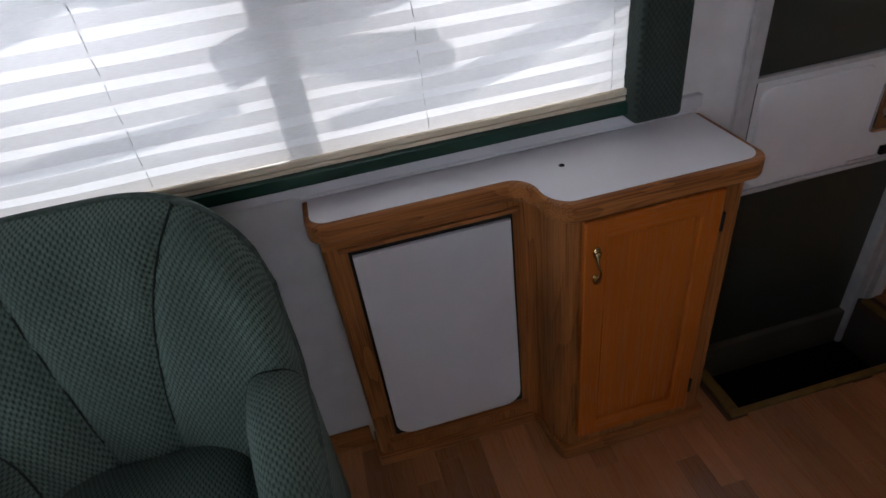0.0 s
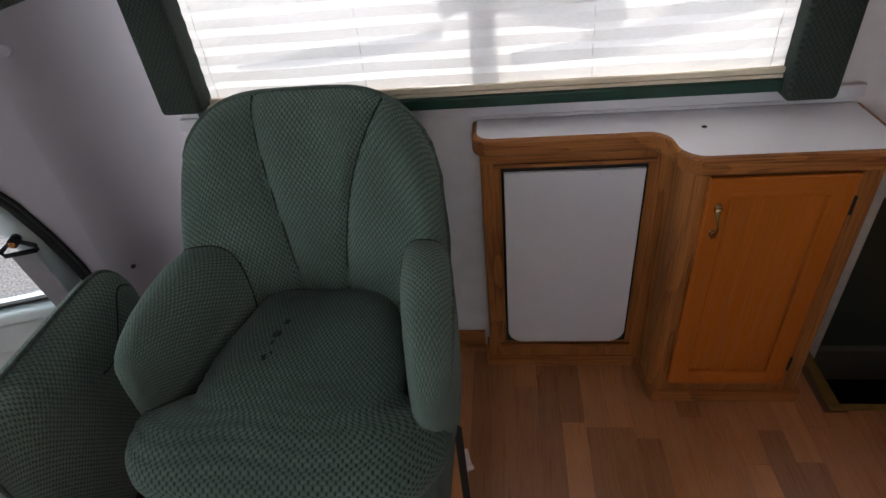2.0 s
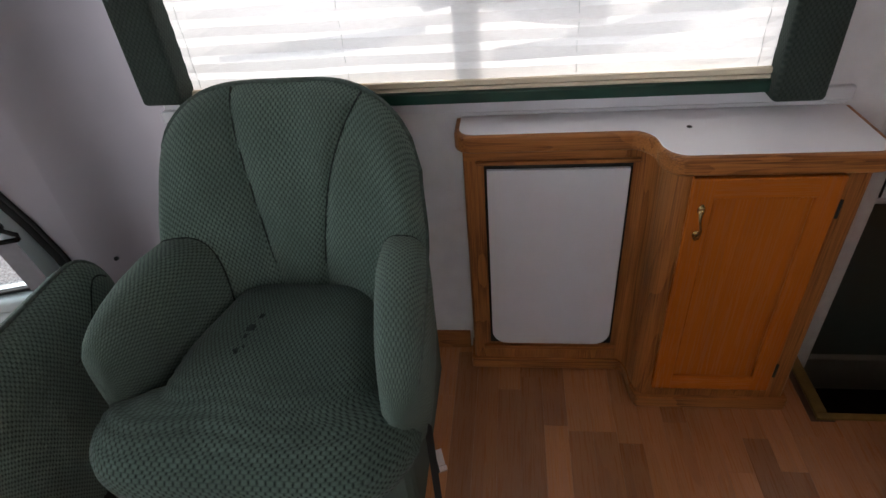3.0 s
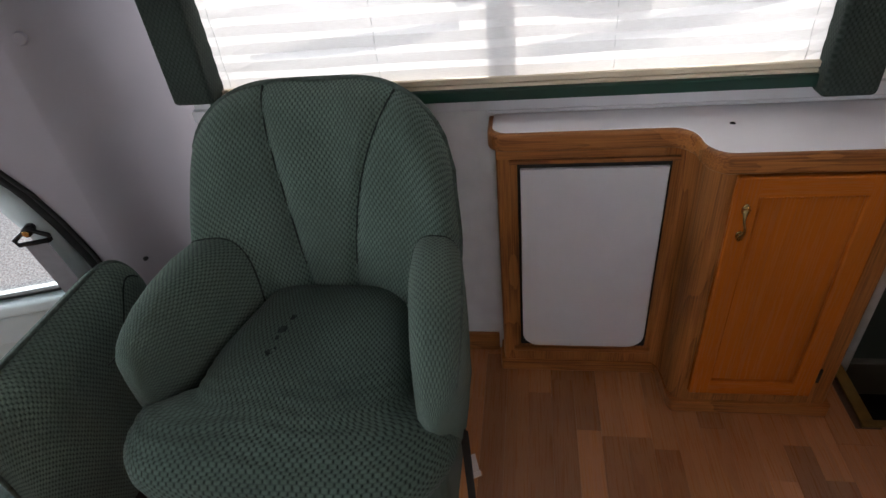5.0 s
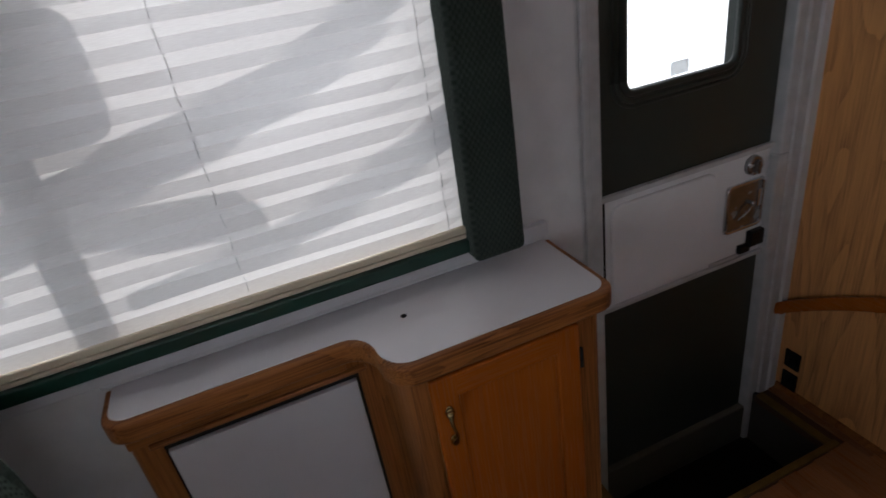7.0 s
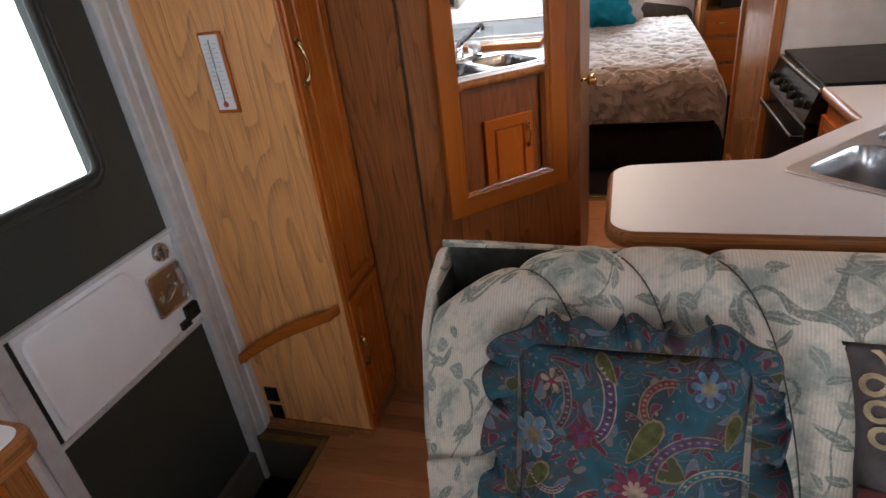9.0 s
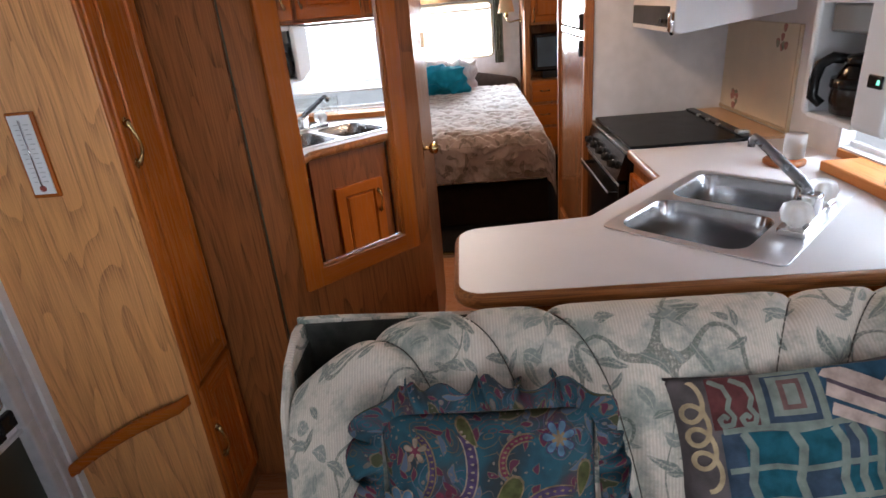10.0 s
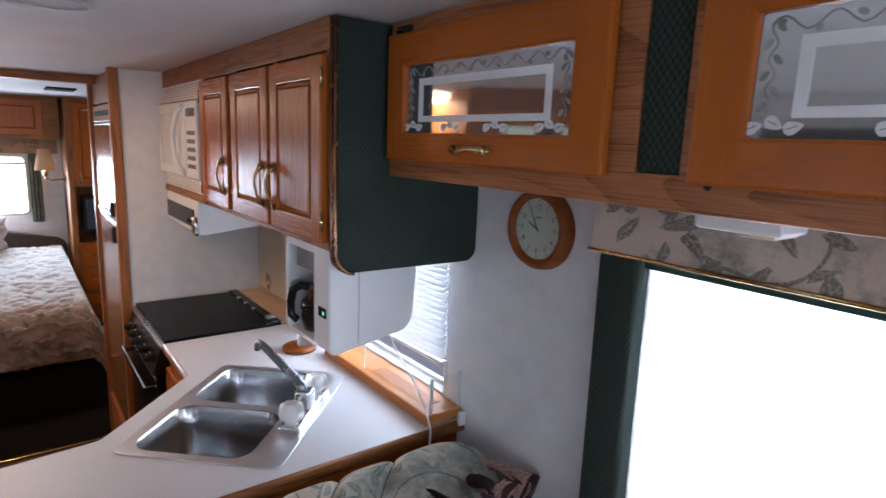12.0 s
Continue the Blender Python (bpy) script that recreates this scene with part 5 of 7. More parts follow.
# under-cabinet coffee maker
cf = thing("coffee_maker", "white under-cabinet coffee maker with glass carafe", "coffee maker", (1.6, -0.85, 1.17))
CFM = Matrix(((0, 0, 1, 0), (1, 0, 0, 0), (0, 1, 0, 0), (0, 0, 0, 1)))
side = rounded([(-0.985, 1.205, 0.05), (-0.752, 1.165, 0.02), (-0.752, 1.424, 0.008), (-1.0, 1.424, 0.008)])
part("housing", prism(side, 1.466, 1.555, 0.006, m=CFM), WHITE, cf)
part("side_cheek", prism(side, 1.715, 1.735, 0.006, m=CFM), WHITE, cf)
part("back", box(1.555, 1.715, -0.98, -0.90, 1.19, 1.424, 0.003), WHITE, cf)
part("top", box(1.555, 1.715, -0.90, -0.756, 1.402, 1.424, 0.003), WHITE, cf)
part("shelf", box(1.555, 1.715, -0.90, -0.756, 1.168, 1.18, 0.004), WHITE, cf)
part("brew_head", box(1.57, 1.70, -0.89, -0.77, 1.345, 1.402, 0.006), worn("grey_plastic", rgb(120, 122, 124), 0.4), cf)
part("inner_shade", box(1.556, 1.716, -0.905, -0.899, 1.182, 1.40, 0), worn("shaded_plastic", rgb(150, 150, 152), 0.6), cf)
cr = part("carafe", lathe([(0.03, 0.0), (0.052, 0.004), (0.058, 0.035), (0.055, 0.07), (0.042, 0.095), (0.036, 0.105)], 24, (1.635, -0.818, 1.182)), glassy("smoky_glass", (0.22, 0.20, 0.18, 1)), cf, "dark glass carafe", smooth=True)
part("carafe_band", lathe([(0.0585, 0.056), (0.0600, 0.060), (0.0585, 0.076)], 24, (1.635, -0.818, 1.182)), BLACK, cr)
part("carafe_handle", tube([(1.655, -0.80, 1.292), (1.675, -0.772, 1.296), (1.690, -0.757, 1.282), (1.695, -0.752, 1.25), (1.694, -0.752, 1.215), (1.68, -0.765, 1.20)], [0.010, 0.012, 0.012, 0.011, 0.011, 0.010], 10), BLACK, cr, smooth=True)
part("carafe_lid", lathe([(0.038, 0.103), (0.041, 0.106), (0.039, 0.118), (0.012, 0.124)], 20, (1.635, -0.818, 1.182)), BLACK, cr, smooth=True)
sw = part("switch", box(1.482, 1.522, -0.7535, -0.7485, 1.258, 1.282, 0.002), BLACK, cf)
part("indicator", box(1.488, 1.494, -0.749, -0.7475, 1.266, 1.274, 0), glow("green_light", (0.1, 0.9, 0.6, 1), 1.0), sw)
part("seam", box(1.4655, 1.4665, -0.83, -0.828, 1.19, 1.42, 0), worn("seam_grey", rgb(160, 160, 162), 0.6), cf)

# ---- driver-side seating window, glass cabinets, clock ----
oc = thing("overhead_cabinet", "oak overhead cabinet with etched glass doors", "cabinet", (0.6, -1.0, 1.6))
part("body", box(-0.6, 1.417, YD, -0.892, 1.602, ZC - 0.001, 0), OAK["x"], oc)
part("face_frame", join(box(-0.6, 1.417, -0.892, -0.876, 1.598, 1.645, 0.003), box(-0.6, 1.417, -0.892, -0.876, 1.895, ZC - 0.001, 0.003), *[box(a, b, -0.892, -0.876, 1.645, 1.895, 0.002) for a, b in ((1.40, 1.417), (0.772, 0.84), (0.655, 0.705), (0.0, 0.05))]), PALEOAK, oc)


def etched_glass(name):
    m, nt, b = matt(name, 0.05, 1.0, (0.66, 0.67, 0.67, 1))
    b.inputs["Metallic"].default_value = 0.9
    return m


EGLASS = etched_glass("etched_mirror_glass")
VINE = worn("grey_vine_etching", rgb(138, 138, 136), 0.5, 0.05, 40)
VEIN = worn("grey_vein", rgb(120, 124, 126), 0.4)
FROST = worn("frosted_etching", rgb(222, 222, 224), 0.65, 0.02, 40)
for x1, w in ((1.398, 0.583), (0.684, 0.588)):
    dmat = Matrix.Translation((x1, -0.875, 1.636)) @ BACK
    sw_, h_ = 0.065, 0.262
    d = part("door", frame_ring(w, h_, sw_, 0.058, 0.068, 0.02, 0.005), [HONEY["z"], HONEY["x"]], oc, m=dmat.copy())
    gx0, gx1, gz0, gz1 = sw_, w - sw_, 0.056, h_ - 0.066
    part("glass", box(gx0 - 0.002, gx1 + 0.002, -0.010, -0.006, gz0, gz1, 0), EGLASS, d, "etched reflective glass", m=dmat.copy())
    bz, bx = 0.030, 0.045
    veins, vines = [], []
    band = [box(gx0 + bx, gx1 - bx, -0.0112, -0.0098, gz1 - bz - 0.014, gz1 - bz, 0), box(gx0 + bx, gx1 - bx, -0.0112, -0.0098, gz0 + bz - 0.006, gz0 + bz + 0.006, 0), box(gx0 + bx, gx0 + bx + 0.014, -0.0111, -0.0099, gz0 + bz, gz1 - bz, 0), box(gx1 - bx - 0.014, gx1 - bx, -0.0111, -0.0099, gz0 + bz, gz1 - bz, 0)]
    vines.append(tube([(gx0 + 0.012 + (gx1 - gx0 - 0.024) * k / 60, -0.0105, gz1 - 0.016 + 0.008 * math.sin(k * 0.9)) for k in range(61)], 0.0011, 5))
    for k in range(12):
        lx = gx0 + 0.022 + (gx1 - gx0 - 0.044) * k / 11
        vines.append(prism([(0.005 * math.cos(q), 0.0034 * math.sin(q)) for q in [6.283 * j / 10 for j in range(10)]], 0, 0.0012, m=Matrix.Translation((lx, -0.0098, gz1 - 0.014 - 0.009 * (k % 2))) @ upright() @ Matrix.Rotation(k * 1.3, 4, "Z")))
    for g in (0.06, 0.34, 0.62, 0.90):
        for o, dz, turn in ((-0.022, 0.0, 0.35), (0.0, 0.004, -0.5), (0.021, 0.0, 0.3)):
            lx = gx0 + (gx1 - gx0) * g + o
            spot = Matrix.Translation((lx, -0.0098, gz0 + 0.014 + dz)) @ upright() @ Matrix.Rotation(turn, 4, "Z")
            leaf = [(0.0105 * math.cos(q), 0.0068 * math.sin(q) * (1 - 0.5 * math.cos(q))) for q in [6.283 * j / 16 for j in range(16)]]
            band.append(prism(leaf, 0, 0.0012, m=spot))
            veins.append(join(prism([(-0.007, -0.0005), (0.006, -0.0004), (0.006, 0.0004), (-0.007, 0.0005)], 0, 0.0016, m=spot), prism([(-0.001, 0.0), (0.002, 0.0032), (0.0026, 0.003), (0.0, 0.0)], 0, 0.0016, m=spot)))
    for s_ in (gx0 + 0.017, gx1 - 0.017):
        vines.append(tube([(s_ + 0.004 * math.sin(k * 0.8), -0.0105, gz0 + 0.03 + 0.0042 * k) for k in range(25)], 0.0009, 5))
        for k in range(6):
            vines.append(prism([(0.0032 * math.cos(q), 0.0068 * math.sin(q)) for q in [6.283 * j / 12 for j in range(12)]], 0, 0.0012, m=Matrix.Translation((s_ + (0.006 if k % 2 else -0.006), -0.0098, gz0 + 0.036 + 0.017 * k)) @ upright() @ Matrix.Rotation(0.7 if k % 2 else -0.7, 4, "Z")))
    part("etching", join(*band), FROST, d, "white etched leaf border", m=dmat.copy())
    part("etched_vine", join(*vines), VINE, d, "grey etched vine", m=dmat.copy())
    for v_ in veins:
        part("etched_vein", v_, VEIN, d, m=dmat.copy())
    part("handle", pull(dmat @ Matrix.Translation((w / 2, -0.02, 0.028)) @ Matrix.Rotation(math.pi / 2, 4, "Y"), 0.09), BRASS, d, "antique brass handle", smooth=True)
    for hx in (0.07, w - 0.07):
        part("hinge", join(box(hx - 0.026, hx + 0.026, -0.026, -0.018, h_ + 0.001, h_ + 0.010, 0.003), tube([(hx - 0.024, -0.024, h_), (hx + 0.024, -0.024, h_)], 0.005, 8)), BLACK, d, m=dmat.copy())
part("screw_hole", tube([(0.664, -0.877, 1.634), (0.664, -0.8745, 1.634)], 0.005, 10), RUBBER, oc)
part("speaker_panel", box(0.705, 0.772, -0.889, -0.8785, 1.645, 1.895, 0.004), SPEAKER, oc, "dark green speaker cloth")
vl = thing("valance", "leaf-print fabric valance above the window", "valance", (0.4, -1.09, 1.487))
part("cloth_face", surf(lambda u, v: (0.984 - 1.55 * u, -1.068 - 0.012 * v * v, 1.488 + 0.105 * v), 40, 6), VALANCE, vl)
part("board", box(-0.56, 0.984, YD, -1.083, 1.488, 1.6, 0.002), CREAM, vl)
part("cord", tube([(0.988, -1.145, 1.4865), (0.988, -1.066, 1.4865), (0.98, -1.064, 1.4865), (-0.56, -1.064, 1.4865)], 0.004, 8), BRASS, vl, "gold cord along the hem")
side_panel("window_side_panel", 0.90, 0.992, YD + 0.002, -1.10, 0.80, 1.486, "padded dark green fabric panel beside the window")
w2 = thing("window_2", "wide coach window opposite the door", "window", (0.2, YD, 0.80), kind="structure")
part("window_frame", join(box(-0.55, 0.92, YD + 0.004, YD + 0.028, 1.458, 1.482, 0.003), box(-0.55, 0.92, YD - 0.03, YD + 0.01, 0.79, 0.815, 0.003), box(0.89, 0.92, YD - 0.03, YD + 0.004, 0.815, 1.458, 0.003)), GREENRAIL, w2)
p2_ = part("pane", box(-0.55, 0.92, YD - 0.032, YD - 0.029, 0.8, 1.57, 0), PANE, w2)
p2_.visible_shadow = False
pleated_blind("pleated_blind", -0.54, 0.915, YD + 0.012, 0.82, 1.50, -1, (0.88, 0.45, -0.05), "white pleated blind glowing with daylight", 0.002)
ul = thing("under_cabinet_light", "small white light fixture under the cabinet", "light", (0.67, -1.0, 1.58))
part("case", box(0.60, 0.72, -1.03, -0.95, 1.572, 1.600, 0.006), WHITE, ul)
part("lens", box(0.61, 0.655, -1.025, -0.955, 1.568, 1.574, 0.002), CREAM, ul)


def lettering(words, size, depth=0.0004):
    """Words in the built-in font, centred, lying in x and y."""
    cu = bpy.data.curves.new("lettering", "FONT")
    cu.body, cu.size, cu.extrude, cu.align_x = words, size, depth, "CENTER"
    ob = bpy.data.objects.new("lettering", cu)
    me = bpy.data.meshes.new_from_object(ob)
    bm = bmesh.new()
    bm.from_mesh(me)
    bpy.data.objects.remove(ob)
    bpy.data.curves.remove(cu)
    bpy.data.meshes.remove(me)
    return bm


ck = thing("wall_clock", "round wall clock in a thick wooden frame", "clock", (1.18, YD, 1.49))
CKM = Matrix.Translation((1.188, YD, 1.492)) @ Matrix.Scale(0.95, 4) @ Matrix(((-1, 0, 0, 0), (0, 0, 1, 0), (0, 1, 0, 0), (0, 0, 0, 1)))
prof = [(0.073, 0.018), (0.075, 0.028), (0.082, 0.036), (0.090, 0.033), (0.098, 0.020), (0.100, 0.001)]
cb = bmesh.new()
rings = [[cb.verts.new((r * math.cos(a), r * math.sin(a), z)) for a in [2 * math.pi * k / 48 for k in range(48)]] for r, z in prof]
for a, b in zip(rings, rings[1:]):
    for k in range(48):
        cb.faces.new((a[k], a[(k + 1) % 48], b[(k + 1) % 48], b[k])).smooth = True
part("frame", cb, CLOCKWOOD, ck, "turned red-brown wood frame", m=CKM)
fcx = part("face", prism([(0.0745 * math.cos(a), 0.0745 * math.sin(a)) for a in [2 * math.pi * k / 40 for k in range(40)]], 0.001, 0.019, m=CKM), worn("clock_face", rgb(196, 202, 186), 0.4, 0.02), ck)
INK = worn("black_ink", (0.06, 0.06, 0.06, 1), 0.5)
for h in range(12):
    part("hour_mark", box(0.064, 0.069, -0.0011, 0.0011, 0.019, 0.0202, 0), INK, fcx, m=CKM @ Matrix.Rotation(h * math.pi / 6, 4, "Z"))
    q = math.pi / 2 - h * math.pi / 6
    part("numeral", lettering(str(h or 12), 0.0165), INK, fcx, m=CKM @ Matrix.Translation((0.053 * math.cos(q), 0.053 * math.sin(q) - 0.0055, 0.0192)))
part("maker_mark", box(-0.009, 0.009, 0.026, 0.029, 0.019, 0.0202, 0), INK, fcx, m=CKM)
for ang, ln, wd in ((radians(150 + 4), 0.034, 0.0022), (radians(118), 0.048, 0.0016)):
    part("clock_arm", prism([(-0.006, -wd), (ln, -wd * 0.5), (ln, wd * 0.5), (-0.006, wd)], 0.0205, 0.0215, m=CKM @ Matrix.Rotation(ang, 4, "Z")), INK, ck)
part("clock_glass", prism([(0.074 * math.cos(a), 0.074 * math.sin(a)) for a in [2 * math.pi * k / 40 for k in range(40)]], 0.024, 0.0255, m=CKM), clear("clock_glass", 0.05), ck)

# ---- sofa ----
def lerp(a, b, t):
    return a + (b - a) * t


def smooth01(t):
    t = min(1, max(0, t))
    return t * t * (3 - 2 * t)


def channels(x, seams, depth, width):
    """How far the cloth sinks near a seam."""
    d = min(abs(x - s) for s in seams)
    return -depth * math.exp(-(d / width) ** 1.3)


so = thing("sofa", "channel-backed sofa in sage leaf-print fabric", "sofa", (1.0, -0.4, 0))
Y0, Y1 = 0.352, -1.10
TOPS = [0.198, 0.027, -0.124, -0.568, -0.717, -0.860]
LOWS = [0.0, -0.126, -0.283, -0.437, -0.52, -0.64]


def fan(v):
    """How far a seam has swung from its top to its foot."""
    return 1 - (1 - min(1, max(0, (v - 0.25) / 0.75))) ** 2


def back_point(u, v):
    """v: 0 behind the top, 0.4 at the top, 1 at the seat."""
    y = lerp(Y0, Y1, u)
    k = fan(v)
    seams = [lerp(a, b, k) for a, b in zip(TOPS, LOWS)]
    prof = [(1.385, 0.80), (1.372, 0.90), (1.330, 0.945), (1.270, 0.935), (1.205, 0.87), (1.150, 0.76), (1.115, 0.64), (1.095, 0.52), (1.09, 0.42)]
    t = v * (len(prof) - 1)
    i = min(int(t), len(prof) - 2)
    f = t - i
    p0, p1, p2, p3 = (prof[max(0, min(len(prof) - 1, i + q))] for q in (-1, 0, 1, 2))
    x, z = (0.5 * (2 * b + (c - a) * f + (2 * a - 5 * b + 4 * c - d) * f * f + (3 * b - a - 3 * c + d) * f ** 3) for a, b, c, d in zip(p0, p1, p2, p3))
    s = channels(y, seams, 0.022, 0.017)
    # the ends drop and round off
    e = min(1, max(0, (Y0 - y) / 0.30))
    z -= 0.125 * (1 - e) ** 2 * (1 if v < 0.75 else 0.4)
    e2 = min(1, max(0, (y - Y1) / 0.14))
    z -= 0.05 * (1 - e2) ** 2
    x -= 0.075 * (1 - e) ** 1.2 * max(0, 1 - v * 1.6)
    w = smooth01((v - 0.30) / 0.35)
    nx, nz = lerp(-0.2, -0.94, w), lerp(0.97, 0.35, w)
    rip = 0.003 * math.sin(y * 34 + v * 9) * math.sin(v * 14)
    return (x + nx * (s + rip), y, z + nz * (s + rip))


# Thin brown tubes along the seams: shade of the tucked creases as colour.
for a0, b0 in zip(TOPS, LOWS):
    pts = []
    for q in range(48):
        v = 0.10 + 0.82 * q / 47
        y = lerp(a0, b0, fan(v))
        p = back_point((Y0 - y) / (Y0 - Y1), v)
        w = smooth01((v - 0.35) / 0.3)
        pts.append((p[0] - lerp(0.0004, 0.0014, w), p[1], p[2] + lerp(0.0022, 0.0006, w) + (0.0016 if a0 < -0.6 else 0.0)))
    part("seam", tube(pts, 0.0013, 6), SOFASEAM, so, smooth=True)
part("back_cushion", surf(back_point, 320, 48), SOFA, so, smooth=True)
shell = [(Y1 - 0.03, 0.05), (0.372, 0.05), (0.372, 0.896), (0.30, 0.897), (-0.05, 0.884), (-0.30, 0.85), (Y1 - 0.03, 0.80)]
part("back_shell", cloth_map(prism(shell, 1.416, 1.432, 0.004, m=Matrix(((0, 0, 1, 0), (1, 0, 0, 0), (0, 1, 0, 0), (0, 0, 0, 1))))), SOFA, so)
# Dark sheets stand in for the shade in the hollow behind the cushion.
HOLLOW = worn("grey_hollow_shade", (0.042, 0.043, 0.039, 1), 0.95, 0.25, 25.0, fine=300, depth=0.4)
part("inner_lining", join(box(1.4125, 1.4158, 0.0, 0.354, 0.3, 0.886, 0), box(1.30, 1.412, 0.351, 0.3545, 0.3, 0.845, 0)), HOLLOW, so, "dark grey sheets put in for shade inside the back shell")
part("end_wing", cloth_map(prism(rounded([(1.425, 0.05, 0.01), (1.425, 0.888, 0.02), (1.375, 0.892, 0.02), (1.30, 0.865, 0.05), (1.235, 0.80, 0.05), (1.17, 0.60, 0.1), (1.15, 0.05, 0.01)]), -0.374, -0.355, 0.006, m=Matrix(((1, 0, 0, 0), (0, 0, -1, 0), (0, 1, 0, 0), (0, 0, 0, 1))))), SOFA, so)
part("seat_cushion", surf(lambda u, v: (lerp(1.13, 0.60, v) - 0.02 * math.sin(math.pi * u), lerp(0.34, -1.1, u), 0.43 + 0.035 * (math.sin(math.pi * min(1, max(0, v))) ** 0.5) - 0.10 * smooth01((v - 0.9) / 0.1) + channels(lerp(0.34, -1.1, u), [-0.38], 0.03, 0.03)), 60, 24), SOFA, so, smooth=True)
part("base", cloth_map(box(0.64, 1.40, -1.1, 0.345, 0.06, 0.40, 0.01)), SOFA, so)
for x, y in ((0.68, 0.30), (0.68, -1.05), (1.36, 0.30), (1.36, -1.05)):
    part("foot", box(x - 0.025, x + 0.025, y - 0.025, y + 0.025, 0.0, 0.06, 0.004), RUBBER, so)


# ---- throw pillows ----
def paisley(name):
    """A busy print of blue, wine and olive flowers and scrolls."""
    m, nt, b = matt(name, 0.75)
    uv = coords(nt, "UV")
    wob = nd(nt, "TexNoise", Vector=uv, Scale=14.0, Detail=2.0).outputs["Color"]
    uw = vmath(nt, "ADD", uv, vmath(nt, "MULTIPLY", vmath(nt, "SUBTRACT", wob, (0.5, 0.5, 0.5)), (0.05, 0.05, 0)))
    patch = nd(nt, "TexNoise", Vector=uv, Scale=11.0, Detail=3.0).outputs["Fac"]
    base = ramp(nt, patch, [(0.34, (0.030, 0.036, 0.040, 1)), (0.43, (0.022, 0.066, 0.090, 1)), (0.52, (0.026, 0.094, 0.122, 1)), (0.60, (0.045, 0.060, 0.068, 1)), (0.67, (0.10, 0.038, 0.055, 1)), (0.75, (0.075, 0.055, 0.085, 1))])
    vor = nd(nt, "TexVoronoi", Vector=vmath(nt, "MULTIPLY", uw, (1, 1, 0)), Scale=24.0)
    vor.voronoi_dimensions = "2D"
    ring = mth(nt, "FRACT", mth(nt, "MULTIPLY", vor.outputs["Distance"], 4.0))
    ringm = mth(nt, "LESS_THAN", mth(nt, "ABSOLUTE", mth(nt, "SUBTRACT", ring, 0.5)), 0.07)
    sep = nt.nodes.new("ShaderNodeSeparateColor")
    nt.links.new(vor.outputs["Color"], sep.inputs[0])
    colr = ramp(nt, sep.outputs[1], [(0.0, (0.13, 0.10, 0.05, 1)), (0.35, (0.14, 0.03, 0.05, 1)), (0.6, (0.09, 0.13, 0.20, 1)), (0.85, (0.12, 0.09, 0.06, 1))])
    base = mix(nt, mth(nt, "MULTIPLY", ringm, mth(nt, "GREATER_THAN", sep.outputs[0], 0.3)), base, colr)
    blob = mth(nt, "MULTIPLY", mth(nt, "LESS_THAN", vor.outputs["Distance"], 0.12), mth(nt, "GREATER_THAN", sep.outputs[2], 0.55))
    base = mix(nt, mth(nt, "MULTIPLY", blob, 0.8), base, (0.22, 0.16, 0.12, 1))
    for i, (c, ln, wd, tone) in enumerate(((0.085, 0.36, 0.17, (0.06, 0.06, 0.022, 1)), (0.042, 0.40, 0.14, (0.10, 0.13, 0.18, 1)), (0.030, 0.4, 0.15, (0.12, 0.022, 0.045, 1)))):
        mask, tn, vein = leaf_mask(nt, uw, c, ln, wd, seed=5.3 * i + 1)
        outer, _t, _v = leaf_mask(nt, uw, c, ln * 1.05, wd * 1.22, seed=5.3 * i + 1)
        keep = mth(nt, "GREATER_THAN", tn, 0.45)
        base = mix(nt, mth(nt, "MULTIPLY", outer, keep), base, (0.20, 0.145, 0.085, 1))
        base = mix(nt, mth(nt, "MULTIPLY", mask, keep), base, tone)
    bead = nd(nt, "TexVoronoi", Vector=vmath(nt, "MULTIPLY", uw, (1, 1, 0)), Scale=75.0)
    bead.voronoi_dimensions = "2D"
    some = nd(nt, "TexNoise", Vector=uv, Scale=30.0).outputs["Fac"]
    base = mix(nt, mth(nt, "MULTIPLY", mth(nt, "LESS_THAN", bead.outputs["Distance"], 0.17), mth(nt, "GREATER_THAN", some, 0.56)), base, (0.20, 0.15, 0.12, 1))
    fuzz = nd(nt, "TexNoise", Vector=uv, Scale=500.0).outputs["Fac"]
    base = mix(nt, mth(nt, "MULTIPLY", fuzz, 0.5), base, (0.012, 0.022, 0.030, 1))
    nt.links.new(base, b.inputs["Base Color"])
    b.inputs["Specular IOR Level"].default_value = 0.1
    bump(nt, b, fuzz, 0.2, 0.0008)
    return m


PAISLEY = paisley("paisley_print")
WINE = floral("wine_rose_print", (0.018, 0.014, 0.018, 1), (0.44, 0.27, 0.22, 1), (0.075, 0.022, 0.026, 1), cell=0.12, rib=False, blot=0.5)


def pillow_mesh(w, h, t, nu=36, nv=36):
    def face(s):
        def fn(u, v):
            a, c = 2 * u - 1, 2 * v - 1
            bul = max(0.0, (1 - abs(a) ** 2.6) * (1 - abs(c) ** 2.6)) ** 0.55
            pin = 1 - 0.06 * (1 - abs(a) ** 2) * abs(c) ** 6
            pin2 = 1 - 0.06 * (1 - abs(c) ** 2) * abs(a) ** 6
            wr = 0.004 * math.sin(7 * a + 3 * c) * bul
            return (a * w / 2 * pin2, s * (t / 2 * bul + wr), c * h / 2 * pin)
        return fn
    return weld(join(surf(face(-1), nu, nv), surf(face(1), nu, nv, flip=True)))


PM1 = pose(1.093, -0.005, 0.668, -24, 0, -90)
p1 = thing("ruffled_pillow", "ruffled throw pillow in dark paisley print on the sofa", "pillow")
p1.matrix_world = PM1
part("cushion", pillow_mesh(0.36, 0.40, 0.13), PAISLEY, p1, smooth=True)


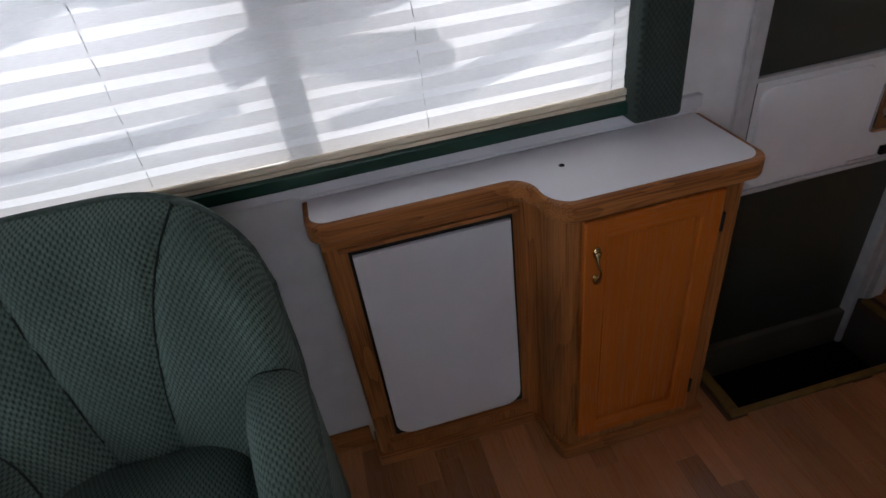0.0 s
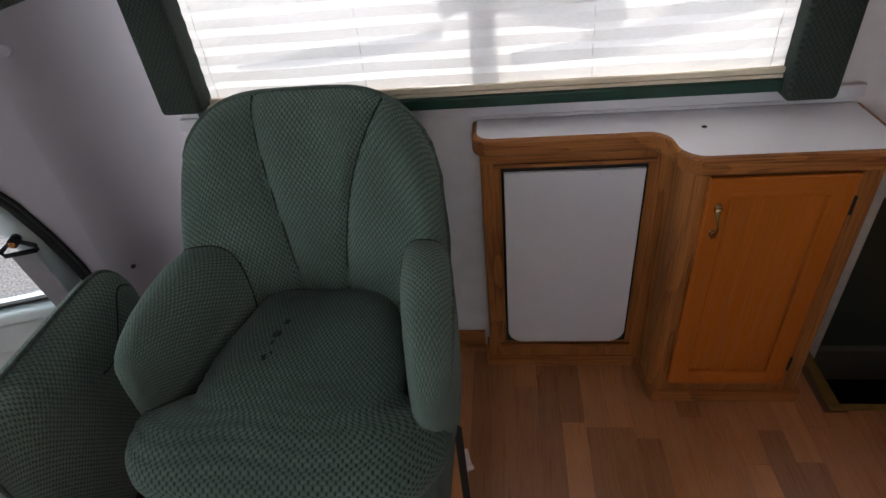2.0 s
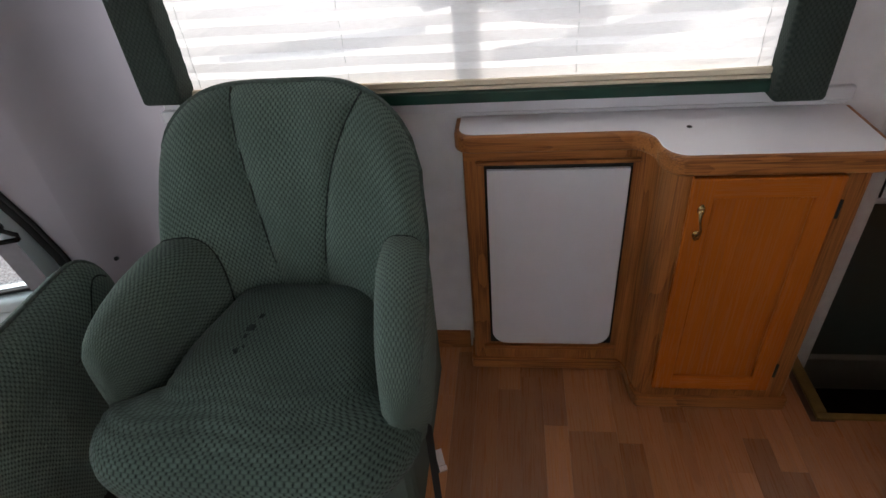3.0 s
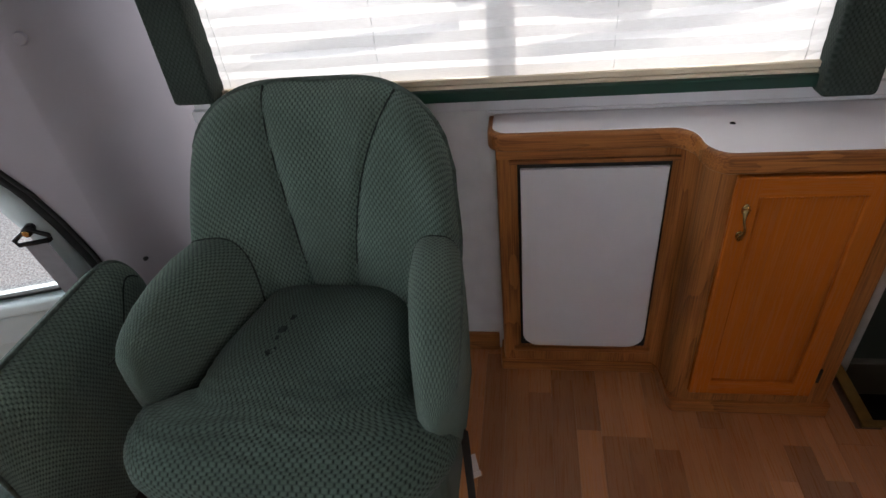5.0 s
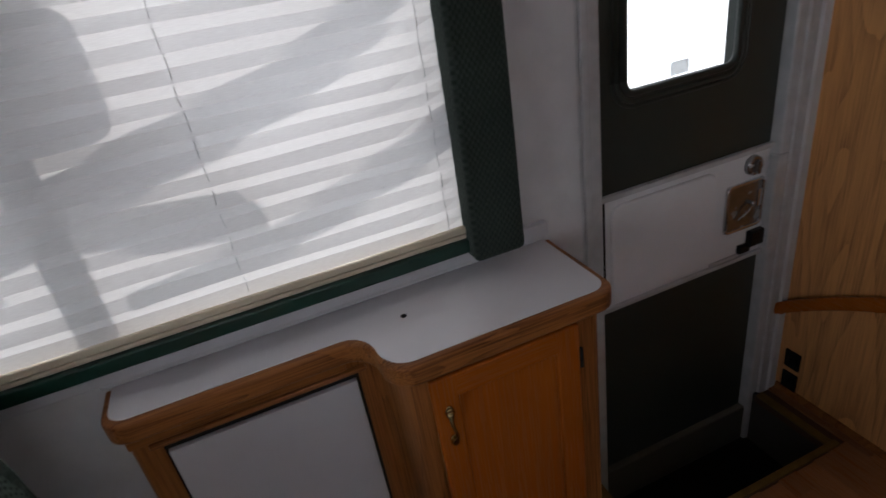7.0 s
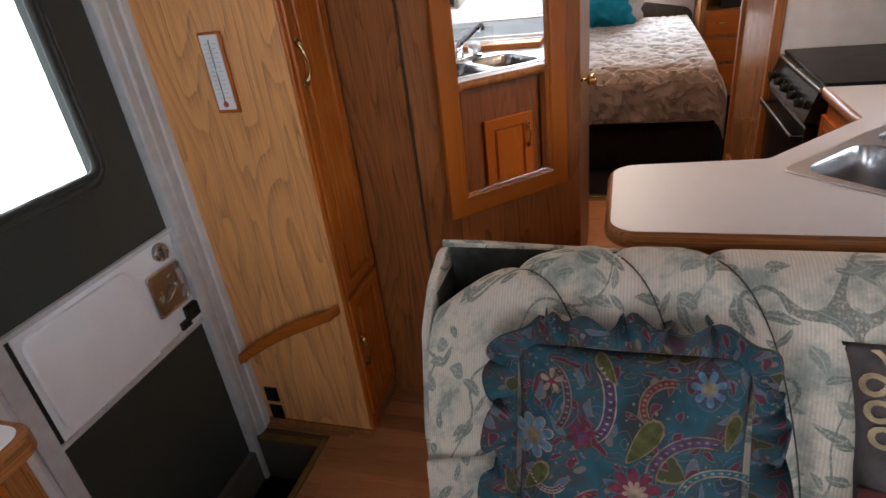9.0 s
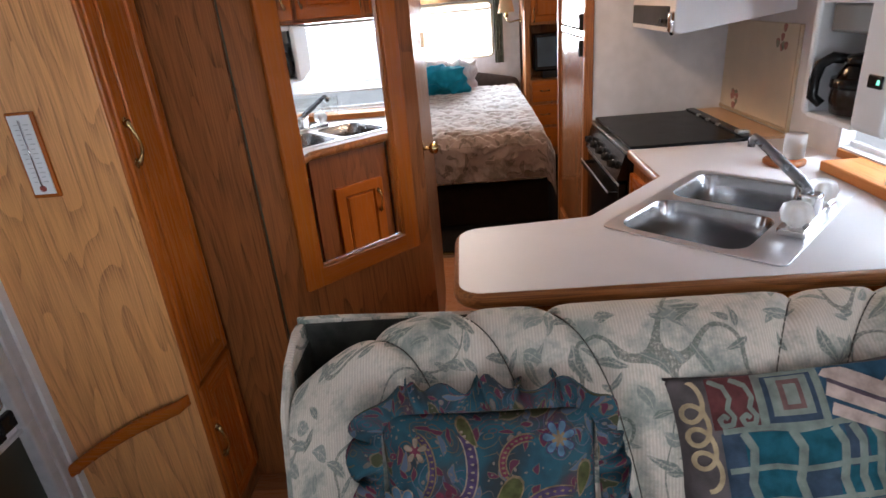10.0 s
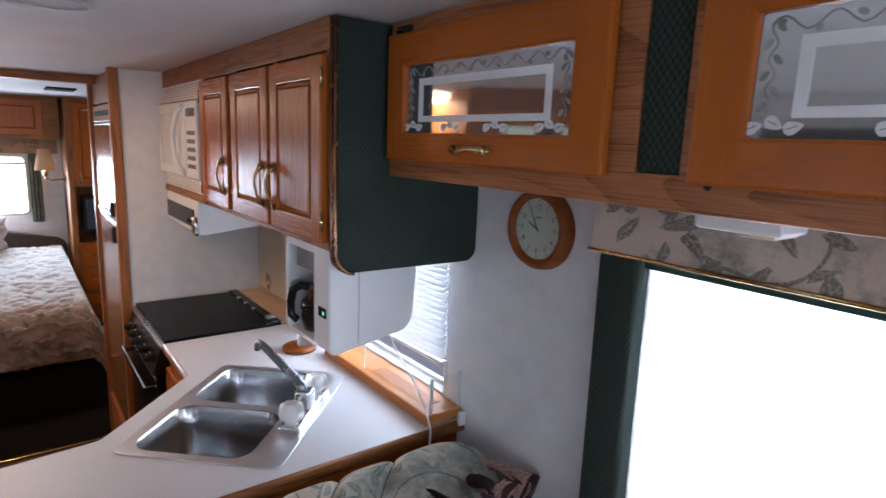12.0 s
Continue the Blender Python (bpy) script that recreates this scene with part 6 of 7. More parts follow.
def frill(w, h, reach, seed):
    """A gathered frill round a pillow's edge."""
    raw = [Vector(p) for p in rect(-w / 2 + 0.005, w / 2 - 0.005, -h / 2 + 0.005, h / 2 - 0.005, 0.04, 10)]
    path = []
    for a, b in zip(raw, raw[1:] + raw[:1]):
        m = max(1, round((b - a).length / 0.006))
        path += [a.lerp(b, q / m) for q in range(m)]
    n = len(path)

    def fn(u, v):
        q = u * n
        i = int(q) % n
        p = Vector(path[i]).lerp(Vector(path[(i + 1) % n]), q - int(q))
        c = Vector((max(-w / 2 + 0.045, min(w / 2 - 0.045, p.x)), max(-h / 2 + 0.045, min(h / 2 - 0.045, p.y))))
        out = (p - c).normalized()
        s = u * 2 * math.pi
        big = math.sin(s * 17 + 1.6 * math.sin(s * 5 + seed))
        small = math.sin(s * 47 + 2 * math.sin(s * 11) + seed)
        r = reach * (math.sin(v * 1.9) + 0.20 * v * math.sin(s * 13 + seed) + 0.10 * v * math.sin(s * 29 + 2 * seed) + 0.12 * v * small)
        d = v * (0.056 * big + 0.014 * small) - 0.018 * math.cos(v * 1.57) - 0.008 * math.sin(v * 3.1)
        side = 0.02 * v * math.cos(s * 17 + 1.6 * math.sin(s * 5 + seed))
        return (p.x + out.x * r - out.y * side, d, p.y + out.y * r + out.x * side)
    return surf(fn, 520, 9)


part("frill", frill(0.36, 0.40, 0.046, 0.4), PAISLEY, p1, "gathered frill", smooth=True)


def paisley_print(p, W, H, T):
    """Flowers, scrolls and leaves printed on the pillow's face; places run from -1 to 1, sizes in metres."""
    dye = lambda n, c: worn(n, c, 0.85, 0.25, 60, fine=600, depth=0.3)
    BLUE, CREAMY, TANNED = dye("print_blue", (0.085, 0.15, 0.215, 1)), dye("print_cream", (0.27, 0.20, 0.15, 1)), dye("print_tan", (0.19, 0.13, 0.075, 1))
    WINED, OLIVE, PLUM, SEA = dye("print_wine", (0.15, 0.030, 0.052, 1)), dye("print_olive", (0.075, 0.075, 0.026, 1)), dye("print_plum", (0.065, 0.040, 0.090, 1)), dye("print_sea_green", (0.022, 0.115, 0.140, 1))

    def on(x, z, lift):
        z += 0.03
        a, c = 2 * x / W, 2 * z / H
        bul = max(0.0, (1 - abs(a) ** 2.6) * (1 - abs(c) ** 2.6)) ** 0.55
        return (x, -(T / 2 * bul + 0.004 * math.sin(7 * a + 3 * c) * bul) - lift, z)

    def patch(ring, mt, lift, name):
        bm = bmesh.new()
        c = (sum(q[0] for q in ring) / len(ring), sum(q[1] for q in ring) / len(ring))
        rows = [[bm.verts.new(on(c[0] + (x - c[0]) * k, c[1] + (z - c[1]) * k, lift)) for x, z in ring] for k in (1.0, 0.66, 0.33)]
        mid_ = bm.verts.new(on(*c, lift))
        n = len(ring)
        for i in range(n):
            j = (i + 1) % n
            for o, w in zip(rows, rows[1:]):
                bm.faces.new((o[i], o[j], w[j], w[i]))
            bm.faces.new((rows[-1][i], rows[-1][j], mid_))
        part(name, bm, mt, p, smooth=True)

    def petal(x, z, turn, ln, wd, mt, lift, name="petal"):
        cs, sn = math.cos(turn), math.sin(turn)
        ring = []
        for k in range(16):
            q = 2 * math.pi * k / 16
            u, w = ln * (0.5 + 0.5 * math.cos(q)), wd * math.sin(q) * (0.65 + 0.35 * math.cos(q))
            ring.append((x + u * cs - w * sn, z + u * sn + w * cs))
        patch(ring, mt, lift, name)

    def flower(x, z, r, n, rim, fill, heart):
        for k in range(n):
            t = 2 * math.pi * k / n + 0.3
            petal(x, z, t, r, r * 0.33, rim, 0.0016)
            petal(x + 0.15 * r * math.cos(t), z + 0.15 * r * math.sin(t), t, r * 0.78, r * 0.27, fill, 0.0021)
            petal(x, z, t + math.pi / n, r * 0.45, r * 0.12, heart, 0.0026)
        patch([(x + 0.24 * r * math.cos(2 * math.pi * k / 12), z + 0.24 * r * math.sin(2 * math.pi * k / 12)) for k in range(12)], heart, 0.003, "flower_heart")

    def ribbon(pts, mt, wd, lift=0.0018, name="scroll"):
        bm = bmesh.new()
        prev = None
        for k, (x, z) in enumerate(pts):
            n0, n1 = pts[max(0, k - 1)], pts[min(len(pts) - 1, k + 1)]
            d = Vector((-(n1[1] - n0[1]), n1[0] - n0[0])).normalized() * wd / 2 * min(1.0, 0.25 + 0.25 * min(k, len(pts) - 1 - k))
            row = [bm.verts.new(on(x + q * d.x, z + q * d.y, lift)) for q in (1, -1)]
            if prev:
                bm.faces.new((prev[0], prev[1], row[1], row[0]))
            prev = row
        part(name, bm, mt, p)

    def arc(x, z, rx, rz, a0, a1, n=26):
        return [(x + rx * math.cos(radians(lerp(a0, a1, k / n))), z + rz * math.sin(radians(lerp(a0, a1, k / n)))) for k in range(n + 1)]

    def scroll(x, z, rx, rz, a0, a1, body, rim, wd):
        ribbon(arc(x, z, rx, rz, a0, a1), body, wd, 0.0014)
        for g in (-1, 1):
            ribbon(arc(x, z, rx + g * wd * 0.55, rz + g * wd * 0.55, a0, a1), rim, 0.0024, 0.0019)
        for bx, bz in arc(x, z, rx, rz, a0 + 6, a1 - 6, 11):
            petal(bx - 0.003, bz, 0.0, 0.0062, 0.0026, rim, 0.0022, "bead")

    flower(-0.145, 0.022, 0.036, 8, CREAMY, BLUE, TANNED)
    flower(-0.118, 0.112, 0.020, 5, TANNED, CREAMY, WINED)
    flower(0.012, -0.038, 0.042, 9, SEA, WINED, CREAMY)
    flower(0.112, 0.122, 0.028, 7, PLUM, BLUE, TANNED)
    flower(-0.085, -0.105, 0.036, 8, TANNED, BLUE, WINED)
    flower(0.125, -0.095, 0.032, 7, CREAMY, WINED, BLUE)
    flower(-0.07, 0.035, 0.022, 6, WINED, WINED, PLUM)
    for x, z, t, ln, wd in ((0.0, 0.008, 0.95, 0.075, 0.021), (0.138, 0.035, 1.3, 0.05, 0.013), (-0.155, -0.07, 1.0, 0.06, 0.016), (0.06, -0.13, 0.4, 0.06, 0.016), (-0.02, 0.12, 2.2, 0.045, 0.012)):
        petal(x - 0.004 * math.cos(t), z - 0.004 * math.sin(t), t, ln + 0.008, wd + 0.003, TANNED, 0.0015, "leaf")
        petal(x, z, t, ln, wd, OLIVE, 0.0022, "leaf")
    scroll(-0.125, 0.085, 0.034, 0.05, -60, 75, PLUM, TANNED, 0.010)
    scroll(-0.055, 0.09, 0.028, 0.055, -75, 70, PLUM, CREAMY, 0.016)
    scroll(0.062, 0.09, 0.042, 0.036, 75, 215, WINED, TANNED, 0.010)
    scroll(0.105, -0.015, 0.072, 0.06, 70, 190, PLUM, TANNED, 0.014)
    scroll(0.13, -0.04, 0.055, 0.04, 20, 170, SEA, CREAMY, 0.009)
    scroll(-0.03, -0.09, 0.05, 0.04, 100, 240, WINED, TANNED, 0.012)
    scroll(-0.12, -0.03, 0.03, 0.03, 190, 330, PLUM, CREAMY, 0.008)


paisley_print(p1, 0.36, 0.40, 0.13)


def patchwork_pillow():
    """A woven pillow with stripes, a square, a spiral and loops laid on its face."""
    m = pose(1.125, -0.518, 0.699, -22, 0, -92) @ Matrix.Rotation(radians(-5), 4, "Y")
    p = thing("patterned_pillow", "tapestry throw pillow with spirals, squares and chevrons", "pillow")
    p.matrix_world = m
    W, H, T = 0.41, 0.40, 0.11

    def y_at(a, c):
        bul = max(0.0, (1 - abs(a) ** 2.6) * (1 - abs(c) ** 2.6)) ** 0.55
        return -(T / 2 * bul + 0.004 * math.sin(7 * a + 3 * c) * bul)
    part("cushion", pillow_mesh(W, H, T), worn("taupe_tapestry", rgb(92, 84, 84), 0.95, 0.15, 30, fine=500, depth=0.5), p, smooth=True)

    def patch(x0, x1, z0, z1, mt, lift=0.0015, nm="patch"):
        z0, z1 = 1 - 0.72 * (1 - z0), 1 - 0.72 * (1 - z1)
        part(nm, surf(lambda u, v: (lerp(x0, x1, u) * W / 2, y_at(lerp(x0, x1, u), lerp(z0, z1, v)) - lift, lerp(z0, z1, v) * H / 2), 14, 14), mt, p)

    def line(pts, mt, wd=0.006, nm="stripe", lift=0.002):
        pts = [(a, 1 - 0.72 * (1 - c)) for a, c in pts]
        sm = []
        for k in range(len(pts) - 1):
            for q in range(6):
                sm.append((lerp(pts[k][0], pts[k + 1][0], q / 6), lerp(pts[k][1], pts[k + 1][1], q / 6)))
        sm.append(pts[-1])
        bm = bmesh.new()
        prev = None
        for k, (a, c) in enumerate(sm):
            n0, n1 = sm[max(0, k - 1)], sm[min(len(sm) - 1, k + 1)]
            d = Vector(((n1[0] - n0[0]) * W, (n1[1] - n0[1]) * H))
            d = Vector((-d.y, d.x)).normalized() * wd / 2 if d.length else Vector((wd / 2, 0))
            pr_ = []
            for s in (1, -1):
                x, z = max(-0.955, min(0.955, a + 2 * s * d.x / W)), max(-0.955, min(0.955, c + 2 * s * d.y / H))
                pr_.append(bm.verts.new((x * W / 2, y_at(x, z) - lift, z * H / 2)))
            if prev:
                bm.faces.new((prev[0], prev[1], pr_[1], pr_[0]))
            prev = pr_
        part(nm, bm, mt, p)
    fab = lambda n, c: worn(n, tuple(0.9 * v for v in c[:3]) + (1,), 0.95, 0.2, 40, fine=600, depth=0.5)
    TEAL, NAVY, RED = fab("teal_weave", (0.014, 0.085, 0.115, 1)), fab("navy_weave", (0.040, 0.062, 0.095, 1)), fab("wine_weave", (0.115, 0.036, 0.036, 1))
    CRM, SG, TAN = fab("rosy_cream_weave", (0.48, 0.36, 0.31, 1)), fab("sage_weave", (0.19, 0.21, 0.18, 1)), fab("tan_weave", (0.44, 0.33, 0.20, 1))
    PLUM, BROWN = fab("plum_weave", (0.105, 0.075, 0.095, 1)), fab("brown_weave", (0.15, 0.080, 0.072, 1))
    # left strip with a looped cord
    loops = [(-0.84 + 0.085 * math.sin(k * 0.42) + 0.0012 * k, 0.80 - 0.017 * k + 0.15 * math.cos(k * 0.42)) for k in range(54)]
    line(loops, TAN, 0.0075, "loop_stitch", 0.0025)
    # wine square with two curling scrolls
    patch(-0.70, -0.36, 0.42, 0.95, RED)
    for cx in (-0.60, -0.44):
        line([(cx - 0.08, 0.93), (cx + 0.02, 0.86), (cx + 0.05, 0.74), (cx + 0.02, 0.64), (cx + 0.06, 0.55), (cx + 0.04, 0.47), (cx - 0.03, 0.46), (cx - 0.05, 0.53), (cx - 0.01, 0.57), (cx + 0.015, 0.53)], SG, 0.0075, "scroll", 0.0025)
    # nested squares
    patch(-0.36, 0.14, 0.40, 0.95, SG, 0.0017)
    patch(-0.30, 0.08, 0.46, 0.92, NAVY, 0.0021)
    patch(-0.26, 0.04, 0.53, 0.91, SG, 0.0025)
    patch(-0.19, -0.02, 0.59, 0.88, BROWN, 0.0029)
    patch(-0.15, -0.055, 0.64, 0.84, SG, 0.0033)
    # broad chevrons
    patch(0.14, 0.95, 0.30, 0.95, fab("blue_weave", (0.030, 0.075, 0.120, 1)), 0.0017)
    for k, (mt, wd) in enumerate(((CRM, 0.024), (CRM, 0.022), (CRM, 0.018))):
        o = 0.20 * k
        line([(0.16, 0.96 - o), (0.42, 0.78 - o), (0.58, 0.66 - o), (0.72, 0.82 - o), (0.84, 0.98 - o), (0.94, 0.80 - o)], mt, wd, "chevron", 0.0048 + 0.0002 * k)
    line([(0.18, 0.84), (0.40, 0.67), (0.575, 0.55), (0.72, 0.71), (0.84, 0.86), (0.93, 0.72)], PLUM, 0.006, "chevron", 0.0058)
    patch(0.87, 0.95, 0.62, 0.90, BROWN, 0.0062)
    # teal and navy field crossed by wavy sage bars
    patch(-0.66, 0.50, -0.42, 0.38, TEAL)
    patch(-0.66, -0.50, -0.30, 0.38, NAVY, 0.0019)
    patch(-0.12, 0.12, -0.42, -0.02, NAVY, 0.0019)
    patch(0.22, 0.38, -0.05, 0.38, NAVY, 0.0019)
    for x in (-0.48, -0.14, 0.16, 0.30, 0.44):
        line([(x - 0.02, 0.38), (x + 0.04, 0.20), (x + 0.02, 0.02), (x - 0.01, -0.16), (x + 0.03, -0.40)], SG, 0.013)
    for z in (0.40, -0.02, -0.38):
        line([(-0.64, z), (-0.3, z + 0.025), (-0.1, z - 0.02), (0.2, z + 0.02), (0.48, z)], SG, 0.009)
    # cream square with a spiral
    patch(0.52, 0.95, -0.40, 0.28, CRM, 0.0020)
    spiral = [(0.73 + (0.03 + 0.0125 * a) * math.cos(a + 0.6), -0.05 + (0.035 + 0.0155 * a) * math.sin(a + 0.6)) for a in [0.35 * k for k in range(34)]]
    line(spiral, PLUM, 0.0095, "spiral", 0.0045)
    # lower row
    patch(-0.94, -0.48, -0.94, -0.46, RED)
    line([(-0.80, -0.58), (-0.64, -0.58), (-0.64, -0.76), (-0.80, -0.76), (-0.80, -0.58)], CRM, 0.010, "square", 0.0025)
    patch(-0.44, 0.34, -0.94, -0.46, SG)
    patch(0.38, 0.94, -0.94, -0.46, BROWN)


patchwork_pillow()
p3 = thing("rose_pillow", "dark wine floral throw pillow in the sofa corner", "pillow")
p3.matrix_world = pose(1.065, -0.908, 0.70, -20, 6, -78)
part("cushion", pillow_mesh(0.40, 0.38, 0.15), WINE, p3, smooth=True)
part("frill", frill(0.40, 0.38, 0.06, 2.1), WINE, p3, "gathered dark frill", smooth=True)


# ---- green swivel armchair ----
ch = thing("armchair", "worn green woven barrel armchair", "armchair", (-0.33, 0.7, 0))
CX = -0.362


def seam_x(i, k):
    """Where the two seams of the back run at a height k."""
    return lerp(-0.392, -0.470, k ** 0.6) if i == 0 else lerp(-0.305, -0.176, k ** 2.4)


def chair_back(s):
    def fn(u, v):
        a = 2 * u - 1
        k = v
        hw = lerp(0.245, 0.310, smooth01(k / 0.55)) - 0.012 * smooth01((k - 0.6) / 0.4)
        q = max(0.0, (abs(a) - 0.28) / 0.72)
        ztop = 0.957 - 0.19 * (1 - math.sqrt(max(0.0, 1 - q ** 2.4)))
        zz = lerp(0.44, ztop, v)
        y = lerp(0.955, 1.062, k) - 0.165 * abs(a) ** 2.6 * (1 - 0.55 * k)
        x = CX + a * hw
        th_ = 0.075 * max(0.0, (1 - abs(a) ** 6) * (1 - max(0, (k - 0.55) / 0.45) ** 5) * (1 - max(0, (0.35 - k) / 0.35) ** 6)) ** 0.5
        if s < 0:
            seams = [seam_x(i, k) for i in (0, 1)]
            th_ += channels(x, seams, 0.017, 0.014) * min(1, th_ / 0.05)
            th_ += 0.004 * math.sin(13 * a + 4 * v)
        return (x, y + s * th_, zz)
    return fn


for i_ in (0, 1):
    pts = []
    for q in range(24):
        v = 0.24 + 0.755 * q / 23
        x = seam_x(i_, v)
        u = 0.5
        for _ in range(6):
            u += (x - chair_back(-1)(u, v)[0]) / 0.60
        pts.append(chair_back(-1)(u, v))
    part("seam", tube([(x, y - 0.001, z) for x, y, z in pts], 0.0026, 6), SEAM_AND_CREASE, ch, smooth=True)
part("backrest", weld(join(surf(chair_back(-1), 72, 44), surf(chair_back(1), 72, 44, flip=True))), CHAIR, ch, smooth=True)


def edge_of(fn, n=40):
    left = [fn(0, k / n) for k in range(int(n * 0.35), n + 1)]
    top = [fn(k / n, 1) for k in range(1, n)]
    right = [fn(1, k / n) for k in range(n, int(n * 0.35), -1)]
    return left + top + right


part("piping", tube(edge_of(chair_back(1)), 0.006, 8), PIPING, ch, smooth=True)


def arm_rings(path, n=24):
    rings = []
    for y, z0, z1, xo, xit, xib in path:
        ring = []
        for k in range(n):
            a = 2 * math.pi * k / n
            c, s = math.cos(a), math.sin(a)
            t = 0.5 + 0.5 * math.copysign(abs(s) ** 0.5, s)
            xi = lerp(xib, xit, t)
            ring.append(Vector(((xo + xi) / 2 + (xi - xo) / 2 * math.copysign(abs(c) ** 0.7, c), y, lerp(z0, z1, t))))
        rings.append(ring)
    for shrink, dy in ((0.72, 0.007), (0.4, 0.011), (0.06, 0.012)):
        c = sum(ring, Vector()) / n
        rings.append([c + (p - c) * shrink + Vector((0, -dy, 0)) for p in ring])
    return rings


right = [(0.98, 0.42, 0.62, -0.075, -0.17, -0.22), (0.93, 0.40, 0.652, -0.055, -0.155, -0.20), (0.86, 0.38, 0.682, -0.042, -0.15, -0.18), (0.78, 0.38, 0.70, -0.03, -0.143, -0.165), (0.70, 0.38, 0.705, -0.022, -0.13, -0.148), (0.63, 0.38, 0.70, -0.018, -0.118, -0.132), (0.58, 0.39, 0.68, -0.018, -0.108, -0.12), (0.545, 0.41, 0.65, -0.022, -0.10, -0.11), (0.52, 0.44, 0.61, -0.03, -0.095, -0.10), (0.508, 0.48, 0.57, -0.045, -0.085, -0.088)]
left = [(0.98, 0.42, 0.62, -0.66, -0.52, -0.42), (0.93, 0.40, 0.655, -0.678, -0.535, -0.45), (0.88, 0.38, 0.67, -0.688, -0.55, -0.485), (0.80, 0.38, 0.682, -0.692, -0.565, -0.53), (0.72, 0.39, 0.684, -0.692, -0.58, -0.56), (0.65, 0.405, 0.678, -0.688, -0.594, -0.585), (0.60, 0.42, 0.668, -0.682, -0.604, -0.602), (0.57, 0.435, 0.656, -0.676, -0.612, -0.615), (0.552, 0.455, 0.64, -0.67, -0.62, -0.626)]
for arm, s in ((right, 1), (left, -1)):
    part("armrest", loft(arm_rings(arm)), CHAIR, ch, smooth=True)
    part("piping", tube([(xo - s * 0.006, y, z1 - 0.05) for y, z0, z1, xo, xit, xib in arm[1:9]], 0.005, 8), PIPING, ch, smooth=True)


def crease(arm, lo, hi):
    """The shade where an arm grows out of the back, put in as a dark line round the arm from one angle to another."""
    pts = []
    for q in range(26):
        a = radians(lerp(lo, hi, q / 25))
        c, s = math.cos(a), math.sin(a)
        t = 0.5 + 0.5 * math.copysign(abs(s) ** 0.6, s)
        y, u, v = 0.88, 0.5, 0.5
        for _ in range(14):
            k = max(i for i in range(len(arm) - 1) if arm[i][0] >= min(y, 0.979))
            f = (arm[k][0] - y) / (arm[k][0] - arm[k + 1][0])
            z0, z1, xo, xit, xib = (lerp(m, n, min(1, max(0, f))) for m, n in zip(arm[k][1:], arm[k + 1][1:]))
            xi = lerp(xib, xit, t)
            x, z = (xo + xi) / 2 + (xi - xo) / 2 * math.copysign(abs(c) ** 0.7, c), lerp(z0, z1, t)
            p = chair_back(-1)(u, v)
            u, v = min(0.99, max(0.01, u + (x - p[0]) / 0.62)), min(0.95, max(0.05, v + (z - p[2]) / 0.5))
            y = chair_back(-1)(u, v)[1]
        pts.append((x, y - 0.001, z))
    return pts


# Dark tubes put the contact shade between arms and back into colour.
for arm in (right, left):
    part("crease", tube(crease(arm, 140, -8), 0.0024, 6), SEAM_AND_CREASE, ch, smooth=True)


def seat_half(v):
    """The cushion is wide before the arms and narrows between them."""
    return lerp(0.318, 0.222, smooth01((v - 0.18) / 0.13)) - 0.05 * smooth01((v - 0.45) / 0.5)


def seat_face(s):
    def fn(u, v):
        a, c = 2 * u - 1, 2 * v - 1
        hw = seat_half(v)
        front = 0.366 + 0.115 * abs(a) ** 6
        y = lerp(front, 0.915, v)
        bul = max(0.0, (1 - abs(a) ** 5) * (1 - abs(c) ** 6)) ** 0.45
        sag = -0.012 * math.exp(-((a * 1.3) ** 2 + (c * 1.4) ** 2))
        fold = 0.0028 * math.sin(v * 95 + 2 * math.sin(6 * a)) * (1 if s > 0 else 0) * smooth01((0.62 - v) / 0.3)
        return (CX + 0.015 + a * hw, y - 0.01 * bul * (1 - v), 0.478 + s * (0.07 * bul) + (sag + fold if s > 0 else 0))
    return fn


part("seat_cushion", weld(join(surf(seat_face(1), 60, 60, flip=False), surf(seat_face(-1), 60, 60, flip=True))), SEATCLOTH, ch, "green seat cloth with its shade put into the colour", smooth=True)
part("base_skirt", box(-0.63, -0.06, 0.50, 0.98, 0.14, 0.42, 0.03, seg=3), CHAIR, ch)
part("pedestal", join(tube([(CX, 0.7, 0.0), (CX, 0.7, 0.14)], 0.10, 20), box(CX - 0.2, CX + 0.2, 0.5, 0.9, 0.0, 0.02, 0.004)), RUBBER, ch)
STAIN = worn("dark_stain", (0.022, 0.03, 0.027, 1), 0.95, 0.3, 90, fine=500, depth=0.5)
random.seed(11)
for sx, sy, sr in ((-0.421, 0.725, 0.013), (-0.425, 0.70, 0.007), (-0.408, 0.762, 0.008), (-0.43, 0.660, 0.009), (-0.418, 0.672, 0.005)):
    fnr = seat_face(1)
    pts = []
    for k in range(14):
        a = 2 * math.pi * k / 14
        r = sr * random.uniform(0.6, 1.2)
        x, y = sx + r * 0.8 * math.cos(a), sy + r * math.sin(a)
        v = (y - 0.372) / 0.543
        hw = seat_half(v)
        u = ((x - CX - 0.015) / hw + 1) / 2
        pts.append((x, y, fnr(u, v)[2] + 0.0012))
    sb = bmesh.new()
    sb.faces.new([sb.verts.new(p) for p in pts])
    part("stain", sb, STAIN, ch, "dark spot on the seat")
bk = thing("seat_belt_buckle", "chrome seat belt tongue on black webbing by the chair", "seat belt", (-0.03, 0.58, 0.2))
part("webbing", surf(lambda u, v: (-0.020 + 0.018 * u - 0.012 * v, 0.50 - 0.012 * u + 0.055 * v, 0.04 + 0.43 * v), 4, 12), RUBBER, bk)
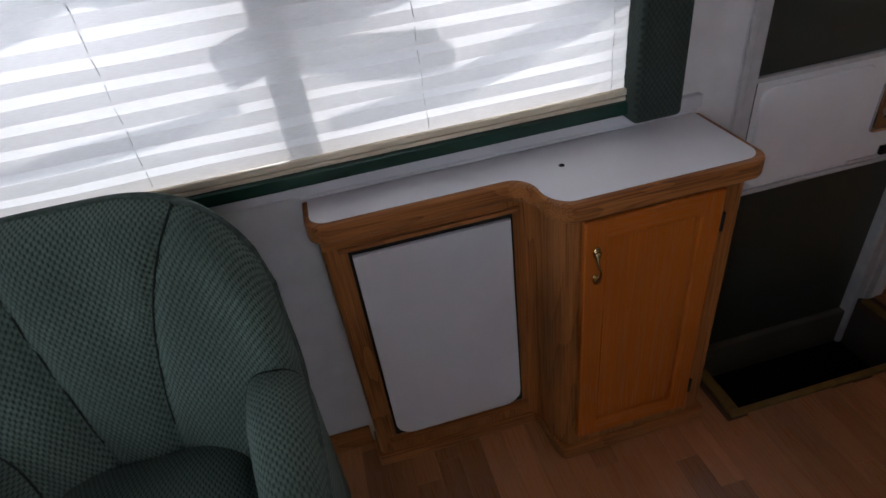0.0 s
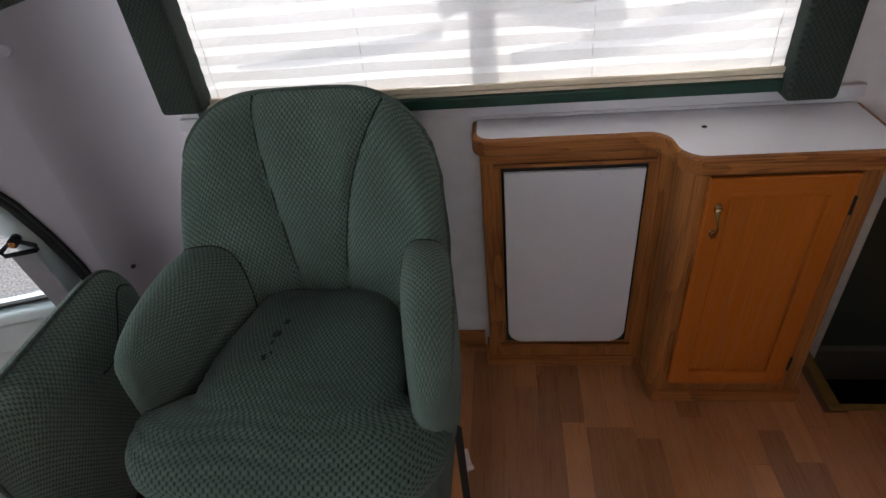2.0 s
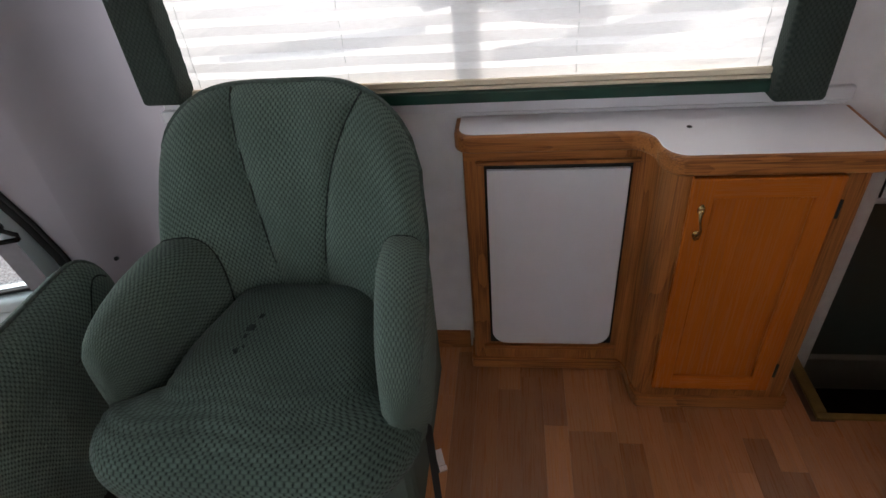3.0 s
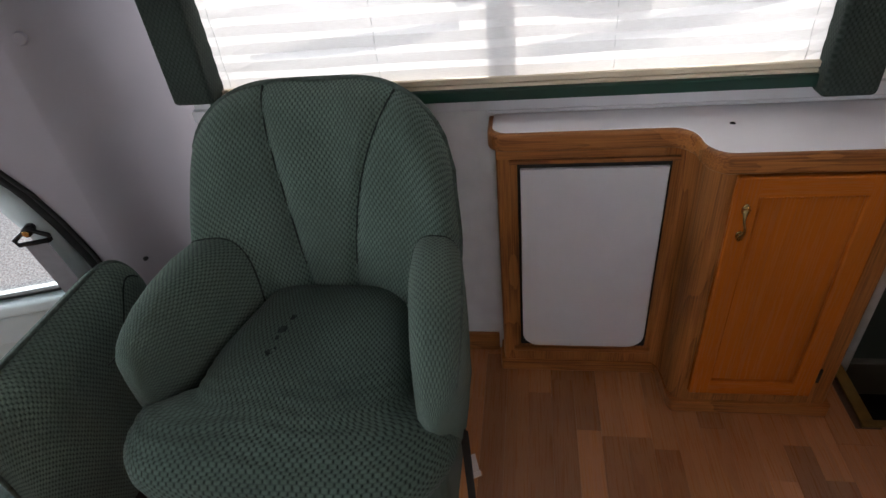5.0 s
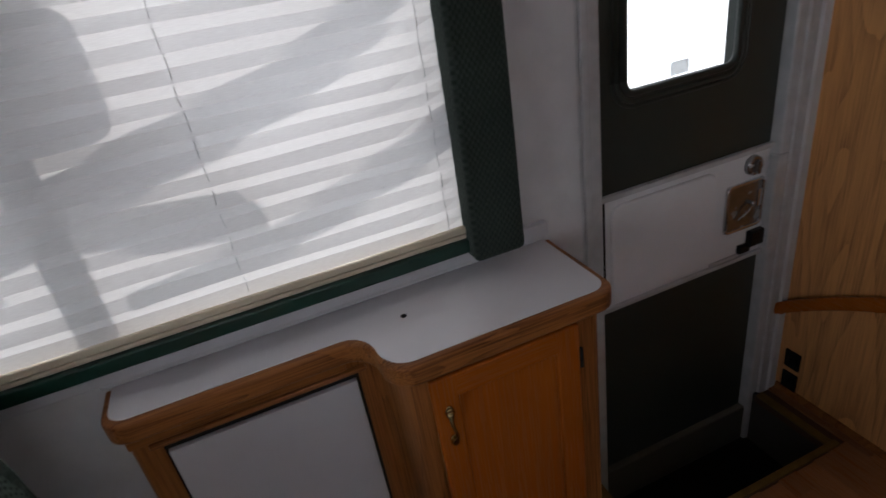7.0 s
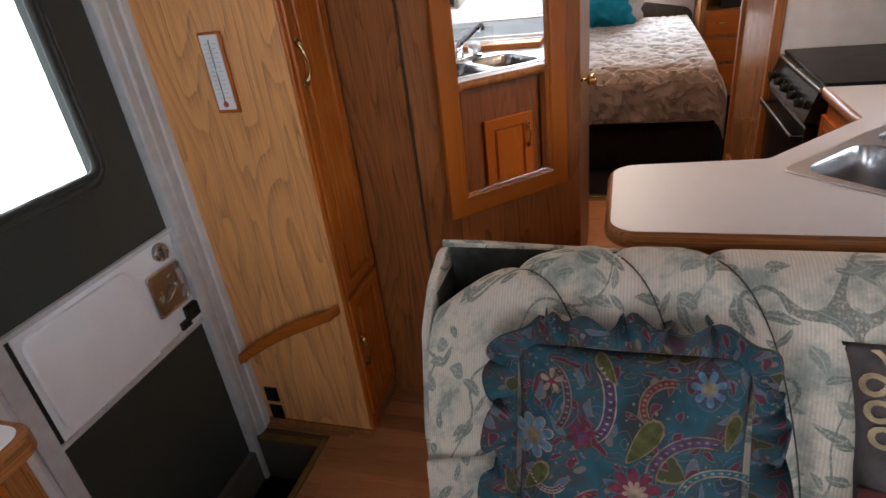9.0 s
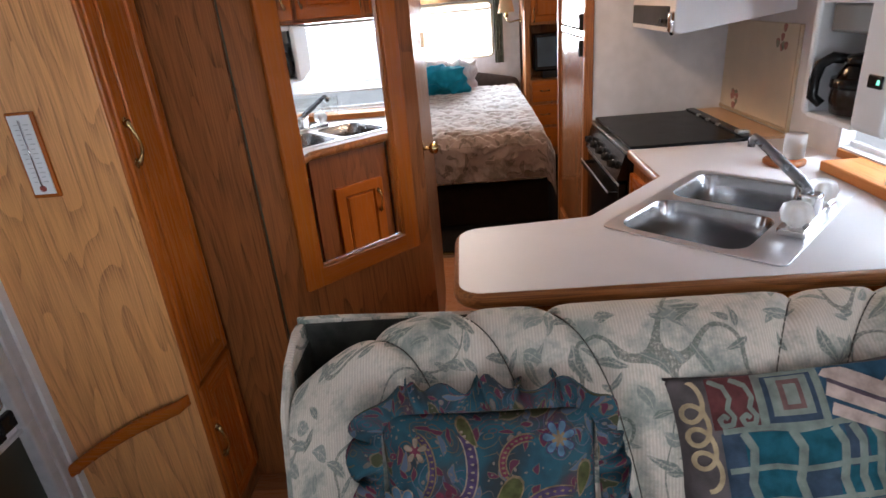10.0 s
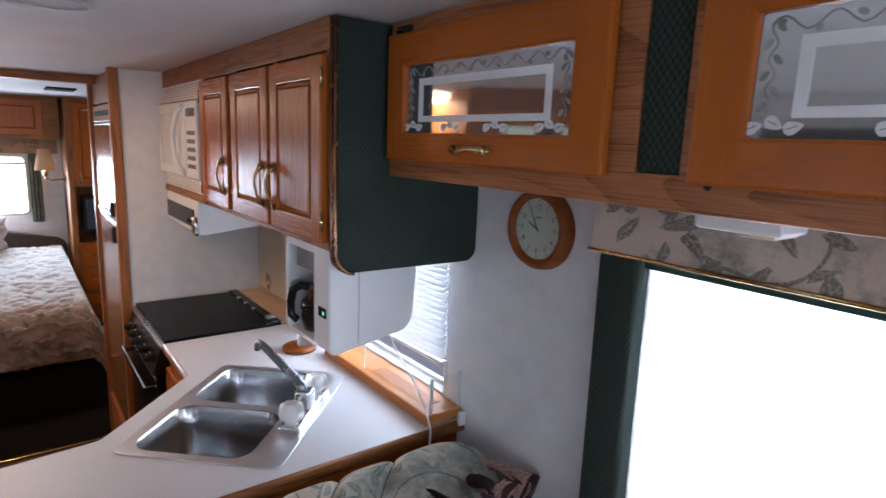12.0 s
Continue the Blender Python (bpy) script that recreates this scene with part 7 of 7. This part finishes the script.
part("tongue", join(box(-0.009, 0.009, -0.0015, 0.0015, -0.02, 0.022, 0.001), box(-0.012, 0.012, -0.005, 0.005, -0.026, -0.012, 0.003)), CHROME, bk, m=pose(-0.020, 0.60, 0.275, -50, 10, 30))

# ---- cab side: passenger seat, moulding, cab door ----
ps = thing("cab_seat", "green woven cab seat seen from behind", "seat", (-0.95, 0.5, 0))


def cab_back(s):
    def fn(u, v):
        a = 2 * u - 1
        k = v
        q = max(0.0, (abs(a) - 0.55) / 0.45)
        z = lerp(0.15, 0.655 - 0.15 * (1 - math.sqrt(max(0.0, 1 - q ** 2.3))), k)
        th_ = 0.065 * max(0.0, (1 - abs(a) ** 5) * (1 - max(0, (k - 0.5) / 0.5) ** 5)) ** 0.5
        return (lerp(-0.90, -0.850, k) + s * th_, 0.635 + 0.255 * a * lerp(0.9, 1.0, k), z)
    return fn


part("backrest", weld(join(surf(cab_back(-1), 48, 36), surf(cab_back(1), 48, 36, flip=True))), CHAIR, ps, smooth=True)
part("seat", box(-1.35, -0.92, 0.33, 0.82, 0.16, 0.34, 0.05, seg=4), PIPING, ps)
part("piping", tube(edge_of(cab_back(0.85)), 0.005, 8), PIPING, ps, smooth=True)
part("seam", tube([cab_back(1.01)(0.52 + 0.40 * k / 16, 0.70 + 0.22 * k / 16 - 0.05 * math.sin(k * 0.4)) for k in range(17)], 0.002, 6), SEAM_AND_CREASE, ps, smooth=True)
part("pedestal", box(-1.2, -0.86, 0.42, 0.72, 0.0, 0.165, 0.01), RUBBER, ps)

CW = Matrix(((-0.9535, 0.3013, 0, -0.765), (-0.3013, -0.9535, 0, 1.2), (0, 0, 1, 0), (0, 0, 0, 1)))  # x runs forward, y towards the room
curve = [(0.36, -0.2), (0.372, 0.36), (0.392, 0.48), (0.42, 0.588), (0.456, 0.69), (0.502, 0.772), (0.60, 0.87), (0.75, 0.95), (1.2, 1.02)]
sheet = [(0.34, -0.2), *curve, (1.2, 1.26), (0.34, 1.26)]
cwm = CW @ Matrix(((1, 0, 0, 0), (0, 0, 1, 0), (0, 1, 0, 0), (0, 0, 0, 1)))
mo = thing("cab_moulding", "smooth grey moulded panel behind the cab door", "wall panel", kind="structure")
part("sheet", prism(sheet, -0.012, 0.0, 0.0, m=cwm), CAB, mo)
part("curved_flank", join(*[surf(lambda u, v, d=d: (lerp(-0.06, 0.34, u), -d - 0.19 * max(0.0, 1 - max(0.0, lerp(-0.06, 0.34, u)) / 0.34) ** 1.6, lerp(-0.2, 1.26, v)), 24, 4, flip=d > 0) for d in (0.0, 0.012)]), CAB, mo, m=CW, smooth=True)
part("button", tube([(0.30, -0.008, 1.068), (0.30, 0.0, 1.068)], [0.017, 0.013], 16), CAB, mo, m=CW)
part("screw", tube([(0.275, -0.016, 0.42), (0.275, -0.008, 0.42)], [0.008, 0.005], 10), RUBBER, mo, m=CW)
part("weatherstrip", join(tube([(x + 0.004, 0.002, z) for x, z in curve], 0.007, 8), tube([(x + 0.03, -0.02, z - 0.012) for x, z in curve], 0.016, 8)), RUBBER, mo, m=CW, smooth=True)
solid("overcab_edge", box(-2.3, -0.72, 0.55, 1.2, 1.215, 1.31, 0.02, seg=3), GREEN, "dark green fabric edge of the bunk above the cab", "trim", "structure")
cd = thing("cab_door", "grey-green cab door with window, closed", "car door", (-1.5, 0.95, 0), kind="structure")
part("door_skin", join(wall_cells(0.36, 1.5, -0.2, 1.02, [(0.505, 1.3, 0.36, 0.88)], lambda a, b, c, d: box(a, b, -0.075, -0.045, c, d, 0.004)), box(0.40, 1.5, -0.05, -0.005, 0.30, 0.345, 0.014, seg=3), box(0.40, 1.5, -0.05, -0.03, 0.18, 0.29, 0.012, seg=3)), CABDOOR, cd, m=CW)
part("pillar_trim", join(tube([(0.50, -0.03, 0.30), (0.485, -0.03, 0.45), (0.50, -0.03, 0.58), (0.54, -0.03, 0.69), (0.62, -0.03, 0.78), (0.75, -0.03, 0.86), (1.2, -0.03, 0.93)], 0.042, 10)), CABDOOR, cd, m=CW, smooth=True)
part("window_seal", box(0.505, 1.3, -0.05, -0.03, 0.352, 0.362, 0.003), RUBBER, cd, m=CW)
cp_ = part("pane", box(0.50, 1.32, -0.066, -0.062, 0.35, 0.9, 0), PANE, cd, m=CW)
cp_.visible_shadow = False
bt = thing("seat_belt", "grey shoulder belt hanging from its pillar ring", "seat belt", (-1.25, 1.0, 0.3))
part("ring", join(tube([(0.465, 0.028, 0.56), (0.545, 0.03, 0.56), (0.55, 0.03, 0.575), (0.505, 0.03, 0.605), (0.462, 0.028, 0.575), (0.465, 0.028, 0.56)], 0.007, 8), tube([(0.505, 0.0, 0.598), (0.505, 0.04, 0.598)], 0.014, 12)), BLACK, bt, m=CW)
part("bolt", tube([(0.505, 0.04, 0.598), (0.505, 0.046, 0.598)], 0.009, 6), BRASS, bt, m=CW)
part("webbing", surf(lambda u, v: (lerp(0.475, 0.535, u) - 0.07 * v, 0.028 + 0.02 * v, 0.56 - 0.40 * v), 3, 10), worn("grey_webbing", rgb(128, 124, 128), 0.8, 0.05, 40), bt, m=CW)

# ---- bedroom ----
bed = thing("bed", "made bed with quilted leaf-print bedspread", "bed", (5.2, 0.1, 0))
part("base", box(4.20, 6.42, -0.53, 0.80, 0.0, 0.30, 0.01), worn("dark_bed_base", (0.012, 0.006, 0.004, 1), 0.9, 0.2, 20, fine=300, depth=0.3), bed)
part("mattress", box(4.18, 6.42, -0.54, 0.82, 0.30, 0.60, 0.05, seg=4), CREAM, bed)
QUILT = floral("leaf_quilt", (0.235, 0.175, 0.16, 1), (0.055, 0.040, 0.028, 1), (0.090, 0.066, 0.048, 1), cell=0.12, rib=False, blot=0.95, vines=0.0)

QUILT.node_tree.nodes["Principled BSDF"].inputs["Sheen Weight"].default_value = 1.0


def spread(u, v):
    """u across the bed, v from the pillows over the foot."""
    prof = [(6.3, 0.655), (5.6, 0.66), (4.9, 0.655), (4.30, 0.645), (4.19, 0.62), (4.145, 0.56), (4.13, 0.45), (4.12, 0.335)]
    t = v * (len(prof) - 1)
    i = min(int(t), len(prof) - 2)
    x, z = lerp(prof[i][0], prof[i + 1][0], t - i), lerp(prof[i][1], prof[i + 1][1], t - i)
    a = 2 * u - 1
    y = 0.13 - a * 0.70
    over = max(0.0, (abs(a) - 0.90) / 0.10)
    z -= 0.30 * over ** 1.5 * (1 if v < 0.6 else 0.4)
    fold = noise.noise(Vector((x * 10, y * 10, z * 10))) + 0.4 * noise.noise(Vector((x * 21, y * 21, z * 21 + 3)))
    puff = 0.008 - 0.017 * max(0.0, 1 - abs(fold) * 4.5) + 0.004 * noise.noise(Vector((x * 30, y * 30, z * 30)))
    hang = 0.012 * math.sin(y * 22) * smooth01((v - 0.65) / 0.35)
    return (x - hang + (0.5 * puff if v > 0.7 else 0), y, z + puff)


part("bedspread", surf(spread, 130, 190), QUILT, bed, "quilted leaf-print bedspread", smooth=True)
part("headboard", prism(rounded([(-0.56, 0.45, 0.01), (-0.56, 0.70, 0.10), (0.1, 0.83, 0.5), (0.80, 0.70, 0.10), (0.80, 0.45, 0.01)]), 6.40, 6.46, 0.012, m=Matrix(((0, 0, 1, 0), (1, 0, 0, 0), (0, 1, 0, 0), (0, 0, 0, 1)))), worn("dark_grey_upholstery", rgb(74, 66, 62), 0.9, 0.1, 30, fine=300, depth=0.4), bed, "dark padded headboard")


def crumple(w, h, t, seed, amp=0.02):
    bm = pillow_mesh(w, h, t, 40, 40)
    for v in bm.verts:
        q = v.co * 11 + Vector((seed, seed, 0))
        v.co += Vector((noise.noise(q), noise.noise(q + Vector((5, 0, 0))), noise.noise(q + Vector((0, 7, 0))))) * amp
        q = v.co * 26 + Vector((seed, 0, seed))
        v.co += v.co.normalized() * noise.noise(q) * amp * 0.5
    return bm


TEALP = worn("turquoise_cotton", (0.012, 0.22, 0.33, 1), 0.75, 0.1, 9, fine=300, depth=0.3)
tp = thing("turquoise_pillow", "crumpled turquoise pillow on the bed", "pillow")
tp.matrix_world = pose(5.92, 0.20, 0.79, 48, 0, -100)
part("cushion", crumple(0.46, 0.36, 0.20, 2, 0.035), TEALP, tp, smooth=True)
tp2 = thing("turquoise_pillow", "crumpled turquoise pillow on the bed", "pillow")
tp2.matrix_world = pose(5.95, 0.48, 0.79, 48, 0, -80)
part("cushion", crumple(0.40, 0.30, 0.16, 9, 0.035), TEALP, tp2, smooth=True)
PKP = floral("pale_striped_cotton", (0.62, 0.56, 0.56, 1), (0.40, 0.34, 0.34, 1), (0.5, 0.45, 0.46, 1), cell=0.08, rib=True, blot=0.3)
bp = thing("pale_pillow", "rumpled pale patterned pillow against the headboard", "pillow")
bp.matrix_world = pose(6.25, 0.16, 0.78, 25, 0, -92)
part("cushion", crumple(0.60, 0.34, 0.16, 4, 0.03), PKP, bp, smooth=True)

w4 = thing("window_4", "rear bedroom window with rounded pale frame", "window", (XR, 0.05, 0.93), kind="structure")
fr4 = rect(-0.305, 0.425, 0.925, 1.43, 0.05)
part("window_frame", join(tube([(XR - 0.003, y, z) for y, z in [*fr4, fr4[0]]], 0.012, 8), box(XR - 0.006, XR + 0.006, -0.30, 0.42, 1.355, 1.375, 0.002)), CREAM, w4)
p4 = part("pane", box(XR + 0.02, XR + 0.024, -0.31, 0.43, 0.92, 1.43, 0), PANE, w4)
p4.visible_shadow = False
part("upper_blind", box(XR - 0.004, XR + 0.004, -0.29, 0.41, 1.376, 1.42, 0.001), BLIND, w4)
bdr = thing("window_drape", "narrow sage green drape beside the bedroom window", "drape", (6.44, -0.37, 0.85))
part("cloth", surf(lambda u, v: (6.46 + 0.012 * math.sin(u * 19), -0.325 - 0.085 * u, lerp(0.855, 1.47, v)), 24, 8), worn("sage_drape", (0.12, 0.135, 0.105, 1), 0.9, 0.2, 30, fine=300, depth=0.4), bdr, smooth=True)
bv = thing("bedroom_valance", "brown leaf-print valance over the bedroom window", "valance", (6.4, 0.05, 1.45))
VAL2 = floral("brown_leaf_valance", (0.30, 0.21, 0.14, 1), (0.12, 0.085, 0.055, 1), (0.2, 0.15, 0.10, 1), cell=0.12, rib=False)
part("cloth_face", surf(lambda u, v: (6.42 + 0.004 * math.sin(u * 40), 0.46 - 1.0 * u, 1.455 + 0.15 * v), 40, 4), VAL2, bv)
part("board", box(6.425, 6.49, -0.54, 0.46, 1.46, 1.6, 0.002), CREAM, bv)
bc = thing("bedroom_cabinet", "oak overhead cabinet above the bed", "cabinet", (6.2, -0.08, 1.6))
part("body", box(6.12, 6.49, -0.55, 0.9, 1.585, ZC - 0.001, 0.002), OAK["y"], bc)
cab_door(bc, Matrix.Translation((6.119, 0.28, 1.615)) @ Matrix.Rotation(-math.pi / 2, 4, "Z"), 0.72, 0.285, (HONEY["z"], HONEY["y"]), stile=0.05, pull_at=(0.36, 0.045), pull_turn=math.pi / 2)
cab_door(bc, Matrix.Translation((6.119, 0.86, 1.615)) @ Matrix.Rotation(-math.pi / 2, 4, "Z"), 0.54, 0.285, (HONEY["z"], HONEY["y"]), stile=0.05, pull_at=(0.27, 0.045), pull_turn=math.pi / 2)
rl = thing("reading_light", "small lit twin reading light under the bedroom cabinet", "light", (6.30, 0.28, 1.585))
part("case", box(6.26, 6.34, 0.17, 0.39, 1.568, 1.584, 0.004), WHITE, rl)
for y in (0.225, 0.335):
    part("lens", box(6.27, 6.33, y - 0.04, y + 0.04, 1.558, 1.568, 0.003), glow("reading_lens", (1.0, 0.70, 0.42, 1), 6.0), rl, "glowing warm lens")
lamp("reading_bulb", "AREA", look((6.33, 0.28, 1.553), (6.42, 0.28, 1.40)), 1.6, WARM, (0.05, 0.2))
wr = thing("bedroom_wardrobe", "tall oak wardrobe unit beside the bed", "wardrobe", (6.2, -0.85, 0))
part("body", join(box(5.98, 6.49, YD, -0.575, 0.0, 0.72, 0.003), box(6.25, 6.49, YD, -0.575, 0.72, 1.20, 0.003), box(5.98, 6.49, -0.62, -0.575, 0.72, 1.2, 0.003), box(5.98, 6.49, YD, -0.575, 1.20, ZC - 0.001, 0.003)), OAK["z"], wr)
cab_door(wr, Matrix.Translation((5.979, -0.63, 1.225)) @ Matrix.Rotation(-math.pi / 2, 4, "Z"), 0.44, 0.66, (HONEY["z"], HONEY["y"]), stile=0.05, pull_at=(0.03, 0.06))
for z in (0.08, 0.30, 0.52):
    d = part("drawer_front", box(5.962, 5.98, -1.07, -0.63, z, z + 0.19, 0.004), HONEY["y"], wr)
    part("handle", pull(Matrix.Translation((5.962, -0.75, z + 0.1)) @ Matrix.Rotation(-math.pi / 2, 4, "Z") @ Matrix.Rotation(math.pi / 2, 4, "Y"), 0.07), BRASS, d, smooth=True)
part("side_panel", join(*[box(5.975, 6.0, -0.577, -0.572, 0.3, 0.7, 0.001)]), OAK["z"], wr)
part("alarm", box(5.965, 5.979, -0.76, -0.70, 1.80, 1.87, 0.004), WHITE, wr, "small white alarm box")
tv = thing("small_screen", "small dark screen in the wardrobe niche", "screen", (6.05, -0.8, 0.74))
part("case", box(6.02, 6.22, -0.98, -0.66, 0.79, 1.12, 0.02, seg=3), BLACK, tv)
part("glass", box(6.012, 6.022, -0.95, -0.69, 0.83, 1.09, 0.004), worn("dark_blue_glass", (0.05, 0.08, 0.10, 1), 0.1), tv)
part("stand", box(6.05, 6.2, -0.90, -0.74, 0.72, 0.79, 0.005), BLACK, tv)
wl = thing("wall_lamp", "brass wall lamp with cream pleated shade", "lamp", (6.2, -0.5, 1.25))
part("shade", tube_free([[Vector((6.2 + r * math.cos(a), -0.43 + r * math.sin(a), z)) for a in [2 * math.pi * k / 28 for k in range(28)]] for r, z in ((0.075, 1.325), (0.045, 1.50), (0.043, 1.50), (0.073, 1.325))], caps=False), worn("cream_shade_cloth", rgb(222, 190, 150), 0.9), wl, "cream shade", smooth=True)
part("arm", tube([(6.2, -0.43, 1.33), (6.2, -0.43, 1.255), (6.2, -0.46, 1.235), (6.2, -0.52, 1.245), (6.2, -0.572, 1.25)], 0.007, 8), BRASS, wl, smooth=True)
part("socket", lathe([(0.012, 0), (0.018, 0.01), (0.018, 0.05), (0.012, 0.06)], 14, (6.2, -0.43, 1.28)), BRASS, wl)
part("back_plate", tube([(6.2, -0.574, 1.25), (6.2, -0.562, 1.25)], [0.035, 0.028], 16), BRASS, wl)


# ---- ceiling fixtures ----
def ceiling_light(x, y, power, label):
    c = thing("ceiling_light", label, "ceiling light", (x, y, ZC), group="warm ceiling lights")
    part("tray", box(x - 0.125, x + 0.125, y - 0.15, y + 0.15, ZC - 0.018, ZC - 0.001, 0.005), WHITE, c)
    for s in (-1, 1):
        part("lens", box(x - 0.11, x + 0.11, y + s * 0.072 - 0.066, y + s * 0.072 + 0.066, ZC - 0.048, ZC - 0.018, 0.012, seg=3), glow("warm_lens", (1.0, 0.62, 0.38, 1), 5.0), c, "glowing frosted lens")
    lamp("bulb", "AREA", look((x, y, ZC - 0.055), (x + 0.0001, y, 0)), power, WARM, (0.2, 0.26))


ceiling_light(2.64, 0.03, 6.5, "lit double ceiling light over the corridor")
ceiling_light(4.15, 0.08, 9, "lit double ceiling light over the bed")
vt = thing("ceiling_vent", "small dark ceiling vent in the bedroom", "vent", (4.85, -0.49, ZC))
part("grille", join(*[box(4.72 + 0.035 * i, 4.74 + 0.035 * i, -0.57, -0.41, ZC - 0.012, ZC - 0.001, 0.001) for i in range(8)]), RUBBER, vt)
lp = thing("ceiling_ring", "shallow white ring fitting on the ceiling", "ceiling fitting", (1.75, -0.27, ZC))
part("ring", tube_free([[Vector((1.78 + r * math.cos(a), -0.27 + r * math.sin(a), ZC - z)) for a in [2 * math.pi * k / 36 for k in range(36)]] for r, z in ((0.085, 0.001), (0.085, 0.004), (0.078, 0.007), (0.074, 0.004), (0.074, 0.001))], caps=False), CEILING, lp, smooth=True)

# ---- floor strips ----
random.seed(3)
STRIP = oak("laminate_strip", (0.345, 0.148, 0.060, 1), (0.19, 0.072, 0.026, 1), "y", rough=0.27, rings=4, streak=0.25, bands=0.4, gloss=0.5)
snt = STRIP.node_tree
sb_ = snt.nodes["Principled BSDF"]
src = sb_.inputs["Base Color"].links[0].from_socket
hsv = nd(snt, "HueSaturation", Color=src, Hue=0.5, Saturation=1.0)
snt.links.new(nd(snt, "MapRange", Value=snt.nodes.new("ShaderNodeObjectInfo").outputs["Random"], To_Min=0.74, To_Max=1.42).outputs[0], hsv.inputs["Value"])
snt.links.new(hsv.outputs[0], sb_.inputs["Base Color"])
strip_mesh = {}


def strip(x0, x1, y0, y1):
    key = (round(x1 - x0, 3), round(y1 - y0, 2))
    if key not in strip_mesh:
        bm = box(0, key[0] - 0.0003, 0, key[1] - 0.0003, -0.006, 0.0, 0.0003, seg=1)
        me = bpy.data.meshes.new("floor_strip")
        bm.to_mesh(me)
        bm.free()
        me.materials.append(STRIP)
        strip_mesh[key] = me
    ob = new("floor_strip", strip_mesh[key])
    ob.location = (x0, y0, 0)
    ob.parent = floor


SWD = 0.065
far = []
for i in range(-37, 58):
    x0 = 0.027 + i * SWD
    if x0 + SWD > 3.73:
        continue
    near = -0.3 < x0 < 2.0
    y = YD + 0.001 - random.uniform(0, 0.3)
    while y < YP:
        ln = random.choice((0.36, 0.48, 0.54, 0.66))
        a, b = max(y, YD), min(y + ln, YP)
        y += ln
        if b - a < 0.02:
            continue
        xa, xb = x0, x0 + SWD
        if xb > WELL[0] and xa < WELL[1] and b > WELL[2] - 0.02:
            if a >= WELL[2] - 0.02:
                continue
            b = WELL[2] - 0.02
        if near and b > 0.0 and a < 1.2:
            strip(xa, xb, a, round(b, 3))
        else:
            far.append(box(xa, xb - 0.0008, a, b - 0.0008, -0.006, 0.0, 0, seg=1))
tagged(part("floor_strips", join(*far), STRIP, floor), kind="stuff")
